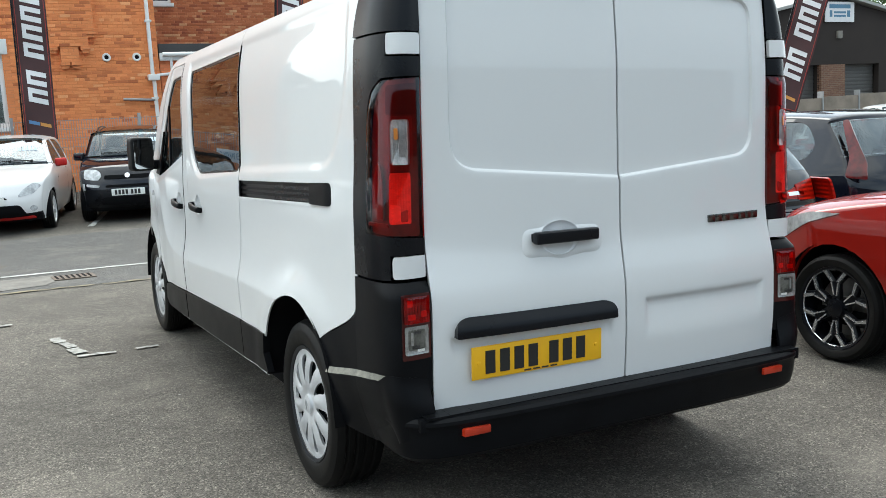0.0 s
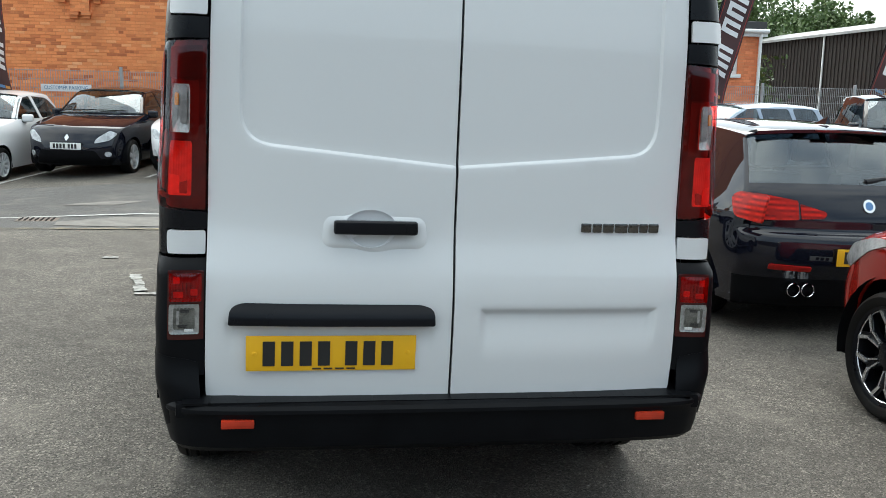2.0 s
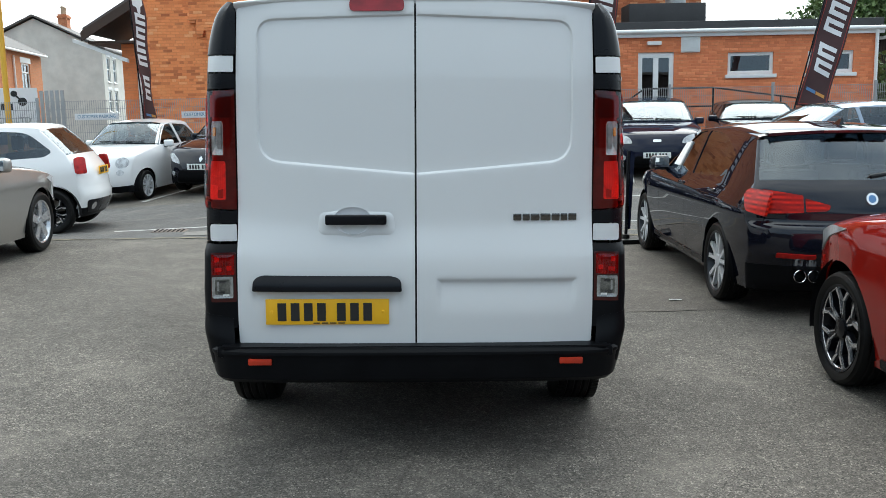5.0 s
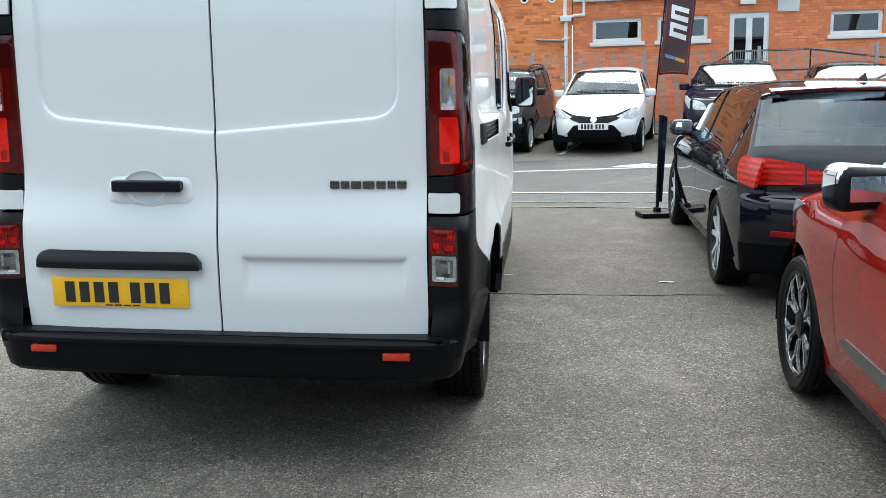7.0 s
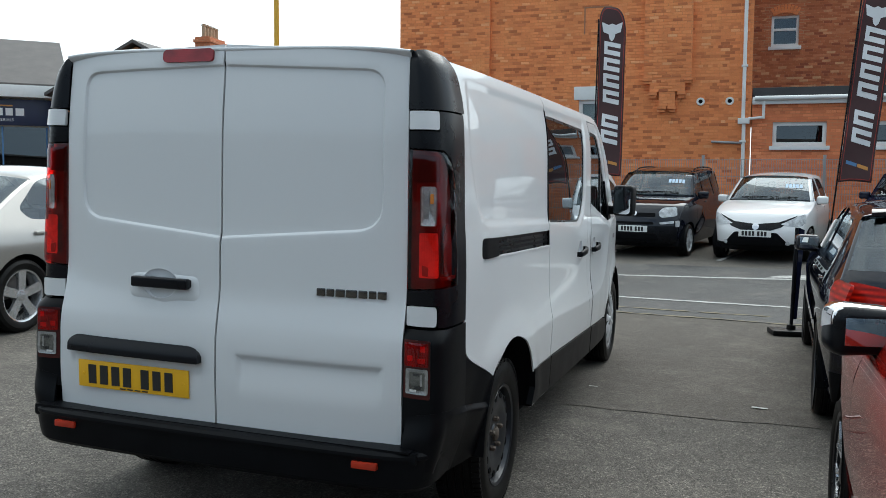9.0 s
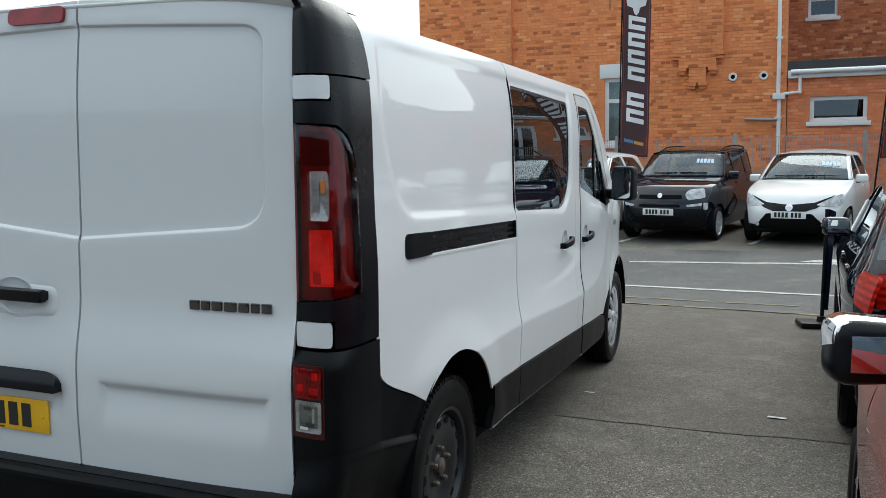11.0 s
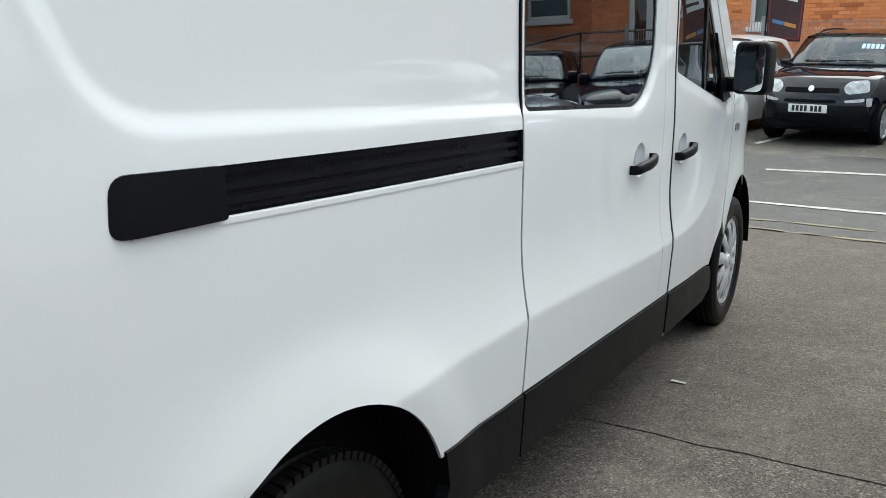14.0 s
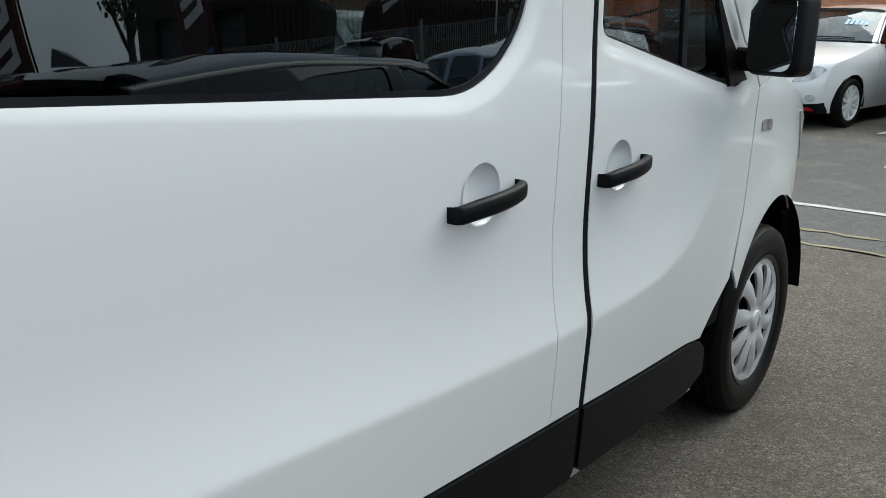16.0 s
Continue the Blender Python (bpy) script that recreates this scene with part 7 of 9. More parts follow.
    seal = [(SEAM - 0.0042, 0.40), (SEAM + 0.0042, 0.40), (SEAM + 0.0042, 1.88), (SEAM - 0.0042, 1.88)]
    skin("door_seal", seal, lambda y, z: (van_x(y, z) - 0.003, y, z), DARK, van, (), 0.05, 0.01, mir)
    # sliding-door rail
    rail = [(0.46, 1.160), (SEAM + 0.02, 1.134), (SEAM + 0.02, 1.222), (0.46, 1.246)]
    skin("door_rail", rail, lambda y, z: (van_x(y, z) - 0.022, y, z), SATIN_BLACK, van, (), 0.05, 0.0, mir)
    for dz, h in ((0.010, 0.012), (0.032, 0.010), (0.056, 0.012)):
        za = lambda y: 1.170 - 0.021 * (y - 0.45)
        strip = [(0.60, za(0.6) + dz), (SEAM - 0.004, za(SEAM) + dz), (SEAM - 0.004, za(SEAM) + dz + h), (0.60, za(0.6) + dz + h)]
        skin("rail_rib", strip, lambda y, z: (van_x(y, z) - 0.012, y, z), BLACK_PLASTIC, van, (), 0.12, 0.008, mir)
    cap = rounded([(0.446, 1.160, 0.022), (0.645, 1.160, 0.008), (0.642, 1.238, 0.008), (0.452, 1.244, 0.03)], 5)
    skin("rail_cap", cap, lambda y, z: (van_x(y, z) + 0.010 * smooth(0.44, 0.49, y), y, z), BLACK_PLASTIC, van, (), 0.02, 0.02, mir)
    fl = [(0.48, 1.156), (SEAM - 0.006, 1.129), (SEAM - 0.006, 1.1385), (0.48, 1.1645)]
    skin("rail_flange", fl, lambda y, z: (van_x(y, z) + 0.0025, y, z), WHITE, van, (), 0.03, 0.006, mir)
    # black lower trims
    trim2a = [(1.215, 0.392), (SEAM - 0.0045, 0.372), (SEAM - 0.0045, sill_z(SEAM) - 0.004), (1.235, sill_z(1.235) - 0.004), (1.262, 0.47)]
    trim2b = [(SEAM + 0.0045, 0.372), (GAP - 0.025, 0.335), (GAP - 0.012, 0.350), (GAP - 0.012, sill_z(GAP) - 0.004), (SEAM + 0.0045, sill_z(SEAM) - 0.004)]
    trim1 = [(GAP + 0.012, 0.350), (GAP + 0.03, 0.335), (3.60, 0.315), (3.74, 0.345), (3.735, 0.42), (3.69, 0.455), (3.60, 0.470), (GAP + 0.012, 0.500)]
    for t in (trim2a, trim2b, trim1):
        skin("sill_trim", t, lambda y, z: (van_x(y, z) + 0.007, y, z), BLACK_PLASTIC, van, (), 0.035, 0.03, mir)
    sl = [(1.29, 0.384), (3.70, 0.312), (3.70, 0.295), (1.29, 0.362)]
    skin("sill", sl[::-1], lambda y, z: (van_x(y, z) - 0.012, y, z), WHITE, van, (), 0.1, 0.008, mir)
    # black wing in front of the front wheel
    nose_side = [(4.785, 0.375), (4.80, 0.365), (4.87, 0.45), (4.97, 0.54), (4.98, 0.74), (4.93, 0.712)] + arc(FRONT_AXLE, VAN_R, 0.43, 58, 5, 12)
    skin("bumper_side", nose_side, lambda y, z: (van_x(y, z) + 0.002 - 0.004 - 0.16 * smooth(4.70, 4.98, y), y, z), BLACK_PLASTIC, van, (), 0.03, 0.02, mir)
    # repeater lamp and badge
    skin("repeater", rounded([(4.06, 1.035, 0.01), (4.17, 1.03, 0.01), (4.17, 1.065, 0.01), (4.06, 1.07, 0.01)], 3), lambda y, z: (van_x(y, z) + 0.003, y, z), CLEAR_LENS, van, (), 0.03, 0.004, mir)
    # head lamp corner
    skin("headlamp", rounded([(4.62, 1.06, 0.04), (4.95, 0.82, 0.05), (5.00, 0.90, 0.04), (4.85, 1.02, 0.03)], 4), lambda y, z: (van_x(y, z) + 0.005, y, z), HEAD_LENS, van, (), 0.04, 0.01, mir)

# door handles: a bowed black bar over a round pressed cup
CUP = surface("cup_white_paint", (0.74, 0.75, 0.77), 0.3, 0, 0.04, 6, 60, 0, 1.0)
for hy, hz in ((2.578, 1.030), (3.112, 1.022)):
    for sg in (-1, 1):
        h = new("door_handle")
        h.parent = van
        h.matrix_basis = Matrix.Translation((sg * van_x(hy, hz), hy, hz)) @ Matrix.Diagonal((sg, 1, 1, 1))
        cup = lathe("cup", [(0.0015, 0.060), (0.0012, 0.057), (-0.006, 0.053), (-0.013, 0.042), (-0.017, 0.025), (-0.018, 0.0)], CUP, h, 32)
        cup.matrix_basis = pose(0.0, -0.005, 0.018)
        pts = [(0.004, -0.106, -0.004), (0.022, -0.100, -0.003), (0.031, -0.055, 0.003), (0.034, 0.0, 0.007), (0.031, 0.055, 0.012), (0.022, 0.096, 0.017), (0.004, 0.102, 0.018)]
        c = curve_pts(pts, 5)
        vs, fs = [], []
        for i, p in enumerate(c):
            hh = 0.0145 + 0.003 * math.sin(math.pi * i / (len(c) - 1))
            for a in range(12):
                an = 2 * math.pi * a / 12
                vs.append((p.x + 0.011 * math.copysign(abs(math.cos(an)) ** 0.6, math.cos(an)), p.y, p.z + hh * math.copysign(abs(math.sin(an)) ** 0.6, math.sin(an))))
        for i in range(len(c) - 1):
            for a in range(12):
                b = (a + 1) % 12
                fs.append((i * 12 + a, i * 12 + b, (i + 1) * 12 + b, (i + 1) * 12 + a))
        fs.append(tuple(range(11, -1, -1)))
        fs.append(tuple(range((len(c) - 1) * 12, len(c) * 12)))
        mesh_ob("grip", vs, fs, BLACK_PLASTIC, h, True, 50)

# roof, windscreen, bonnet and nose
VC = [("front_bumper", 5.16, 0.26), ("front_bumper", 5.28, 0.40), ("front_bumper", 5.30, 0.60), ("nose", 5.27, 0.78), ("nose", 5.20, 0.95), ("bonnet", 5.05, 1.04), ("bonnet", 4.72, 1.16), ("windscreen", 4.34, 1.275), ("windscreen", 3.92, 1.60), ("roof", 3.50, 1.875), ("roof", 3.15, 1.948), ("roof", 2.4, 1.972), ("roof", 1.4, 1.975), ("roof", 0.5, 1.968), ("roof", 0.055, 1.957), ("roof", 0.050, 1.915)]
VE = [(5.02, 0.28), (5.08, 0.42), (5.09, 0.62), (5.05, 0.80), (5.01, 0.90), (4.85, 1.03), (4.5, 1.13), (4.16, 1.215), (3.80, 1.555), (3.42, 1.87), (3.12, 1.902), (2.4, 1.903), (1.4, 1.903), (0.5, 1.903), (0.07, 1.934), (0.070, 1.90)]
ccs = curve_pts([Vector((k[1], k[2], 0)) for k in VC], 6)
ees = curve_pts([Vector((a, b, 0)) for a, b in VE], 6)
vu = [math.sin(math.pi / 2 * (-1 + 2 * i / 24)) for i in range(25)]


def van_strip(name, i0, i1, mat, dz=0.0):
    v = []
    for i in range(i0, i1 + 1):
        c, e = ccs[i], ees[i]
        for u in vu:
            v.append((u * (van_x(e.x, e.y) + (0.744 - van_x(e.x, e.y)) * smooth(0.20, 0.085, e.x)), c.x + (e.x - c.x) * abs(u) ** 2.2, c.y + (e.y - c.y) * abs(u) ** 5 + dz))
    n = len(vu)
    f = [(j * n + i, j * n + i + 1, (j + 1) * n + i + 1, (j + 1) * n + i) for j in range(i1 - i0) for i in range(n - 1)]
    return mesh_ob(name, v, f, mat, van, True, 0)


van_strip("front_bumper", 0, 18, BLACK_PLASTIC)
van_strip("nose_panel", 18, 30, WHITE)
van_strip("bonnet", 30, 42, WHITE)
van_strip("windscreen", 42, 54, GLASS_CAR)
van_strip("roof", 54, 90, WHITE)

# rear doors
PANEL_R = rounded([(-0.2, 1.222), (0.0, 1.230), (0.655, 1.288, 0.17), (0.658, 1.48, 0.05), (0.650, 1.862, 0.07), (-0.2, 1.892)], 10)
LOWER_R = rounded([(0.085, 0.555, 0.05), (0.68, 0.555, 0.05), (0.69, 0.792, 0.012), (0.085, 0.792, 0.012)], 6)
LOWER_L = rounded([(0.055, 0.545, 0.04), (0.69, 0.545, 0.04), (0.70, 0.745, 0.012), (0.055, 0.745, 0.012)], 6)
HANDLE_PAD = rounded([(0.085, 0.976, 0.04), (0.185, 0.976, 0.03), (0.25, 0.962, 0.06), (0.32, 0.976, 0.03), (0.415, 0.976, 0.04), (0.405, 1.072, 0.03), (0.33, 1.075, 0.02), (0.275, 1.102, 0.05), (0.215, 1.075, 0.02), (0.095, 1.072, 0.03)], 5)


def rear_y(x, z, left=False):
    a = abs(x)
    y = lerp([(0.9, 0.028), (1.1, 0.044)], z) * (a / 0.75) ** 4
    y += 0.14 * max(0.0, z - 1.60) ** 1.55
    y -= 0.030 * smooth(1.06, 0.815, z)
    y += 0.010 * smooth(0.70, 0.50, z)
    y += 0.011 * smooth(-0.004, 0.007, poly_depth(PANEL_R, a, z)) if z > 1.2 else 0.0
    if z < 0.83:
        y += (0.017 * smooth(-0.003, 0.026, poly_depth(LOWER_L if left else LOWER_R, a, z)) * smooth(0.62, 0.79, z))
    return y


door_out = rounded([(0.004, 0.503), (0.756, 0.500, 0.022), (0.758, 0.60, 0.02), (0.745, 1.60, 0.1), (0.735, 1.925, 0.03), (0.004, 1.962)], 6)
press = offsets(PANEL_R, (-0.006, -0.002, 0.002, 0.0055, 0.009), 0.012)
skin("rear_door", door_out, lambda x, z: (x, rear_y(x, z), z), WHITE, van, (), 0.02, 0.02, extra=press + offsets(LOWER_R, (-0.004, 0.003, 0.010, 0.018, 0.026), 0.012))
skin("rear_door", door_out, lambda x, z: (x, rear_y(x, z, True), z), WHITE, van, (), 0.02, 0.02, True, extra=press + offsets(LOWER_L, (-0.004, 0.003, 0.010, 0.018, 0.026), 0.012))
skin("handle_pad", [(-a, b) for a, b in reversed(HANDLE_PAD)], lambda x, z: (x, rear_y(x, z, True) - 0.007 * smooth(0.0, 0.012, poly_depth(HANDLE_PAD, -x, z)), z), WHITE, van, [[(-0.265 + 0.080 * math.cos(radians(-15 * i)), 1.036 + 0.058 * math.sin(radians(-15 * i))) for i in range(24)]], 0.012, 0.004)
skin("door_seal", [(-0.014, 0.505), (0.014, 0.505), (0.014, 1.955), (-0.014, 1.955)], lambda x, z: (x, rear_y(x, z) + 0.012, z), SATIN_BLACK, van, (), 0.03, 0.01)
box("door_backing", -0.78, 0.78, 0.09, 0.12, 0.48, 1.90, DARK, van)

bl = rounded([(-0.268, 1.896, 0.02), (-0.045, 1.898, 0.02), (-0.045, 1.948, 0.02), (-0.268, 1.944, 0.02)], 5)
skin("brake_light", bl, lambda x, z: (x, rear_y(x, z) - 0.012, z), lens_mat("brake_light_lens", (0.32, 0.012, 0.02), 0.4), van, (), 0.02, 0.02)

# rear handle, plate strip, plate
h = new("rear_handle")
h.parent = van
bm = bmesh.new()
add_box(bm, -0.378, -0.122, rear_y(-0.25, 1.04, True) - 0.045, rear_y(-0.25, 1.04, True) - 0.012, 1.022, 1.064, 0.010, 3)
part("grip", bm, SATIN_BLACK, h)
for hx in (-0.365, -0.135):
    box("mount", hx - 0.012, hx + 0.012, rear_y(-0.25, 1.04, True) - 0.02, 0.02, 1.028, 1.058, SATIN_BLACK, h, 0.004)
cup = lathe("cup", [(0.001, 0.061), (-0.001, 0.058), (-0.006, 0.050), (-0.0068, 0.03), (-0.007, 0.0)], CUP, h, 36)
cup.matrix_basis = pose(-0.265, rear_y(-0.265, 1.04, True) - 0.0085, 1.036, 0, 0, -90) @ Matrix.Diagonal((1, 1.36, 0.98, 1))
strip_out = rounded([(-0.688, 0.742, 0.006), (-0.060, 0.742, 0.006), (-0.062, 0.792, 0.03), (-0.10, 0.806, 0.03), (-0.65, 0.808, 0.03), (-0.684, 0.792, 0.03)], 5)
skin("plate_lamp_strip", strip_out, lambda x, z: (x, rear_y(x, 0.80, True) - 0.010 - 0.022 * smooth(0.812, 0.765, z), z), SATIN_BLACK, van, (), 0.015, 0.035)
pl = number_plate(van, pose(-0.375, rear_y(-0.375, 0.65, True) - 0.004, 0.652, 2, 0, 0), YELLOW_PLATE)
for k in range(4):
    box("print_bar", -0.06 + k * 0.035, -0.033 + k * 0.035, -0.0075, -0.005, -0.051, -0.046, PLATE_BLACK, pl)
for bx in (-0.235, 0.235):
    bolt = lathe("bolt", [(0.0, 0.007), (0.003, 0.006), (0.004, 0.0)], YELLOW_PLATE, pl, 12)
    bolt.matrix_basis = pose(bx, -0.006, 0.0, 0, 0, -90)

# maker's lettering as plain chrome bars
x = 0.412
for k, wd in enumerate((0.034, 0.030, 0.036, 0.042, 0.034, 0.028, 0.034)):
    bm = bmesh.new()
    yy = rear_y(x, 1.05)
    add_box(bm, x, x + wd, yy - 0.006, yy + 0.002, 1.035, 1.064, 0.003)
    add_box(bm, x + wd * 0.3, x + wd * 0.72, yy - 0.0065, yy - 0.004, 1.043, 1.048)
    add_box(bm, x + wd * 0.3, x + wd * 0.72, yy - 0.0065, yy - 0.004, 1.054, 1.058)
    part("badge_bar", bm, surface("dull_chrome", (0.16, 0.155, 0.15), 0.18, 1.0, 0.3, 60, 200), van)
    x += wd + 0.0055

# rear corners: plan curve from the door edge round to the side, u from 0 to 1
CORNER = {}


def corner_pt(u, z, out=0.0):
    key = round(z, 3)
    if key not in CORNER:
        y0 = 0.14 * max(0.0, z - 1.60) ** 1.55 + 6.0 * max(0.0, z - 1.875) ** 2
        x0 = lerp([(0.5, 0.760), (0.6, 0.760), (1.6, 0.749), (1.925, 0.740)], z)
        k = smooth(0.895, 0.946, z)
        hi = [(x0, 0.040), (0.802, 0.030), (0.846, 0.035), (0.880, 0.060), (0.897, 0.105), (0.9045, 0.16), (0.906, 0.27)]
        lo = [(x0, 0.006), (0.792, -0.003), (0.850, -0.006), (0.886, 0.018), (0.900, 0.070), (0.9055, 0.15), (0.906, 0.27)]
        pts = [(p[0] * (1 - k) + q[0] * k, p[1] * (1 - k) + q[1] * k) for p, q in zip(lo, hi)]
        w = max(van_x(0.27, z), 0.80)
        pts = [(max(x0 + 0.004 * i, px + (w - 0.906) * smooth(0.76, 0.86, px)), py + y0 * (1 - py / 0.27)) for i, (px, py) in enumerate(pts)]
        c = curve_pts([Vector((a, b, 0)) for a, b in pts], 10)
        ln = [0.0]
        for p, q in zip(c, c[1:]):
            ln.append(ln[-1] + (q - p).length)
        CORNER[key] = (np.array(ln) / ln[-1], np.array([p.x for p in c]), np.array([p.y for p in c]))
    s, xs, ys = CORNER[key]
    u = min(max(u, 0.0), 1.0)
    x, y = np.interp(u, s, xs), np.interp(u, s, ys)
    if out:
        e = 0.03
        dx, dy = np.interp(min(1, u + e), s, xs) - np.interp(max(0, u - e), s, xs), np.interp(min(1, u + e), s, ys) - np.interp(max(0, u - e), s, ys)
        n = math.hypot(dx, dy) or 1
        x, y = x + dy / n * out, y - dx / n * out
    return (float(x), float(y), z)


def corner_top(u):
    return lerp([(0, 0.612), (0.15, 0.630), (0.35, 0.642), (0.6, 0.634), (1, 0.613)], u)


def tuck(z):
    """How far the bumper's sides draw in towards its lower edge."""
    return lerp([(0.33, 0.072), (0.40, 0.048), (0.47, 0.024), (0.55, 0.006), (0.61, 0.0)], z)


def shelf_z(y):
    return 0.613 - 0.15 * (y - 0.266)


def bumper_pt(u, z, out=0.0):
    """The bumper's wrapped end, its ledge standing proud of the corner above it."""
    proud = lerp([(0, 0.030), (0.2, 0.026), (0.35, 0.012), (0.5, 0.004), (0.7, 0.007), (1, 0.012)], u)
    soft = lerp([(0, 0.12), (0.3, 0.10), (0.6, 0.035), (1, 0.022)], u)
    return corner_pt(u, z, 0.001 + out + proud * smooth(corner_top(u), corner_top(u) - soft, z) - tuck(z) * smooth(0.05, 0.5, u))


def corner_skin(name, poly, mat, out=0.0, lip=0.02, step=0.02, label=""):
    sc = 0.36
    pl = [(a * sc, b) for a, b in poly]
    for mir in (False, True):
        skin(name, pl, lambda a, z: corner_pt(a / sc, z, out), mat, van, (), step, lip, mir, label)


corner_skin("corner_cover", rounded([(0.0, 1.722, 0.0), (0.985, 1.722, 0.0), (0.975, 1.80, 0.05), (0.95, 1.880, 0.05), (0.78, 1.928, 0.05), (0.30, 1.940, 0.05), (0.0, 1.930, 0.02)], 6), SATIN_BLACK, 0.004)
corner_skin("hinge_tab", rounded([(0.02, 1.651, 0.01), (0.34, 1.651, 0.016), (0.34, 1.716, 0.016), (0.02, 1.716, 0.01)], 4), WHITE, 0.010)
corner_skin("corner_moulding", rounded([(0.0, 1.585), (0.42, 1.58, 0.03), (0.585, 1.54, 0.05), (0.66, 1.465, 0.04), (0.672, 1.38), (0.68, 1.09, 0.0), (0.0, 1.072), (0.0, 1.022), (0.35, 1.022), (0.35, 0.943), (0.985, 0.943), (0.98, 1.60), (0.98, 1.716), (0.36, 1.716), (0.36, 1.645), (0.0, 1.645)], 3), SATIN_BLACK, 0.0, 0.02)
corner_skin("hinge_tab", rounded([(0.012, 0.947, 0.012), (0.325, 0.947, 0.022), (0.325, 1.018, 0.022), (0.012, 1.018, 0.012)], 6), WHITE, 0.008)
LAMP = rounded([(0.005, 1.078, 0.01), (0.66, 1.090, 0.03), (0.658, 1.38), (0.640, 1.452, 0.06), (0.565, 1.525, 0.07), (0.42, 1.572, 0.06), (0.005, 1.58, 0.005)], 6)
CLEAR_BOX = rounded([(0.150, 1.309, 0.016), (0.322, 1.309, 0.022), (0.322, 1.450, 0.030), (0.150, 1.450, 0.022)], 5)
RED_BOX = rounded([(0.130, 1.122, 0.012), (0.350, 1.122, 0.012), (0.345, 1.284, 0.018), (0.130, 1.284, 0.018)], 5)
RED_GLASS = glass_mat("red_lamp_glass", (0.95, 0.046, 0.028), 0.0, 0.8, 0.045)
CLEAR_GLASS = glass_mat("clear_lamp_glass", (0.90, 0.90, 0.90), 0.0, 0.8, 0.06)
LAMP_BODY = surface("lamp_housing", (0.075, 0.060, 0.060), 0.35, 0.2, 0.5, 25, 120, 0.0, 0.4)
LAMP_SILVER = surface("lamp_reflector_silver", (0.50, 0.50, 0.49), 0.22, 0.55, 0.45, 40, 160)
LAMP_GREY = surface("lamp_inner_rim", (0.12, 0.11, 0.11), 0.3, 0.4, 0.2, 30, 120)
LAMP_DARK = surface("lamp_dark_chamber", (0.016, 0.010, 0.011), 0.3, 0.0, 0.3, 25, 120, 0.0, 0.5)


def bowl(poly, depth):
    """A reflector sunk behind the glass, deepest in its middle, pressed into upright flutes."""
    us, zs = [p[0] for p in poly], [p[1] for p in poly]
    cu, cz, ru, rz = (min(us) + max(us)) / 2, (min(zs) + max(zs)) / 2, (max(us) - min(us)) / 2, (max(zs) - min(zs)) / 2

    def fn(u, z):
        q = min(1.0, max(abs(u - cu) / ru, abs(z - cz) / rz))
        return -0.004 - depth * (1 - q ** 2.4) + 0.0012 * math.sin((u - cu) / ru * 26)
    return fn


def reflector(name, poly, mat, depth=0.014):
    sc = 0.36
    fn = bowl(poly, depth)
    for mir in (False, True):
        skin(name, [(a * sc, b) for a, b in poly], lambda a, z: corner_pt(a / sc, z, fn(a / sc, z)), mat, van, (), 0.0035, 0.0, mir, "", False, 60)


def glass_cover(name, poly, mat, out, hole=None):
    sc = 0.36
    for mir in (False, True):
        g = skin(name, [(a * sc, b) for a, b in poly], lambda a, z: corner_pt(a / sc, z, out + 0.004 * smooth(0.0, 0.02, poly_depth(poly, a / sc, z))), mat, van, [[(a * sc, b) for a, b in hole]] if hole else (), 0.016, 0.0, mir)
        g.visible_shadow = False


corner_skin("lamp_housing", LAMP, LAMP_BODY, -0.020, 0.0)
corner_skin("lamp_panel", rounded([(0.045, 1.466, 0.01), (0.375, 1.466, 0.01), (0.375, 1.556, 0.02), (0.045, 1.564, 0.01)], 4), LAMP_DARK, -0.006, 0.006)
corner_skin("lamp_panel", rounded([(0.07, 1.288, 0.01), (0.372, 1.288, 0.01), (0.372, 1.462, 0.02), (0.07, 1.462, 0.01)], 4), LAMP_GREY, -0.0165, 0.004)
corner_skin("lamp_panel", rounded([(0.42, 1.135, 0.02), (0.56, 1.140, 0.06), (0.585, 1.26, 0.08), (0.50, 1.33, 0.08), (0.43, 1.27, 0.05)], 6), LAMP_GREY, -0.006, 0.006)
reflector("lamp_reflector", CLEAR_BOX, LAMP_SILVER, 0.010)
reflector("lamp_reflector", RED_BOX, surface("lamp_reflector_white", (0.82, 0.80, 0.80), 0.3, 0.1, 0.35, 22, 160), 0.010)
# facets whose paler colour paints in the light caught low in the red chamber
corner_skin("lamp_facet", rounded([(0.235, 1.130, 0.006), (0.338, 1.130, 0.008), (0.338, 1.186, 0.004), (0.235, 1.180, 0.012)], 3), surface("lamp_bright_spot_white", (0.93, 0.90, 0.90), 0.3, 0.0, 0.2, 60, 200), -0.0035, 0.004, 0.008)
corner_skin("lamp_facet", rounded([(0.165, 1.128, 0.006), (0.232, 1.128, 0.006), (0.232, 1.160, 0.006), (0.165, 1.168, 0.008)], 3), LAMP_SILVER, -0.0045, 0.003, 0.008)
corner_skin("indicator_bulb", rounded([(0.252, 1.388, 0.008), (0.290, 1.388, 0.008), (0.290, 1.424, 0.010), (0.252, 1.424, 0.010)], 4), surface("amber_bulb", (0.62, 0.22, 0.035), 0.25, 0, 0.2, 30, 120, 0, 0.6), 0.0005, 0.004, 0.006)
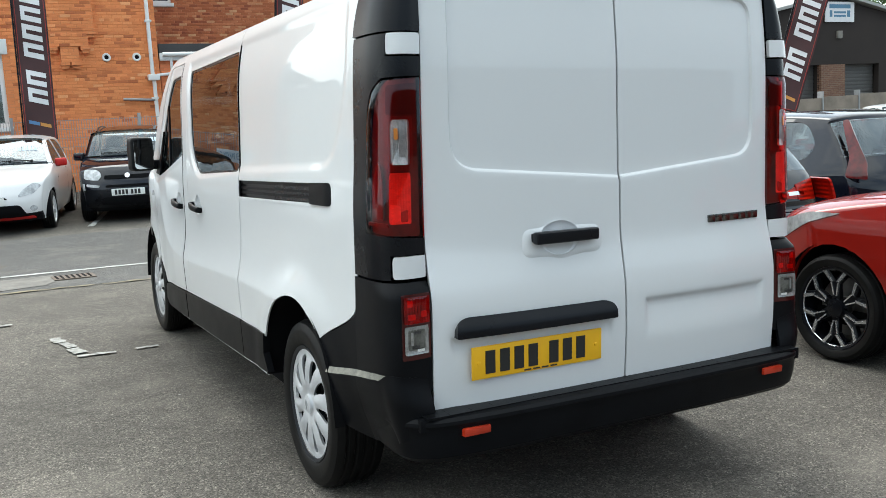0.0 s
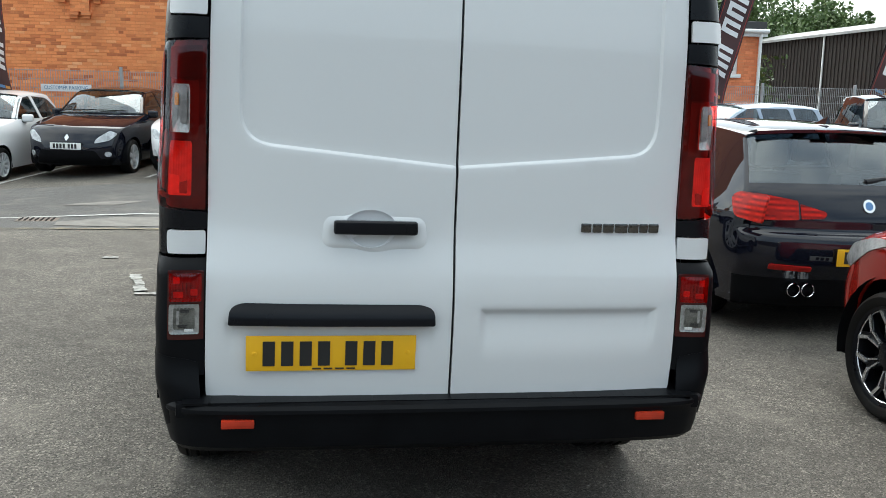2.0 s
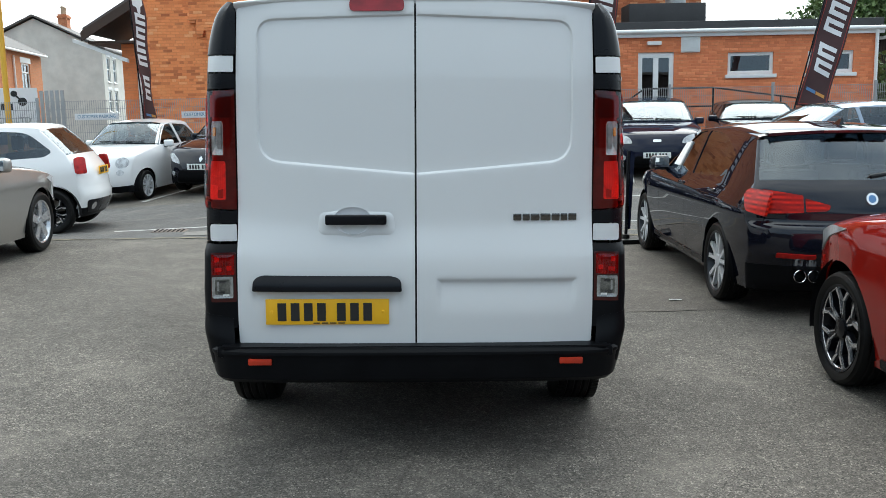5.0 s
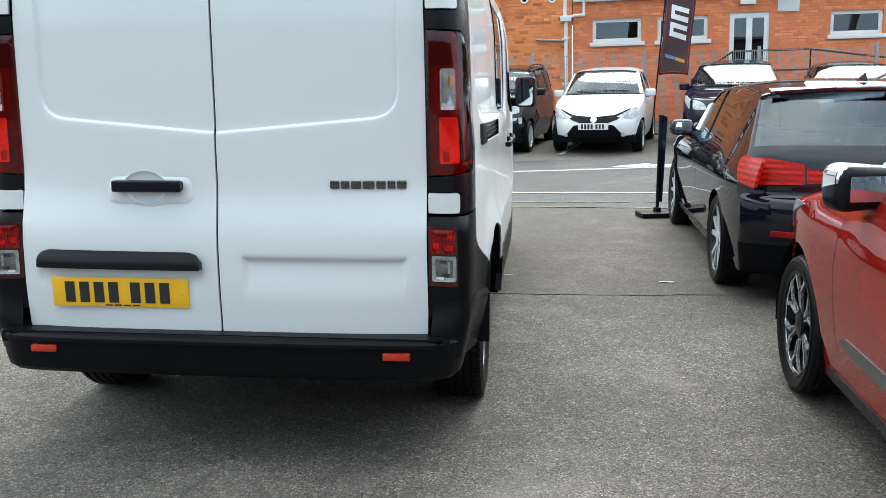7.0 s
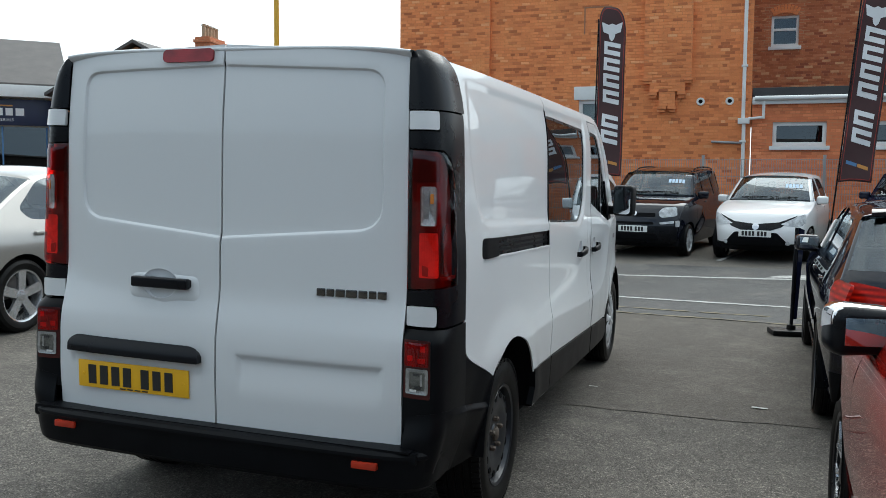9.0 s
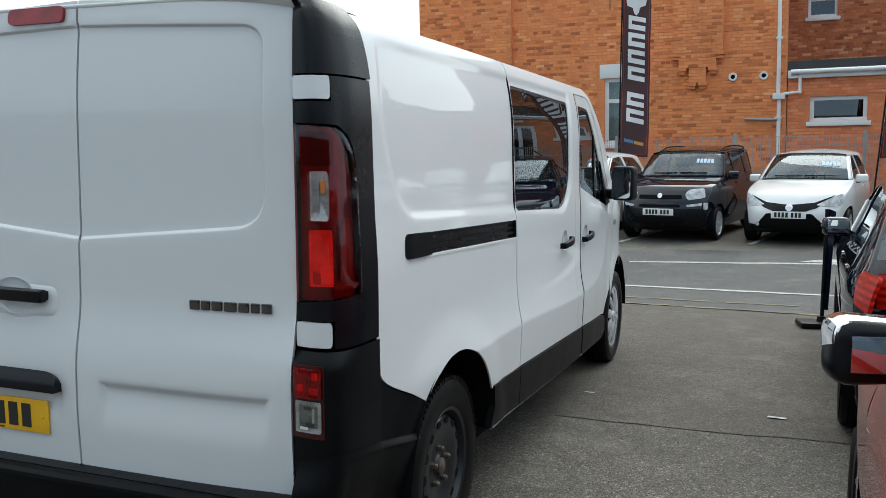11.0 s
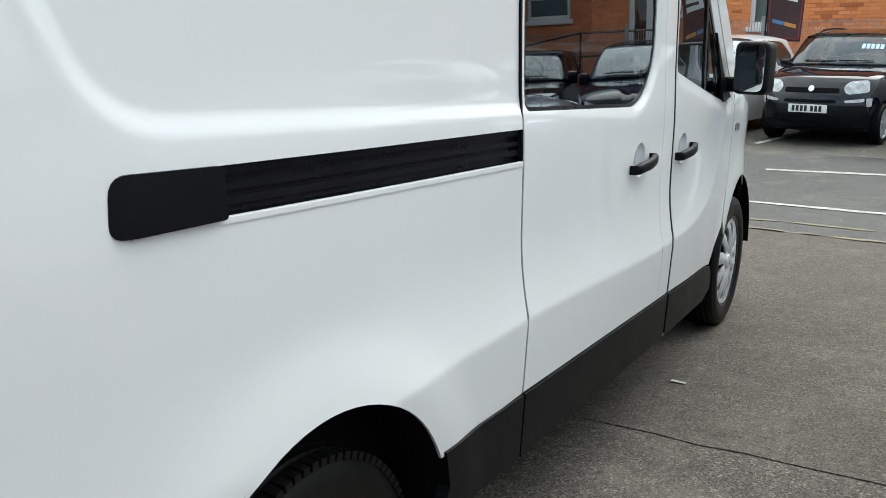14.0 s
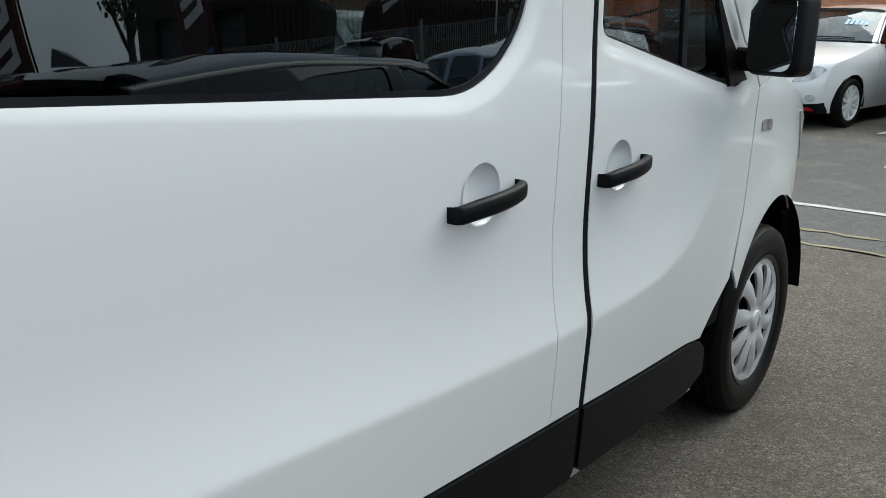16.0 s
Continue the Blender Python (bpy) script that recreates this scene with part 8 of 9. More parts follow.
# flat grey panel stands in for the shading gradient of the clear chamber
corner_skin("lamp_gradient_panel", rounded([(0.178, 1.335, 0.012), (0.240, 1.335, 0.012), (0.240, 1.446, 0.015), (0.178, 1.446, 0.015)], 4), surface("lamp_gradient_grey", (0.30, 0.29, 0.29), 0.25, 0.3, 0.5, 22, 120), -0.0035, 0.003, 0.008)
corner_skin("lamp_ledge", rounded([(0.36, 1.112, 0.004), (0.625, 1.117, 0.004), (0.625, 1.128, 0.004), (0.36, 1.124, 0.004)], 3), LAMP_GREY, -0.001, 0.012)
glass_cover("tail_lamp_glass", LAMP, RED_GLASS, 0.003, CLEAR_BOX)
glass_cover("clear_lamp_window", CLEAR_BOX, CLEAR_GLASS, 0.004)
corner_skin("lower_corner", [(0.0, 0.575), (1.0, 0.575), (1.0, 0.935), (0.0, 0.935)], BLACK_PLASTIC, 0.0)
FOG_BOX = rounded([(0.030, 0.808, 0.010), (0.258, 0.808, 0.010), (0.258, 0.894, 0.012), (0.030, 0.894, 0.010)], 4)
REV_BOX = rounded([(0.045, 0.708, 0.012), (0.256, 0.708, 0.014), (0.256, 0.800, 0.014), (0.045, 0.800, 0.012)], 4)
LOW_BOX = rounded([(0.012, 0.690, 0.008), (0.272, 0.690, 0.008), (0.272, 0.902, 0.008), (0.012, 0.902, 0.008)], 4)
corner_skin("lower_lamp", LOW_BOX, lens_mat("dark_lamp_surround", (0.055, 0.003, 0.003), 0.4), 0.0025, 0.006)
for bx, mt, nm in ((FOG_BOX, lens_mat("fog_reflector", (0.30, 0.010, 0.006), 0.8), "fog_reflector"), (REV_BOX, LAMP_SILVER, "reverse_reflector")):
    lift = bowl(bx, 0.005)
    for mir in (False, True):
        skin(nm, [(p * 0.36, q) for p, q in bx], lambda p, z: corner_pt(p / 0.36, z, 0.0120 + lift(p / 0.36, z)), mt, van, (), 0.0035, 0.0, mir, "", False, 60)
glass_cover("fog_lamp_glass", FOG_BOX, RED_GLASS, 0.0085)
glass_cover("reverse_lamp_glass", REV_BOX, CLEAR_GLASS, 0.0085)
# brighter red patches stand in for the glints in the fog lamp
for u0, u1, z0, z1 in ((0.185, 0.238, 0.862, 0.884), (0.160, 0.240, 0.820, 0.838), (0.058, 0.108, 0.826, 0.846)):
    corner_skin("fog_glint", rounded([(u0, z0, 0.006), (u1, z0, 0.006), (u1, z1, 0.006), (u0, z1, 0.006)], 3), GLINT_RED, 0.0060, 0.003, 0.008)
# flat panel: the darkness of the reverse lamp's recess is in its colour
REV_DARK = surface("reverse_lamp_dark_grey", (0.17, 0.17, 0.155), 0.22, 0.4, 0.6, 35, 150)
corner_skin("reverse_dark_panel", rounded([(0.075, 0.722, 0.012), (0.228, 0.722, 0.012), (0.228, 0.788, 0.012), (0.075, 0.788, 0.012)], 4), REV_DARK, 0.0058, 0.003, 0.008)
# black, silver and white strips paint in the recess's shade and glint
for u0, u1, z0, z1, mt in ((0.118, 0.182, 0.774, 0.784, PLATE_BLACK), (0.128, 0.196, 0.727, 0.738, PLATE_BLACK), (0.185, 0.205, 0.738, 0.780, LAMP_SILVER), (0.085, 0.150, 0.716, 0.724, WHITE_PLATE)):
    corner_skin("reverse_strip", rounded([(u0, z0, 0.003), (u1, z0, 0.003), (u1, z1, 0.003), (u0, z1, 0.003)], 3), mt, 0.0072, 0.002, 0.006)
DUSTY = surface("dust_on_black_plastic", (0.21, 0.205, 0.175), 0.8, 0, 0.5, 30, 160, 0.0006)


def ledge_pt(k, drop, out):
    """A point of the bumper's ledge: k 0 to 1 along the side towards the corner, 1 to 2 round the corner."""
    if k <= 1:
        y = 0.50 + (0.266 - 0.50) * k
        z = shelf_z(y) - drop
        return (van_x(y, z) + 0.013 * smooth(shelf_z(y), shelf_z(y) - 0.022, z) - tuck(z) * lerp([(0.266, 1), (0.50, 0.35)], y) + out, y, z)
    u = 1.0 - 0.56 * (k - 1)
    return bumper_pt(u, corner_top(u) - drop, out)


for mir in (1, -1):
    vs, fs = [], []
    for i in range(61):
        k = i / 30
        th = 0.019 * smooth(2.0, 1.8, k) + 0.002
        for j in range(4):
            p = ledge_pt(k, 0.001 + th * j / 3, 0.0022)
            vs.append((mir * p[0], p[1], p[2]))
    fs = [(i * 4 + j, (i + 1) * 4 + j, (i + 1) * 4 + j + 1, i * 4 + j + 1) for i in range(60) for j in range(3)]
    mesh_ob("dusty_ledge", vs, fs, DUSTY if mir < 0 else BLACK_PLASTIC, van, True, 60, "pale dust lying on the bumper ledge" if mir < 0 else "")
for mir in (False, True):
    low = [(0.2515, 0.565)] + [(p, VAN_R + (q - VAN_R) * 1.06) for p, q in arc(REAR_AXLE, VAN_R, ARCH_R + 0.002, 150, 132, 8)] + [(0.475, 0.706), (0.346, 0.759), (0.310, 0.777), (0.281, 0.797), (0.260, 0.826), (0.2525, 0.86), (0.2515, 0.935)]
    skin("lower_corner_side", low, lambda y, z: (van_x(y, z) - 0.001, y, z), BLACK_PLASTIC, van, (), 0.03, 0.02, mir)
    bs = [(0.266, 0.352), (0.462, 0.380)] + [(p, VAN_R + (q - VAN_R) * 1.06) for p, q in arc(REAR_AXLE, VAN_R, ARCH_R + 0.004, 172, 147.5, 8)] + [(0.266, 0.613)]
    skin("bumper_end", bs, lambda y, z: (van_x(y, z) + 0.013 * smooth(shelf_z(y), shelf_z(y) - 0.022, z) - tuck(z) * lerp([(0.266, 1), (0.50, 0.35)], y), y, z), BLACK_PLASTIC, van, (), 0.014, 0.02, mir)
    bc = [(0.045 * 0.36, 0.47), (0.3 * 0.36, 0.42), (0.6 * 0.36, 0.38), (1.005 * 0.36, 0.352), (1.005 * 0.36, 0.613), (0.8 * 0.36, corner_top(0.8)), (0.6 * 0.36, corner_top(0.6)), (0.35 * 0.36, corner_top(0.35)), (0.15 * 0.36, corner_top(0.15)), (0.045 * 0.36, corner_top(0.045))]
    skin("bumper_corner", bc, lambda a, z: bumper_pt(a / 0.36, z), BLACK_PLASTIC, van, (), 0.014, 0.02, mir)

# rear bumper
bp = [(0.882, 0.285), (0.894, 0.20), (0.896, 0.11), (0.892, 0.045), (0.876, -0.005), (0.838, -0.050), (0.76, -0.082), (0.55, -0.098), (0.0, -0.105)]
plan = [(p.x, p.y) for p in curve_pts([Vector((a, b, 0)) for a, b in bp], 6)]
plan = [(-a, b) for a, b in plan] + [(a, b) for a, b in reversed(plan[:-1])]
sect = [(-0.10, 0.509), (-0.05, 0.510), (-0.026, 0.508), (-0.010, 0.502), (-0.001, 0.491), (0.0, 0.480), (-0.006, 0.470), (-0.010, 0.440), (-0.015, 0.400), (-0.023, 0.368), (-0.042, 0.350), (-0.10, 0.344)]
vs, fs = [], []
for i, (px, py) in enumerate(plan):
    qx, qy = plan[min(i + 1, len(plan) - 1)]
    rx, ry = plan[max(i - 1, 0)]
    tx, ty = qx - rx, qy - ry
    n = math.hypot(tx, ty)
    nx, ny = ty / n, -tx / n
    up = 0.0
    for o, z in sect:
        vs.append((px + nx * o, py + ny * o, z + (up if z > 0.47 else 0)))
k = len(sect)
fs = [(i * k + j, (i + 1) * k + j, (i + 1) * k + j + 1, i * k + j + 1) for i in range(len(plan) - 1) for j in range(k - 1)]
mesh_ob("rear_bumper", vs, fs, BLACK_PLASTIC, van, True, 30)
box("step_pad", -0.84, 0.84, -0.06, 0.10, 0.46, 0.506, BLACK_PLASTIC, van, 0.01)
for i in range(20):
    box("tread_plate", -0.820 + i * 0.082, -0.7393 + i * 0.082, -0.074, 0.0, 0.504, 0.5110, BLACK_PLASTIC, van)
for sg in (-1, 1):
    bm = bmesh.new()
    add_box(bm, sg * 0.655 - 0.049, sg * 0.655 + 0.049, -0.0985, -0.06, 0.437, 0.463, 0.004, 2, pose(0, 0, 0))
    part("reflector", bm, AMBER_RED, van)

# wheels: covers on three, bare black steel at the rear on the kerb side
for sg in (-1, 1):
    for ay, front in ((REAR_AXLE, False), (FRONT_AXLE, True)):
        bare = sg > 0 and not front
        wheel(van, pose(sg * (0.805 if front else 0.812), ay, VAN_R + 0.004), VAN_R + 0.007, 0.215, 0.222 if bare else 0.232, "steel" if bare else "hubcap", sg, STEEL_BLACK if bare else SILVER)
        bm = bmesh.new()
        ring = [(p, VAN_R + (q - VAN_R) * 1.06) for p, q in arc(ay, VAN_R, ARCH_R + 0.01, 176, 4, 26)]
        a = [bm.verts.new((sg * 0.50, y, z)) for y, z in ring]
        b = [bm.verts.new((sg * (van_x(ay, 0.7) - 0.012), y, z)) for y, z in ring]
        c = bm.verts.new((sg * 0.50, ay, VAN_R))
        for i in range(len(ring) - 1):
            bm.faces.new((a[i], a[i + 1], b[i + 1], b[i]))
            bm.faces.new((a[i + 1], a[i], c))
        part("wheel_arch_liner", bm, DARK, van)

# underside, axle, exhaust
bm = bmesh.new()
add_box(bm, -0.80, 0.80, 1.35, 3.80, 0.22, 0.42, 0.03)
add_box(bm, -0.76, 0.76, 0.02, 0.44, 0.355, 0.46, 0.02)
add_box(bm, -0.60, 0.60, 0.40, 5.0, 0.24, 0.42, 0.04)
part("floor_pan", bm, DARK, van)
bm = bmesh.new()
add_cyl(bm, (-0.72, REAR_AXLE, 0.30), (0.72, REAR_AXLE, 0.30), 0.05, None, 14)
part("rear_axle", bm, DARK, van)
bm = bmesh.new()
add_cyl(bm, (-0.30, 0.45, 0.33), (-0.30, 0.95, 0.33), 0.09, None, 18)
part("silencer", bm, DARK, van)

# cabin: load-bay lining, floor, dashboard, wheel, seats
bm = bmesh.new()
add_box(bm, -0.80, 0.80, 0.14, 1.60, 0.46, 1.84, 0.03)
part("load_bay_lining", bm, DARK, van)
bm = bmesh.new()
add_box(bm, -0.84, 0.84, 1.60, 4.2, 0.44, 0.52, 0.02)
part("cabin_floor", bm, DARK, van)
bm = bmesh.new()
add_box(bm, -0.84, 0.84, 3.72, 4.25, 0.85, 1.18, 0.07, 3)
part("dashboard", bm, SEAT, van)


def van_seat(x, y, w):
    s = new("seat")
    s.parent = van
    s.matrix_basis = pose(x, y, 0)
    bm = bmesh.new()
    add_box(bm, -w / 2, w / 2, -0.10, 0.45, 0.52, 0.82, 0.06, 3)
    part("cushion", bm, SEAT, s)
    bm = bmesh.new()
    add_box(bm, -w / 2, w / 2, -0.16, 0.0, 0.75, 1.38, 0.06, 3, pose(0, 0, 0.8, -8, 0, 0) @ pose(0, 0, -0.8))
    part("backrest", bm, SEAT, s)
    bm = bmesh.new()
    add_box(bm, -0.13, 0.13, -0.22, -0.12, 1.42, 1.60, 0.05, 3)
    part("headrest", bm, SEAT, s)


for sx in (-0.55, 0.0, 0.55):
    van_seat(sx, 2.05, 0.50)
for sx, w in ((0.48, 0.54), (-0.40, 0.85)):
    van_seat(sx, 3.10, w)
st = bpy.data.meshes.new("steering_wheel")
vs, fs = [], []
for i in range(28):
    a = 2 * math.pi * i / 28
    for j in range(8):
        b = 2 * math.pi * j / 8
        r = 0.19 + 0.017 * math.cos(b)
        vs.append((r * math.cos(a), r * math.sin(a), 0.017 * math.sin(b)))
for i in range(28):
    for j in range(8):
        fs.append((i * 8 + j, ((i + 1) % 28) * 8 + j, ((i + 1) % 28) * 8 + (j + 1) % 8, i * 8 + (j + 1) % 8))
sw = mesh_ob("steering_wheel", vs, fs, SATIN_BLACK, van)
sw.matrix_basis = pose(0.48, 3.62, 1.17, 55, 0, 0)

# door mirrors
for sg in (-1, 1):
    mr = new("door_mirror")
    mr.parent = van
    mr.matrix_basis = pose(sg * 1.045, 3.80, 1.335) @ Matrix.Diagonal((sg, 1, 1, 1)) @ pose(0, 0, 0, 0, 0, -10)
    bm = bmesh.new()
    add_box(bm, -0.075, 0.075, -0.05, 0.075, -0.118, 0.110, 0.036, 4)
    part("shell", bm, BLACK_PLASTIC, mr)
    mo = rounded([(-0.064, -0.103, 0.028), (0.063, -0.103, 0.032), (0.065, 0.095, 0.032), (-0.064, 0.095, 0.032)], 5)
    skin("mirror_glass", mo, lambda a, b: (a, -0.056 - 0.02 * b, b), MIRROR, mr, (), 0.05, 0.004)
    bm = bmesh.new()
    add_box(bm, -0.16, -0.05, -0.02, 0.055, -0.110, -0.045, 0.02, 3)
    part("arm", bm, BLACK_PLASTIC, mr)

# ---- farther surroundings ----
def gabled(parent, x0, x1, y0, y1, eave, ridge, wall_mat, roof_mat, along="x", openings=()):
    """Four walls and a pitched roof. along: the ridge's direction."""
    flat_wall("wall", parent, x0, x1, -1.0, eave, y0, wall_mat, openings, 0.25)
    box("side_wall", x0, x0 + 0.25, y0 + 0.25, y1, -1.0, eave, wall_mat, parent)
    box("side_wall", x1 - 0.25, x1, y0 + 0.25, y1, -1.0, eave, wall_mat, parent)
    box("back_wall", x0 + 0.25, x1 - 0.25, y1 - 0.25, y1, -1.0, eave, wall_mat, parent)
    o = 0.25
    if along == "x":
        ym = (y0 + y1) / 2
        v = [(x0 - o, y0 - o, eave - 0.05), (x1 + o, y0 - o, eave - 0.05), (x1 + o, ym, ridge), (x0 - o, ym, ridge), (x0 - o, y1 + o, eave - 0.05), (x1 + o, y1 + o, eave - 0.05)]
        f = [(0, 1, 2, 3), (3, 2, 5, 4)]
        g = [((x0, y0, eave), (x0, y1, eave), (x0, ym, ridge - 0.12)), ((x1, y0, eave), (x1, y1, eave), (x1, ym, ridge - 0.12))]
    else:
        xm = (x0 + x1) / 2
        v = [(x0 - o, y0 - o, eave - 0.05), (x0 - o, y1 + o, eave - 0.05), (xm, y1 + o, ridge), (xm, y0 - o, ridge), (x1 + o, y1 + o, eave - 0.05), (x1 + o, y0 - o, eave - 0.05)]
        f = [(0, 3, 2, 1), (3, 5, 4, 2)]
        g = [((x0, y0, eave), (x1, y0, eave), (xm, y0, ridge - 0.12)), ((x0, y1, eave), (x1, y1, eave), (xm, y1, ridge - 0.12))]
    k = len(v)
    v2 = v + [(a, b, c + 0.12) for a, b, c in v]
    f2 = [t[::-1] for t in f] + [tuple(i + k for i in t) for t in f]
    ring = (0, 1, 2, 5, 4, 3) if along == "x" else (0, 1, 2, 4, 5, 3)
    f2 += [(ring[i], ring[(i + 1) % 6], ring[(i + 1) % 6] + k, ring[i] + k) for i in range(6)]
    mesh_ob("roof", v2, f2, roof_mat, parent, False)
    for t in g:
        mesh_ob("gable_end", list(t) + [(a, b + 0.2 if along == "y" else b, c) if along == "y" else (a + 0.2, b, c) for a, b, c in t], [(0, 1, 2), (5, 4, 3), (0, 3, 4, 1), (1, 4, 5, 2), (2, 5, 3, 0)], wall_mat, parent, False)


def chimney(parent, x, y, z0, z1, w=0.9, d=0.5, pots=4, mat=BRICK_OLD):
    bm = bmesh.new()
    add_box(bm, x - w / 2, x + w / 2, y - d / 2, y + d / 2, z0, z1)
    add_box(bm, x - w / 2 - 0.06, x + w / 2 + 0.06, y - d / 2 - 0.06, y + d / 2 + 0.06, z1 - 0.25, z1 - 0.12)
    c = part("chimney", bm, mat, parent, "", False)
    for i in range(pots):
        px = x - w / 2 + (i + 0.5) * w / pots
        bm = bmesh.new()
        add_cyl(bm, (px, y, z1), (px, y, z1 + 0.55), 0.10, 0.08, 10)
        add_cyl(bm, (px, y, z1 + 0.46), (px, y, z1 + 0.53), 0.105, None, 10)
        part("pot", bm, surface("clay_pot", (0.42, 0.30, 0.2), 0.9), c)


# dark profiled-sheet shed
shed = thing("metal_shed", FAR, "dark brown profiled steel industrial shed", "shed")
SX0, SX1, SY0, SY1 = 25.6, 33.4, 23.4, 66.0
SE, SR = 4.95, 5.7
gabled(shed, SX0, SX1, SY0, SY1, SE, SR, SHED, surface("pale_fibre_roof", (0.35, 0.35, 0.34), 0.8, 0, 0.2, 1, 20), "y", [(26.6, 28.6, -1.0, 2.95), (30.0, 32.2, -1.0, 2.95)])
bm = bmesh.new()
for i in range(140):
    y = SY0 + 0.15 + i * 0.3
    add_box(bm, SX0 - 0.035, SX0 + 0.01, y, y + 0.12, 0.2, SE)
part("cladding_ribs", bm, SHED, shed, "", False)
for y in (30.0, 38.0, 47.0):
    rod("downpipe", (SX0 - 0.08, y, 0.2), (SX0 - 0.08, y, SE), 0.05, WHITE_UPVC, shed)
for a, b in ((26.6, 28.6), (30.0, 32.2)):
    rd = box("roller_door", a, b, SY0 + 0.3, SY0 + 0.34, -1.0, 2.95, surface("grey_roller_door", (0.10, 0.095, 0.09), 0.6, 0.2), shed)
    for k in range(14):
        box("slat", a, b, SY0 + 0.28, SY0 + 0.30, 0.9 + k * 0.15, 1.02 + k * 0.15, MATS["grey_roller_door"], rd, 0.01)
box("pier", 28.6, 30.0, SY0 - 0.1, SY0 + 0.1, -0.5, 2.95, brick_mat("brown_brick", (0.20, 0.10, 0.06), (0.15, 0.075, 0.05), (0.26, 0.15, 0.09), (0.24, 0.18, 0.13), 1.0), shed)
sg = thing("wall_sign", FAR @ pose(29.7, SY0 - 0.05, 5.05), "small white sign board with blue bars on the shed gable", "sign")
box("board", -0.85, 0.85, -0.03, 0.0, -0.40, 0.40, FLAG_WHITE, sg)
for a, b, c, d, mt in ((-0.62, 0.62, 0.14, 0.30, SIGN_BLUE_TEXT), (-0.6, -0.45, -0.2, 0.06, SIGN_BLUE_TEXT), (0.42, 0.6, -0.2, 0.06, SIGN_BLUE_TEXT), (-0.35, 0.35, -0.06, 0.02, SIGN_BLUE_TEXT), (-0.35, 0.35, -0.2, -0.12, SIGN_BLUE_TEXT)):
    box("print_bar", a, b, -0.036, -0.028, c, d, mt, sg)
box("vent_box", 29.6, 29.85, SY0 - 0.1, SY0 + 0.02, 4.0, 4.3, CONCRETE, shed, 0.01)

yard = thing("yard_wall", FAR, "low brownish concrete panel wall", "wall", "", "structure")
for i in range(8):
    box("panel", 16.2 + i * 2.0, 18.15 + i * 2.0, 21.2, 21.35, 0.0, 1.75 - 0.05 * (7 - i), surface("stained_brown_concrete", (0.24, 0.20, 0.16), 0.9, 0, 0.4, 1.5, 30, 0.002), yard, 0.01)
    box("post", 18.15 + i * 2.0, 18.2 + i * 2.0, 21.15, 21.4, 0.0, 1.85, GALV, yard)

# white rendered houses and brick terrace
wh = thing("white_house", FAR @ pose(-20.0, 55.0, 0, 0, 0, 97), "cream rendered house with white sash windows", "house")
ops = [(1.1, 2.1, 3.95, 5.55), (3.0, 4.0, 3.95, 5.55), (1.1, 2.1, 2.0, 3.4), (3.0, 4.0, 2.0, 3.4)]
gabled(wh, 0, 8.2, 0, 8, 5.95, 8.0, WHITE_RENDER, SLATE, "x", ops)
for a, b, c, d in ops:
    window(wh, a, b, c, d, 0, (), ((c + d) / 2,), 0.08, True, 0.2)
chimney(wh, 7.6, 4.0, 7.6, 8.9, 1.0, 0.6, 4)
porch = thing("gable_porch", FAR, "brick porch with a slate verge roof and white frame", "porch")
BARGE = surface("brown_barge_board", (0.055, 0.032, 0.022), 0.7, 0, 0.25, 3, 30)
box("pier", -7.78, -7.42, 20.7, 21.2, -0.8, 3.55, BRICK, porch)
box("back_wall", -7.42, -7.05, 20.95, 21.1, -0.8, 3.9, BRICK, porch)
window(porch, -7.40, -7.07, 0.9, 3.05, 20.62, (), (2.2,), 0.09, False, None, CURTAIN)
mesh_ob("roof", [(-8.55, 20.1, 3.72), (-7.05, 20.1, 4.62), (-7.05, 23.5, 4.62), (-8.55, 23.5, 3.72), (-8.55, 20.1, 3.84), (-7.05, 20.1, 4.74), (-7.05, 23.5, 4.74), (-8.55, 23.5, 3.84)], [(3, 2, 1, 0), (4, 5, 6, 7), (0, 1, 5, 4), (1, 2, 6, 5), (2, 3, 7, 6), (3, 0, 4, 7)], SLATE, porch, False)
mesh_ob("barge_board", [(-8.58, 20.02, 3.50), (-7.05, 20.02, 4.40), (-7.05, 20.02, 4.64), (-8.58, 20.02, 3.74), (-8.58, 20.09, 3.50), (-7.05, 20.09, 4.40), (-7.05, 20.09, 4.64), (-8.58, 20.09, 3.74)], [(0, 1, 2, 3), (7, 6, 5, 4), (0, 4, 5, 1), (1, 5, 6, 2), (2, 6, 7, 3), (3, 7, 4, 0)], BARGE, porch, False)
box("soffit", -8.5, -7.05, 20.3, 23.0, 3.46, 3.52, BARGE, porch)
mesh_ob("gutter", [(-8.9, 20.3, 3.50), (-7.5, 20.3, 2.95), (-7.5, 20.3, 3.05), (-8.9, 20.3, 3.60), (-8.9, 20.38, 3.50), (-7.5, 20.38, 2.95), (-7.5, 20.38, 3.05), (-8.9, 20.38, 3.60)], [(0, 1, 2, 3), (7, 6, 5, 4), (0, 4, 5, 1), (1, 5, 6, 2), (2, 6, 7, 3), (3, 7, 4, 0)], WHITE_UPVC, porch, False)
rod("downpipe", (-7.0, 19.92, 0.2), (-7.0, 19.92, 3.2), 0.045, WHITE_UPVC, porch)

terr = thing("terraced_house", FAR @ pose(-17.4, 33.5, 0, 0, 0, 97), "orange brick terraced house with slate roof and white windows", "house", "terraced houses")
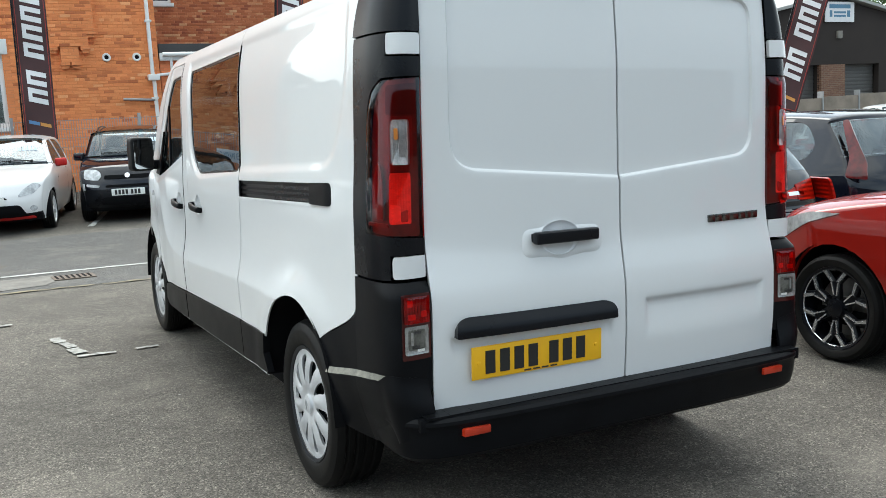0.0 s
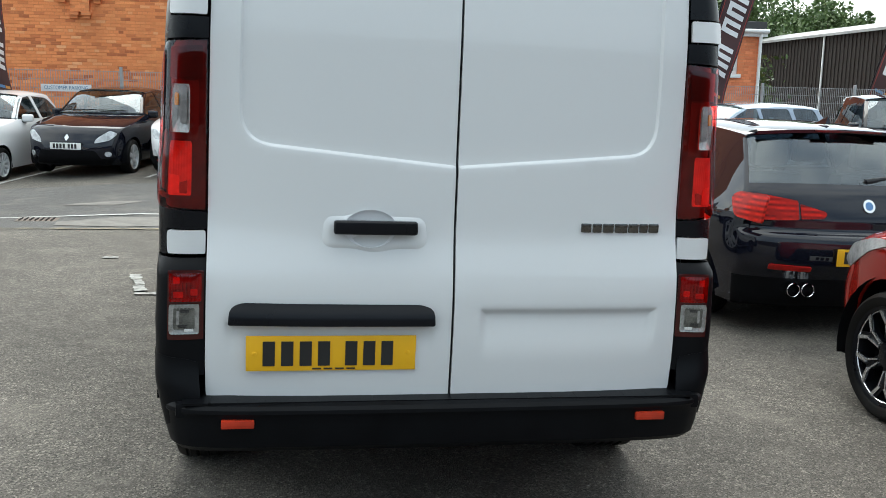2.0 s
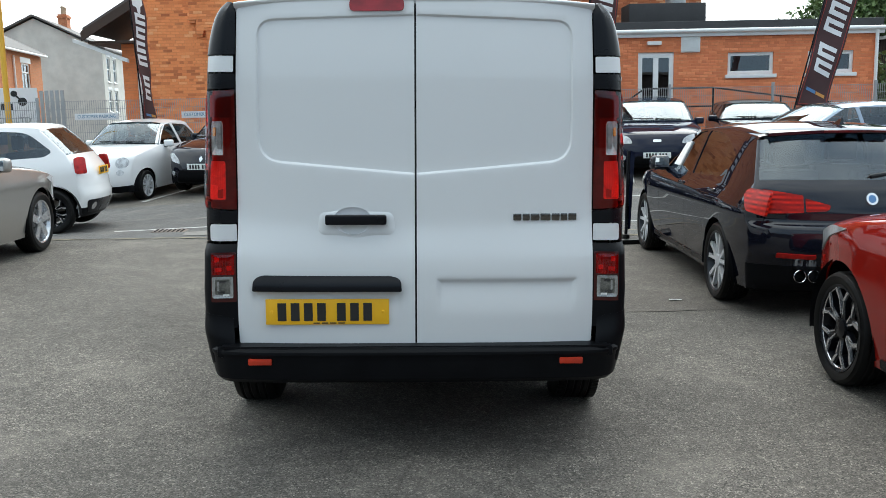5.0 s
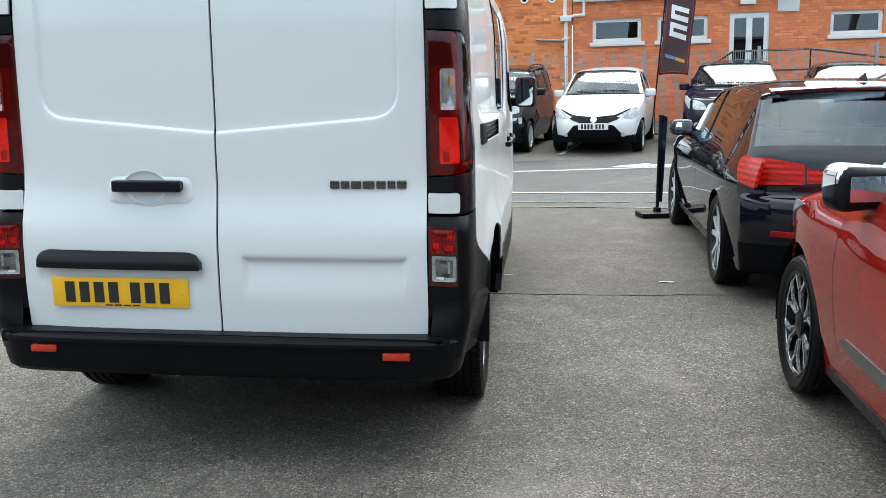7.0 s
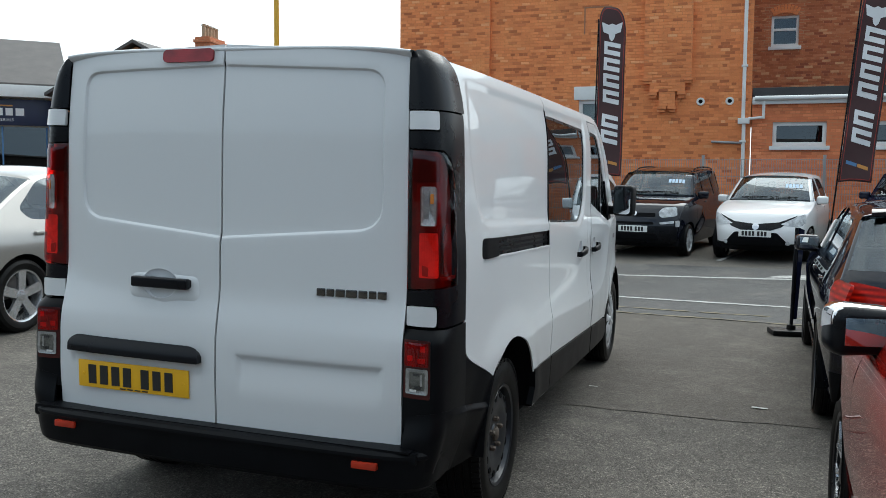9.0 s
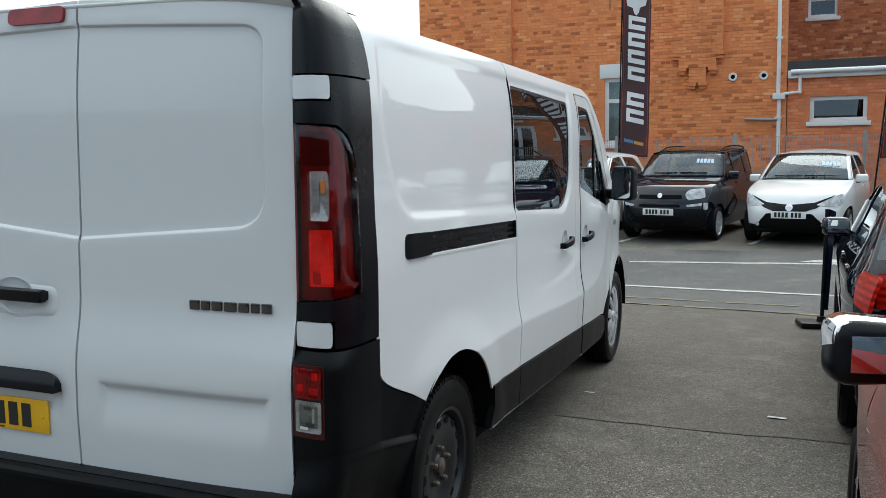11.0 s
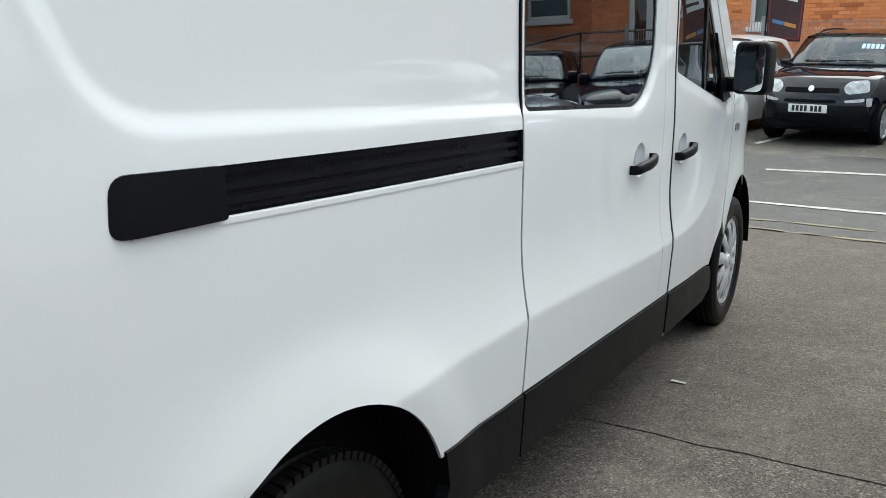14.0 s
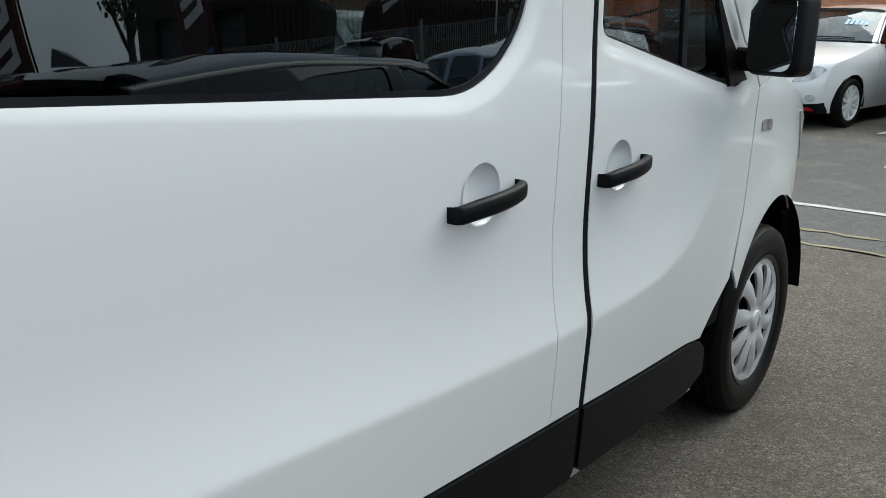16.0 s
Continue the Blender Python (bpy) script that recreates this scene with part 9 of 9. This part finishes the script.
ops = [(-6.55, -5.4, 2.75, 4.15), (-2.9, -1.75, 2.75, 4.15), (-0.35, 0.6, 2.75, 4.15), (4.8, 6.1, 2.75, 4.15), (-6.55, -5.2, 0.4, 1.8), (-2.9, -1.6, 0.4, 1.8)]
gabled(terr, -7.4, 8.0, 0, 7, 4.62, 6.5, BRICK_FAR, SLATE, "x", ops)
for a, b, c, d in ops:
    window(terr, a, b, c, d, 0, ((a + b) / 2,), (d - 0.42,), 0.08, True, 0.26, CURTAIN)
for cx in (-1.2, 7.3):
    chimney(terr, cx, 3.5, 6.0, 7.6, 1.5, 0.7, 5)
bm = bmesh.new()
add_cyl(bm, (-7.4, -0.28, 4.60), (8.0, -0.28, 4.60), 0.06, None, 10)
for x in (2.4, 3.6):
    add_cyl(bm, (x, -0.06, 0), (x, -0.06, 4.4), 0.045, None, 10)
part("gutter", bm, WHITE_UPVC, terr)

# paint shop
shop = thing("paint_shop", FAR @ pose(-27.5, 22.5, 1.1, 0, 0, 45), "single-storey shop with navy fascia and hipped slate roof", "shop")
gabled(shop, -9, 5.2, 0, 10, 3.9, 6.2, WHITE_RENDER, SLATE, "x", [(-8, 4.6, 0.5, 2.3)])
box("fascia_board", -9.0, 4.9, -0.18, -0.02, 2.35, 3.35, BLUE_SIGN, shop, 0.01)
box("soffit", -9.2, 5.4, -0.5, -0.02, 3.42, 3.88, WHITE_UPVC, shop, 0.02)
for k in range(9):
    bm = bmesh.new()
    add_box(bm, -8 + k * 1.575 - 0.03, -8 + k * 1.575 + 0.03, -0.02, 0.06, 0.5, 2.3, 0.005)
    part("mullion", bm, FLAG_BLUE, shop)
p = box("pane", -8, 4.6, 0.08, 0.09, 0.5, 2.3, GLASS_WINDOW, shop)
p.visible_shadow = False
box("shop_back", -8.5, 4.9, 2.5, 2.6, 0.0, 2.5, ROOM_DARK, shop)
for k in range(16):
    box("display_box", -7.6 + k * 0.75, -7.2 + k * 0.75, 0.5, 0.8, 0.55, 0.75 + 0.12 * (k % 3), surface("display_tub_" + str(k % 3), ((0.6, 0.6, 0.58), (0.12, 0.2, 0.4), (0.5, 0.42, 0.25))[k % 3], 0.5), shop, 0.01)
for k, (a, b) in enumerate(((1.2, 1.55), (1.65, 2.0), (2.1, 2.6), (2.7, 3.05), (3.15, 3.4), (3.5, 3.8))):
    box("print_bar", a, b, -0.20, -0.178, 2.72, 3.0, FLAG_WHITE, shop)
box("print_bar", 1.6, 3.4, -0.20, -0.178, 3.07, 3.12, FLAG_ORANGE, shop)
text("lettering", "DECORATING MATERIALS", 0.16, FLAG_WHITE, pose(2.5, -0.19, 2.55, 90, 0, 0), shop)
rod("post", (4.7, -0.6, 0), (4.7, -0.6, 2.4), 0.06, FLAG_BLUE, shop)

# service-centre sign and yellow mast
sg = thing("roadside_sign", FAR @ pose(-10.55, 18.9, 0, 0, 0, 27), "white roadside board of a car service centre on posts", "sign")
box("board", -1.12, 1.12, -0.04, 0.0, 1.30, 2.32, FLAG_WHITE, sg, 0.004)
box("lower_board", -1.12, 1.12, -0.04, 0.0, 0.92, 1.296, BLUE_SIGN, sg, 0.004)
for i in range(9):
    box("print_bar", -0.82 + i * 0.155, -0.71 + i * 0.155, -0.046, -0.038, 1.78, 1.94, PLATE_BLACK, sg)
text("lettering", "AUTO SERVICES LTD", 0.20, GALV, pose(0.0, -0.045, 1.52, 90, 0, 0), sg)
text("lettering", "SERVICE CENTRE", 0.15, FLAG_WHITE, pose(0.2, -0.045, 1.13, 90, 0, 0), sg)
bm = bmesh.new()
add_cyl(bm, (0.58, -0.03, 2.18), (0.58, -0.05, 2.18), 0.075, None, 20)
add_cyl(bm, (0.76, -0.03, 1.98), (0.76, -0.05, 1.98), 0.105, None, 20)
add_cyl(bm, (0.58, -0.045, 2.18), (0.76, -0.045, 1.98), 0.02, None, 8)
part("emblem", bm, PLATE_BLACK, sg)
for a in (-1, 1):
    mesh_ob("arrow", [(a * 0.62, -0.046, 1.10), (a * 0.9, -0.046, 1.10), (a * 0.9, -0.046, 1.05), (a * 1.05, -0.046, 1.14), (a * 0.9, -0.046, 1.23), (a * 0.9, -0.046, 1.17), (a * 0.62, -0.046, 1.17)], [(0, 1, 2, 3, 4, 5, 6)], FLAG_WHITE, sg, False)
for a in (-1.0, 1.0):
    rod("post", (a, 0.03, 0), (a, 0.03, 2.3), 0.04, GALV, sg)
mast = thing("yellow_mast", FAR @ pose(-9.6, 17.8, 0.2), "tall yellow painted steel mast", "mast")
rod("shaft", (0, 0, 0), (0, 0, 7.0), 0.065, YELLOW_POLE, mast)
for i in range(5):
    pal = thing("palisade_pale", FAR @ pose(-9.45 + i * 0.13, 19.4, 0.1), "galvanised steel palisade pale", "fence pale", "palisade")
    box("pale", -0.045, 0.045, -0.01, 0.01, 0.0, 2.15, GALV, pal, 0.004)

# garden chimneys of houses behind the lot
ch = thing("distant_house", FAR @ pose(-27.0, 32.0, 0, 0, 0, 38), "pale gabled house with a brick chimney stack", "house")
gabled(ch, -4, 5, 0, 8, 4.6, 6.3, WHITE_RENDER, SLATE, "y")
chimney(ch, 4.2, 2.0, 5.0, 7.2, 1.5, 0.6, 5)


# ---- trees ----
LEAF = emission_free_leaf("broad_leaves", (0.035, 0.072, 0.014), (0.095, 0.15, 0.04))
BARK = surface("tree_bark", (0.09, 0.07, 0.05), 0.9, 0, 0.3, 5, 30, 0.01)


def tree(x, y, h, spread, seed, leaves=4200, leaf=0.34):
    rnd = random.Random(seed)
    t = thing("tree", FAR @ pose(x, y, 0), "broad green deciduous tree in full leaf", "tree", "trees behind the buildings")
    bm = bmesh.new()
    add_cyl(bm, (0, 0, 0), (0.1, 0, h * 0.45), 0.28, 0.18, 10)
    tips = []
    for i in range(9):
        a = i * 2.4 + rnd.uniform(-0.3, 0.3)
        z0 = h * rnd.uniform(0.28, 0.45)
        tip = Vector((math.cos(a) * spread * rnd.uniform(0.45, 0.8), math.sin(a) * spread * rnd.uniform(0.45, 0.8), h * rnd.uniform(0.55, 0.85)))
        add_cyl(bm, (0.05, 0, z0), tip, 0.12, 0.03, 7)
        tips.append(tip)
    tips.append(Vector((0, 0, h * 0.88)))
    part("trunk", bm, BARK, t)
    clumps = []
    for tip in tips:
        for k in range(6):
            clumps.append((tip + Vector((rnd.gauss(0, spread * 0.22), rnd.gauss(0, spread * 0.22), rnd.gauss(0, h * 0.07))), rnd.uniform(0.5, 1.1) * spread * 0.26))
    vs, fs = [], []
    for i in range(leaves):
        c, r = clumps[rnd.randrange(len(clumps))]
        d = Vector((rnd.gauss(0, 1), rnd.gauss(0, 1), rnd.gauss(0, 0.8))).normalized() * r * rnd.uniform(0.55, 1.05)
        o = c + d
        u = Vector((rnd.gauss(0, 1), rnd.gauss(0, 1), rnd.gauss(0, 1))).normalized()
        w = u.cross(Vector((rnd.gauss(0, 1), rnd.gauss(0, 1), rnd.gauss(0, 1)))).normalized()
        s = leaf * rnd.uniform(0.6, 1.2)
        k = len(vs)
        vs += [o - u * s * 0.5, o + w * s * 0.28 + u * s * 0.05, o + u * s * 0.55, o - w * s * 0.28]
        fs.append((k, k + 1, k + 2, k + 3))
    mesh_ob("crown", vs, fs, LEAF, t, False)


tree(25.6, 48.5, 8.3, 3.4, 11, 6500)
tree(35.4, 53.0, 8.6, 3.5, 12, 6500)
tree(38.5, 62.0, 10.0, 3.8, 13)
tree(44.0, 30.0, 8.5, 3.4, 14)


def bush(x, y, h, w, seed, base=0.0):
    rnd = random.Random(seed)
    t = thing("shrub", FAR @ pose(x, y, base), "dark green straggly shrub beside the wall", "shrub")
    bm = bmesh.new()
    for i in range(7):
        a = rnd.uniform(0, 6.28)
        add_cyl(bm, (0, 0, 0), (math.cos(a) * w * 0.4, math.sin(a) * w * 0.4, h * rnd.uniform(0.6, 0.95)), 0.025, 0.006, 5)
    part("stems", bm, BARK, t)
    vs, fs = [], []
    for i in range(1500):
        o = Vector((rnd.gauss(0, w * 0.28), rnd.gauss(0, w * 0.28), h * min(1.1, abs(rnd.gauss(0.55, 0.28)))))
        u = Vector((rnd.gauss(0, 1), rnd.gauss(0, 1), rnd.gauss(0, 1))).normalized()
        q = u.cross(Vector((rnd.gauss(0, 1), rnd.gauss(0, 1), rnd.gauss(0, 1)))).normalized()
        k = len(vs)
        s = 0.16 * rnd.uniform(0.6, 1.3)
        vs += [o - u * s * 0.5, o + q * s * 0.3, o + u * s * 0.5, o - q * s * 0.3]
        fs.append((k, k + 1, k + 2, k + 3))
    mesh_ob("foliage", vs, fs, LEAF, t, False)


bush(12.9, 21.5, 2.6, 1.0, 31)
bush(17.0, 20.8, 1.7, 1.6, 33)


# ---- bricks of the walls across the road ----
brick_face(main_b, -7.05, 2.02, -0.5, 6.6, GABLE, BRICK_PIECE, [(-2.28, -1.24, 1.80, 3.84)], (-0.9, 1.6, 1.0, 3.0))
brick_face(ext, 2.06, 12.18, -0.3, 3.30, GABLE + 0.02, BRICK_NEW_PIECE, [(a - 0.07, b + 0.07, 2.21, 2.88) for a, b in EW] + [(5.83, 6.78, 0.85, 2.92)], (2.1, 4.6, 1.4, 2.9))
brick_face(rear_b, 2.04, 8.68, 3.7, 6.5, 24.0, BRICK_OLD_PIECE, [(2.43, 3.29, 5.12, 6.34)], (3.4, 6.0, 4.0, 5.6))

# ---- plain dark wall and roof added unseen behind the viewer, for reflections ----
sb = thing("unseen_back_wall", pose(0, 0, 0), "long plain dark wall, added unseen to darken reflections", "building", "", "structure")
flat_wall("wall", sb, -45.0, 45.0, -0.5, 4.6, -30.0, SHED, (), 0.3).matrix_basis = pose(0, -60.0, 0, 0, 0, 180)
box("roof", -45.2, 45.2, -38.0, -29.8, 4.6, 4.8, SLATE, sb)

# ---- small sign stand on the asphalt ----
st = thing("sign_stand", pose(2.40, 6.42, 0.004, 0, 0, 12), "slim black sign stand on a rectangular rubber foot", "sign stand")
box("foot", -0.20, 0.20, -0.13, 0.13, 0.0, 0.055, RUBBER, st, 0.018)
lathe("socket", [(0.0, 0.0), (0.0, 0.045), (0.05, 0.04), (0.055, 0.0)], RUBBER, st, 20).matrix_basis = pose(0, 0, 0.05, 0, -90, 0)
rod("pole", (0, 0, 0.03), (0, 0, 1.06), 0.018, SATIN_BLACK, st)
mesh_ob("panel", [(0.018, -0.015, 0.16), (0.045, -0.015, 0.16), (0.070, -0.015, 1.04), (0.018, -0.015, 1.06), (0.018, 0.015, 0.16), (0.045, 0.015, 0.16), (0.070, 0.015, 1.04), (0.018, 0.015, 1.06)], [(0, 1, 2, 3), (7, 6, 5, 4), (0, 4, 5, 1), (1, 5, 6, 2), (2, 6, 7, 3), (3, 7, 4, 0)], NAVY_CAR, st, False)
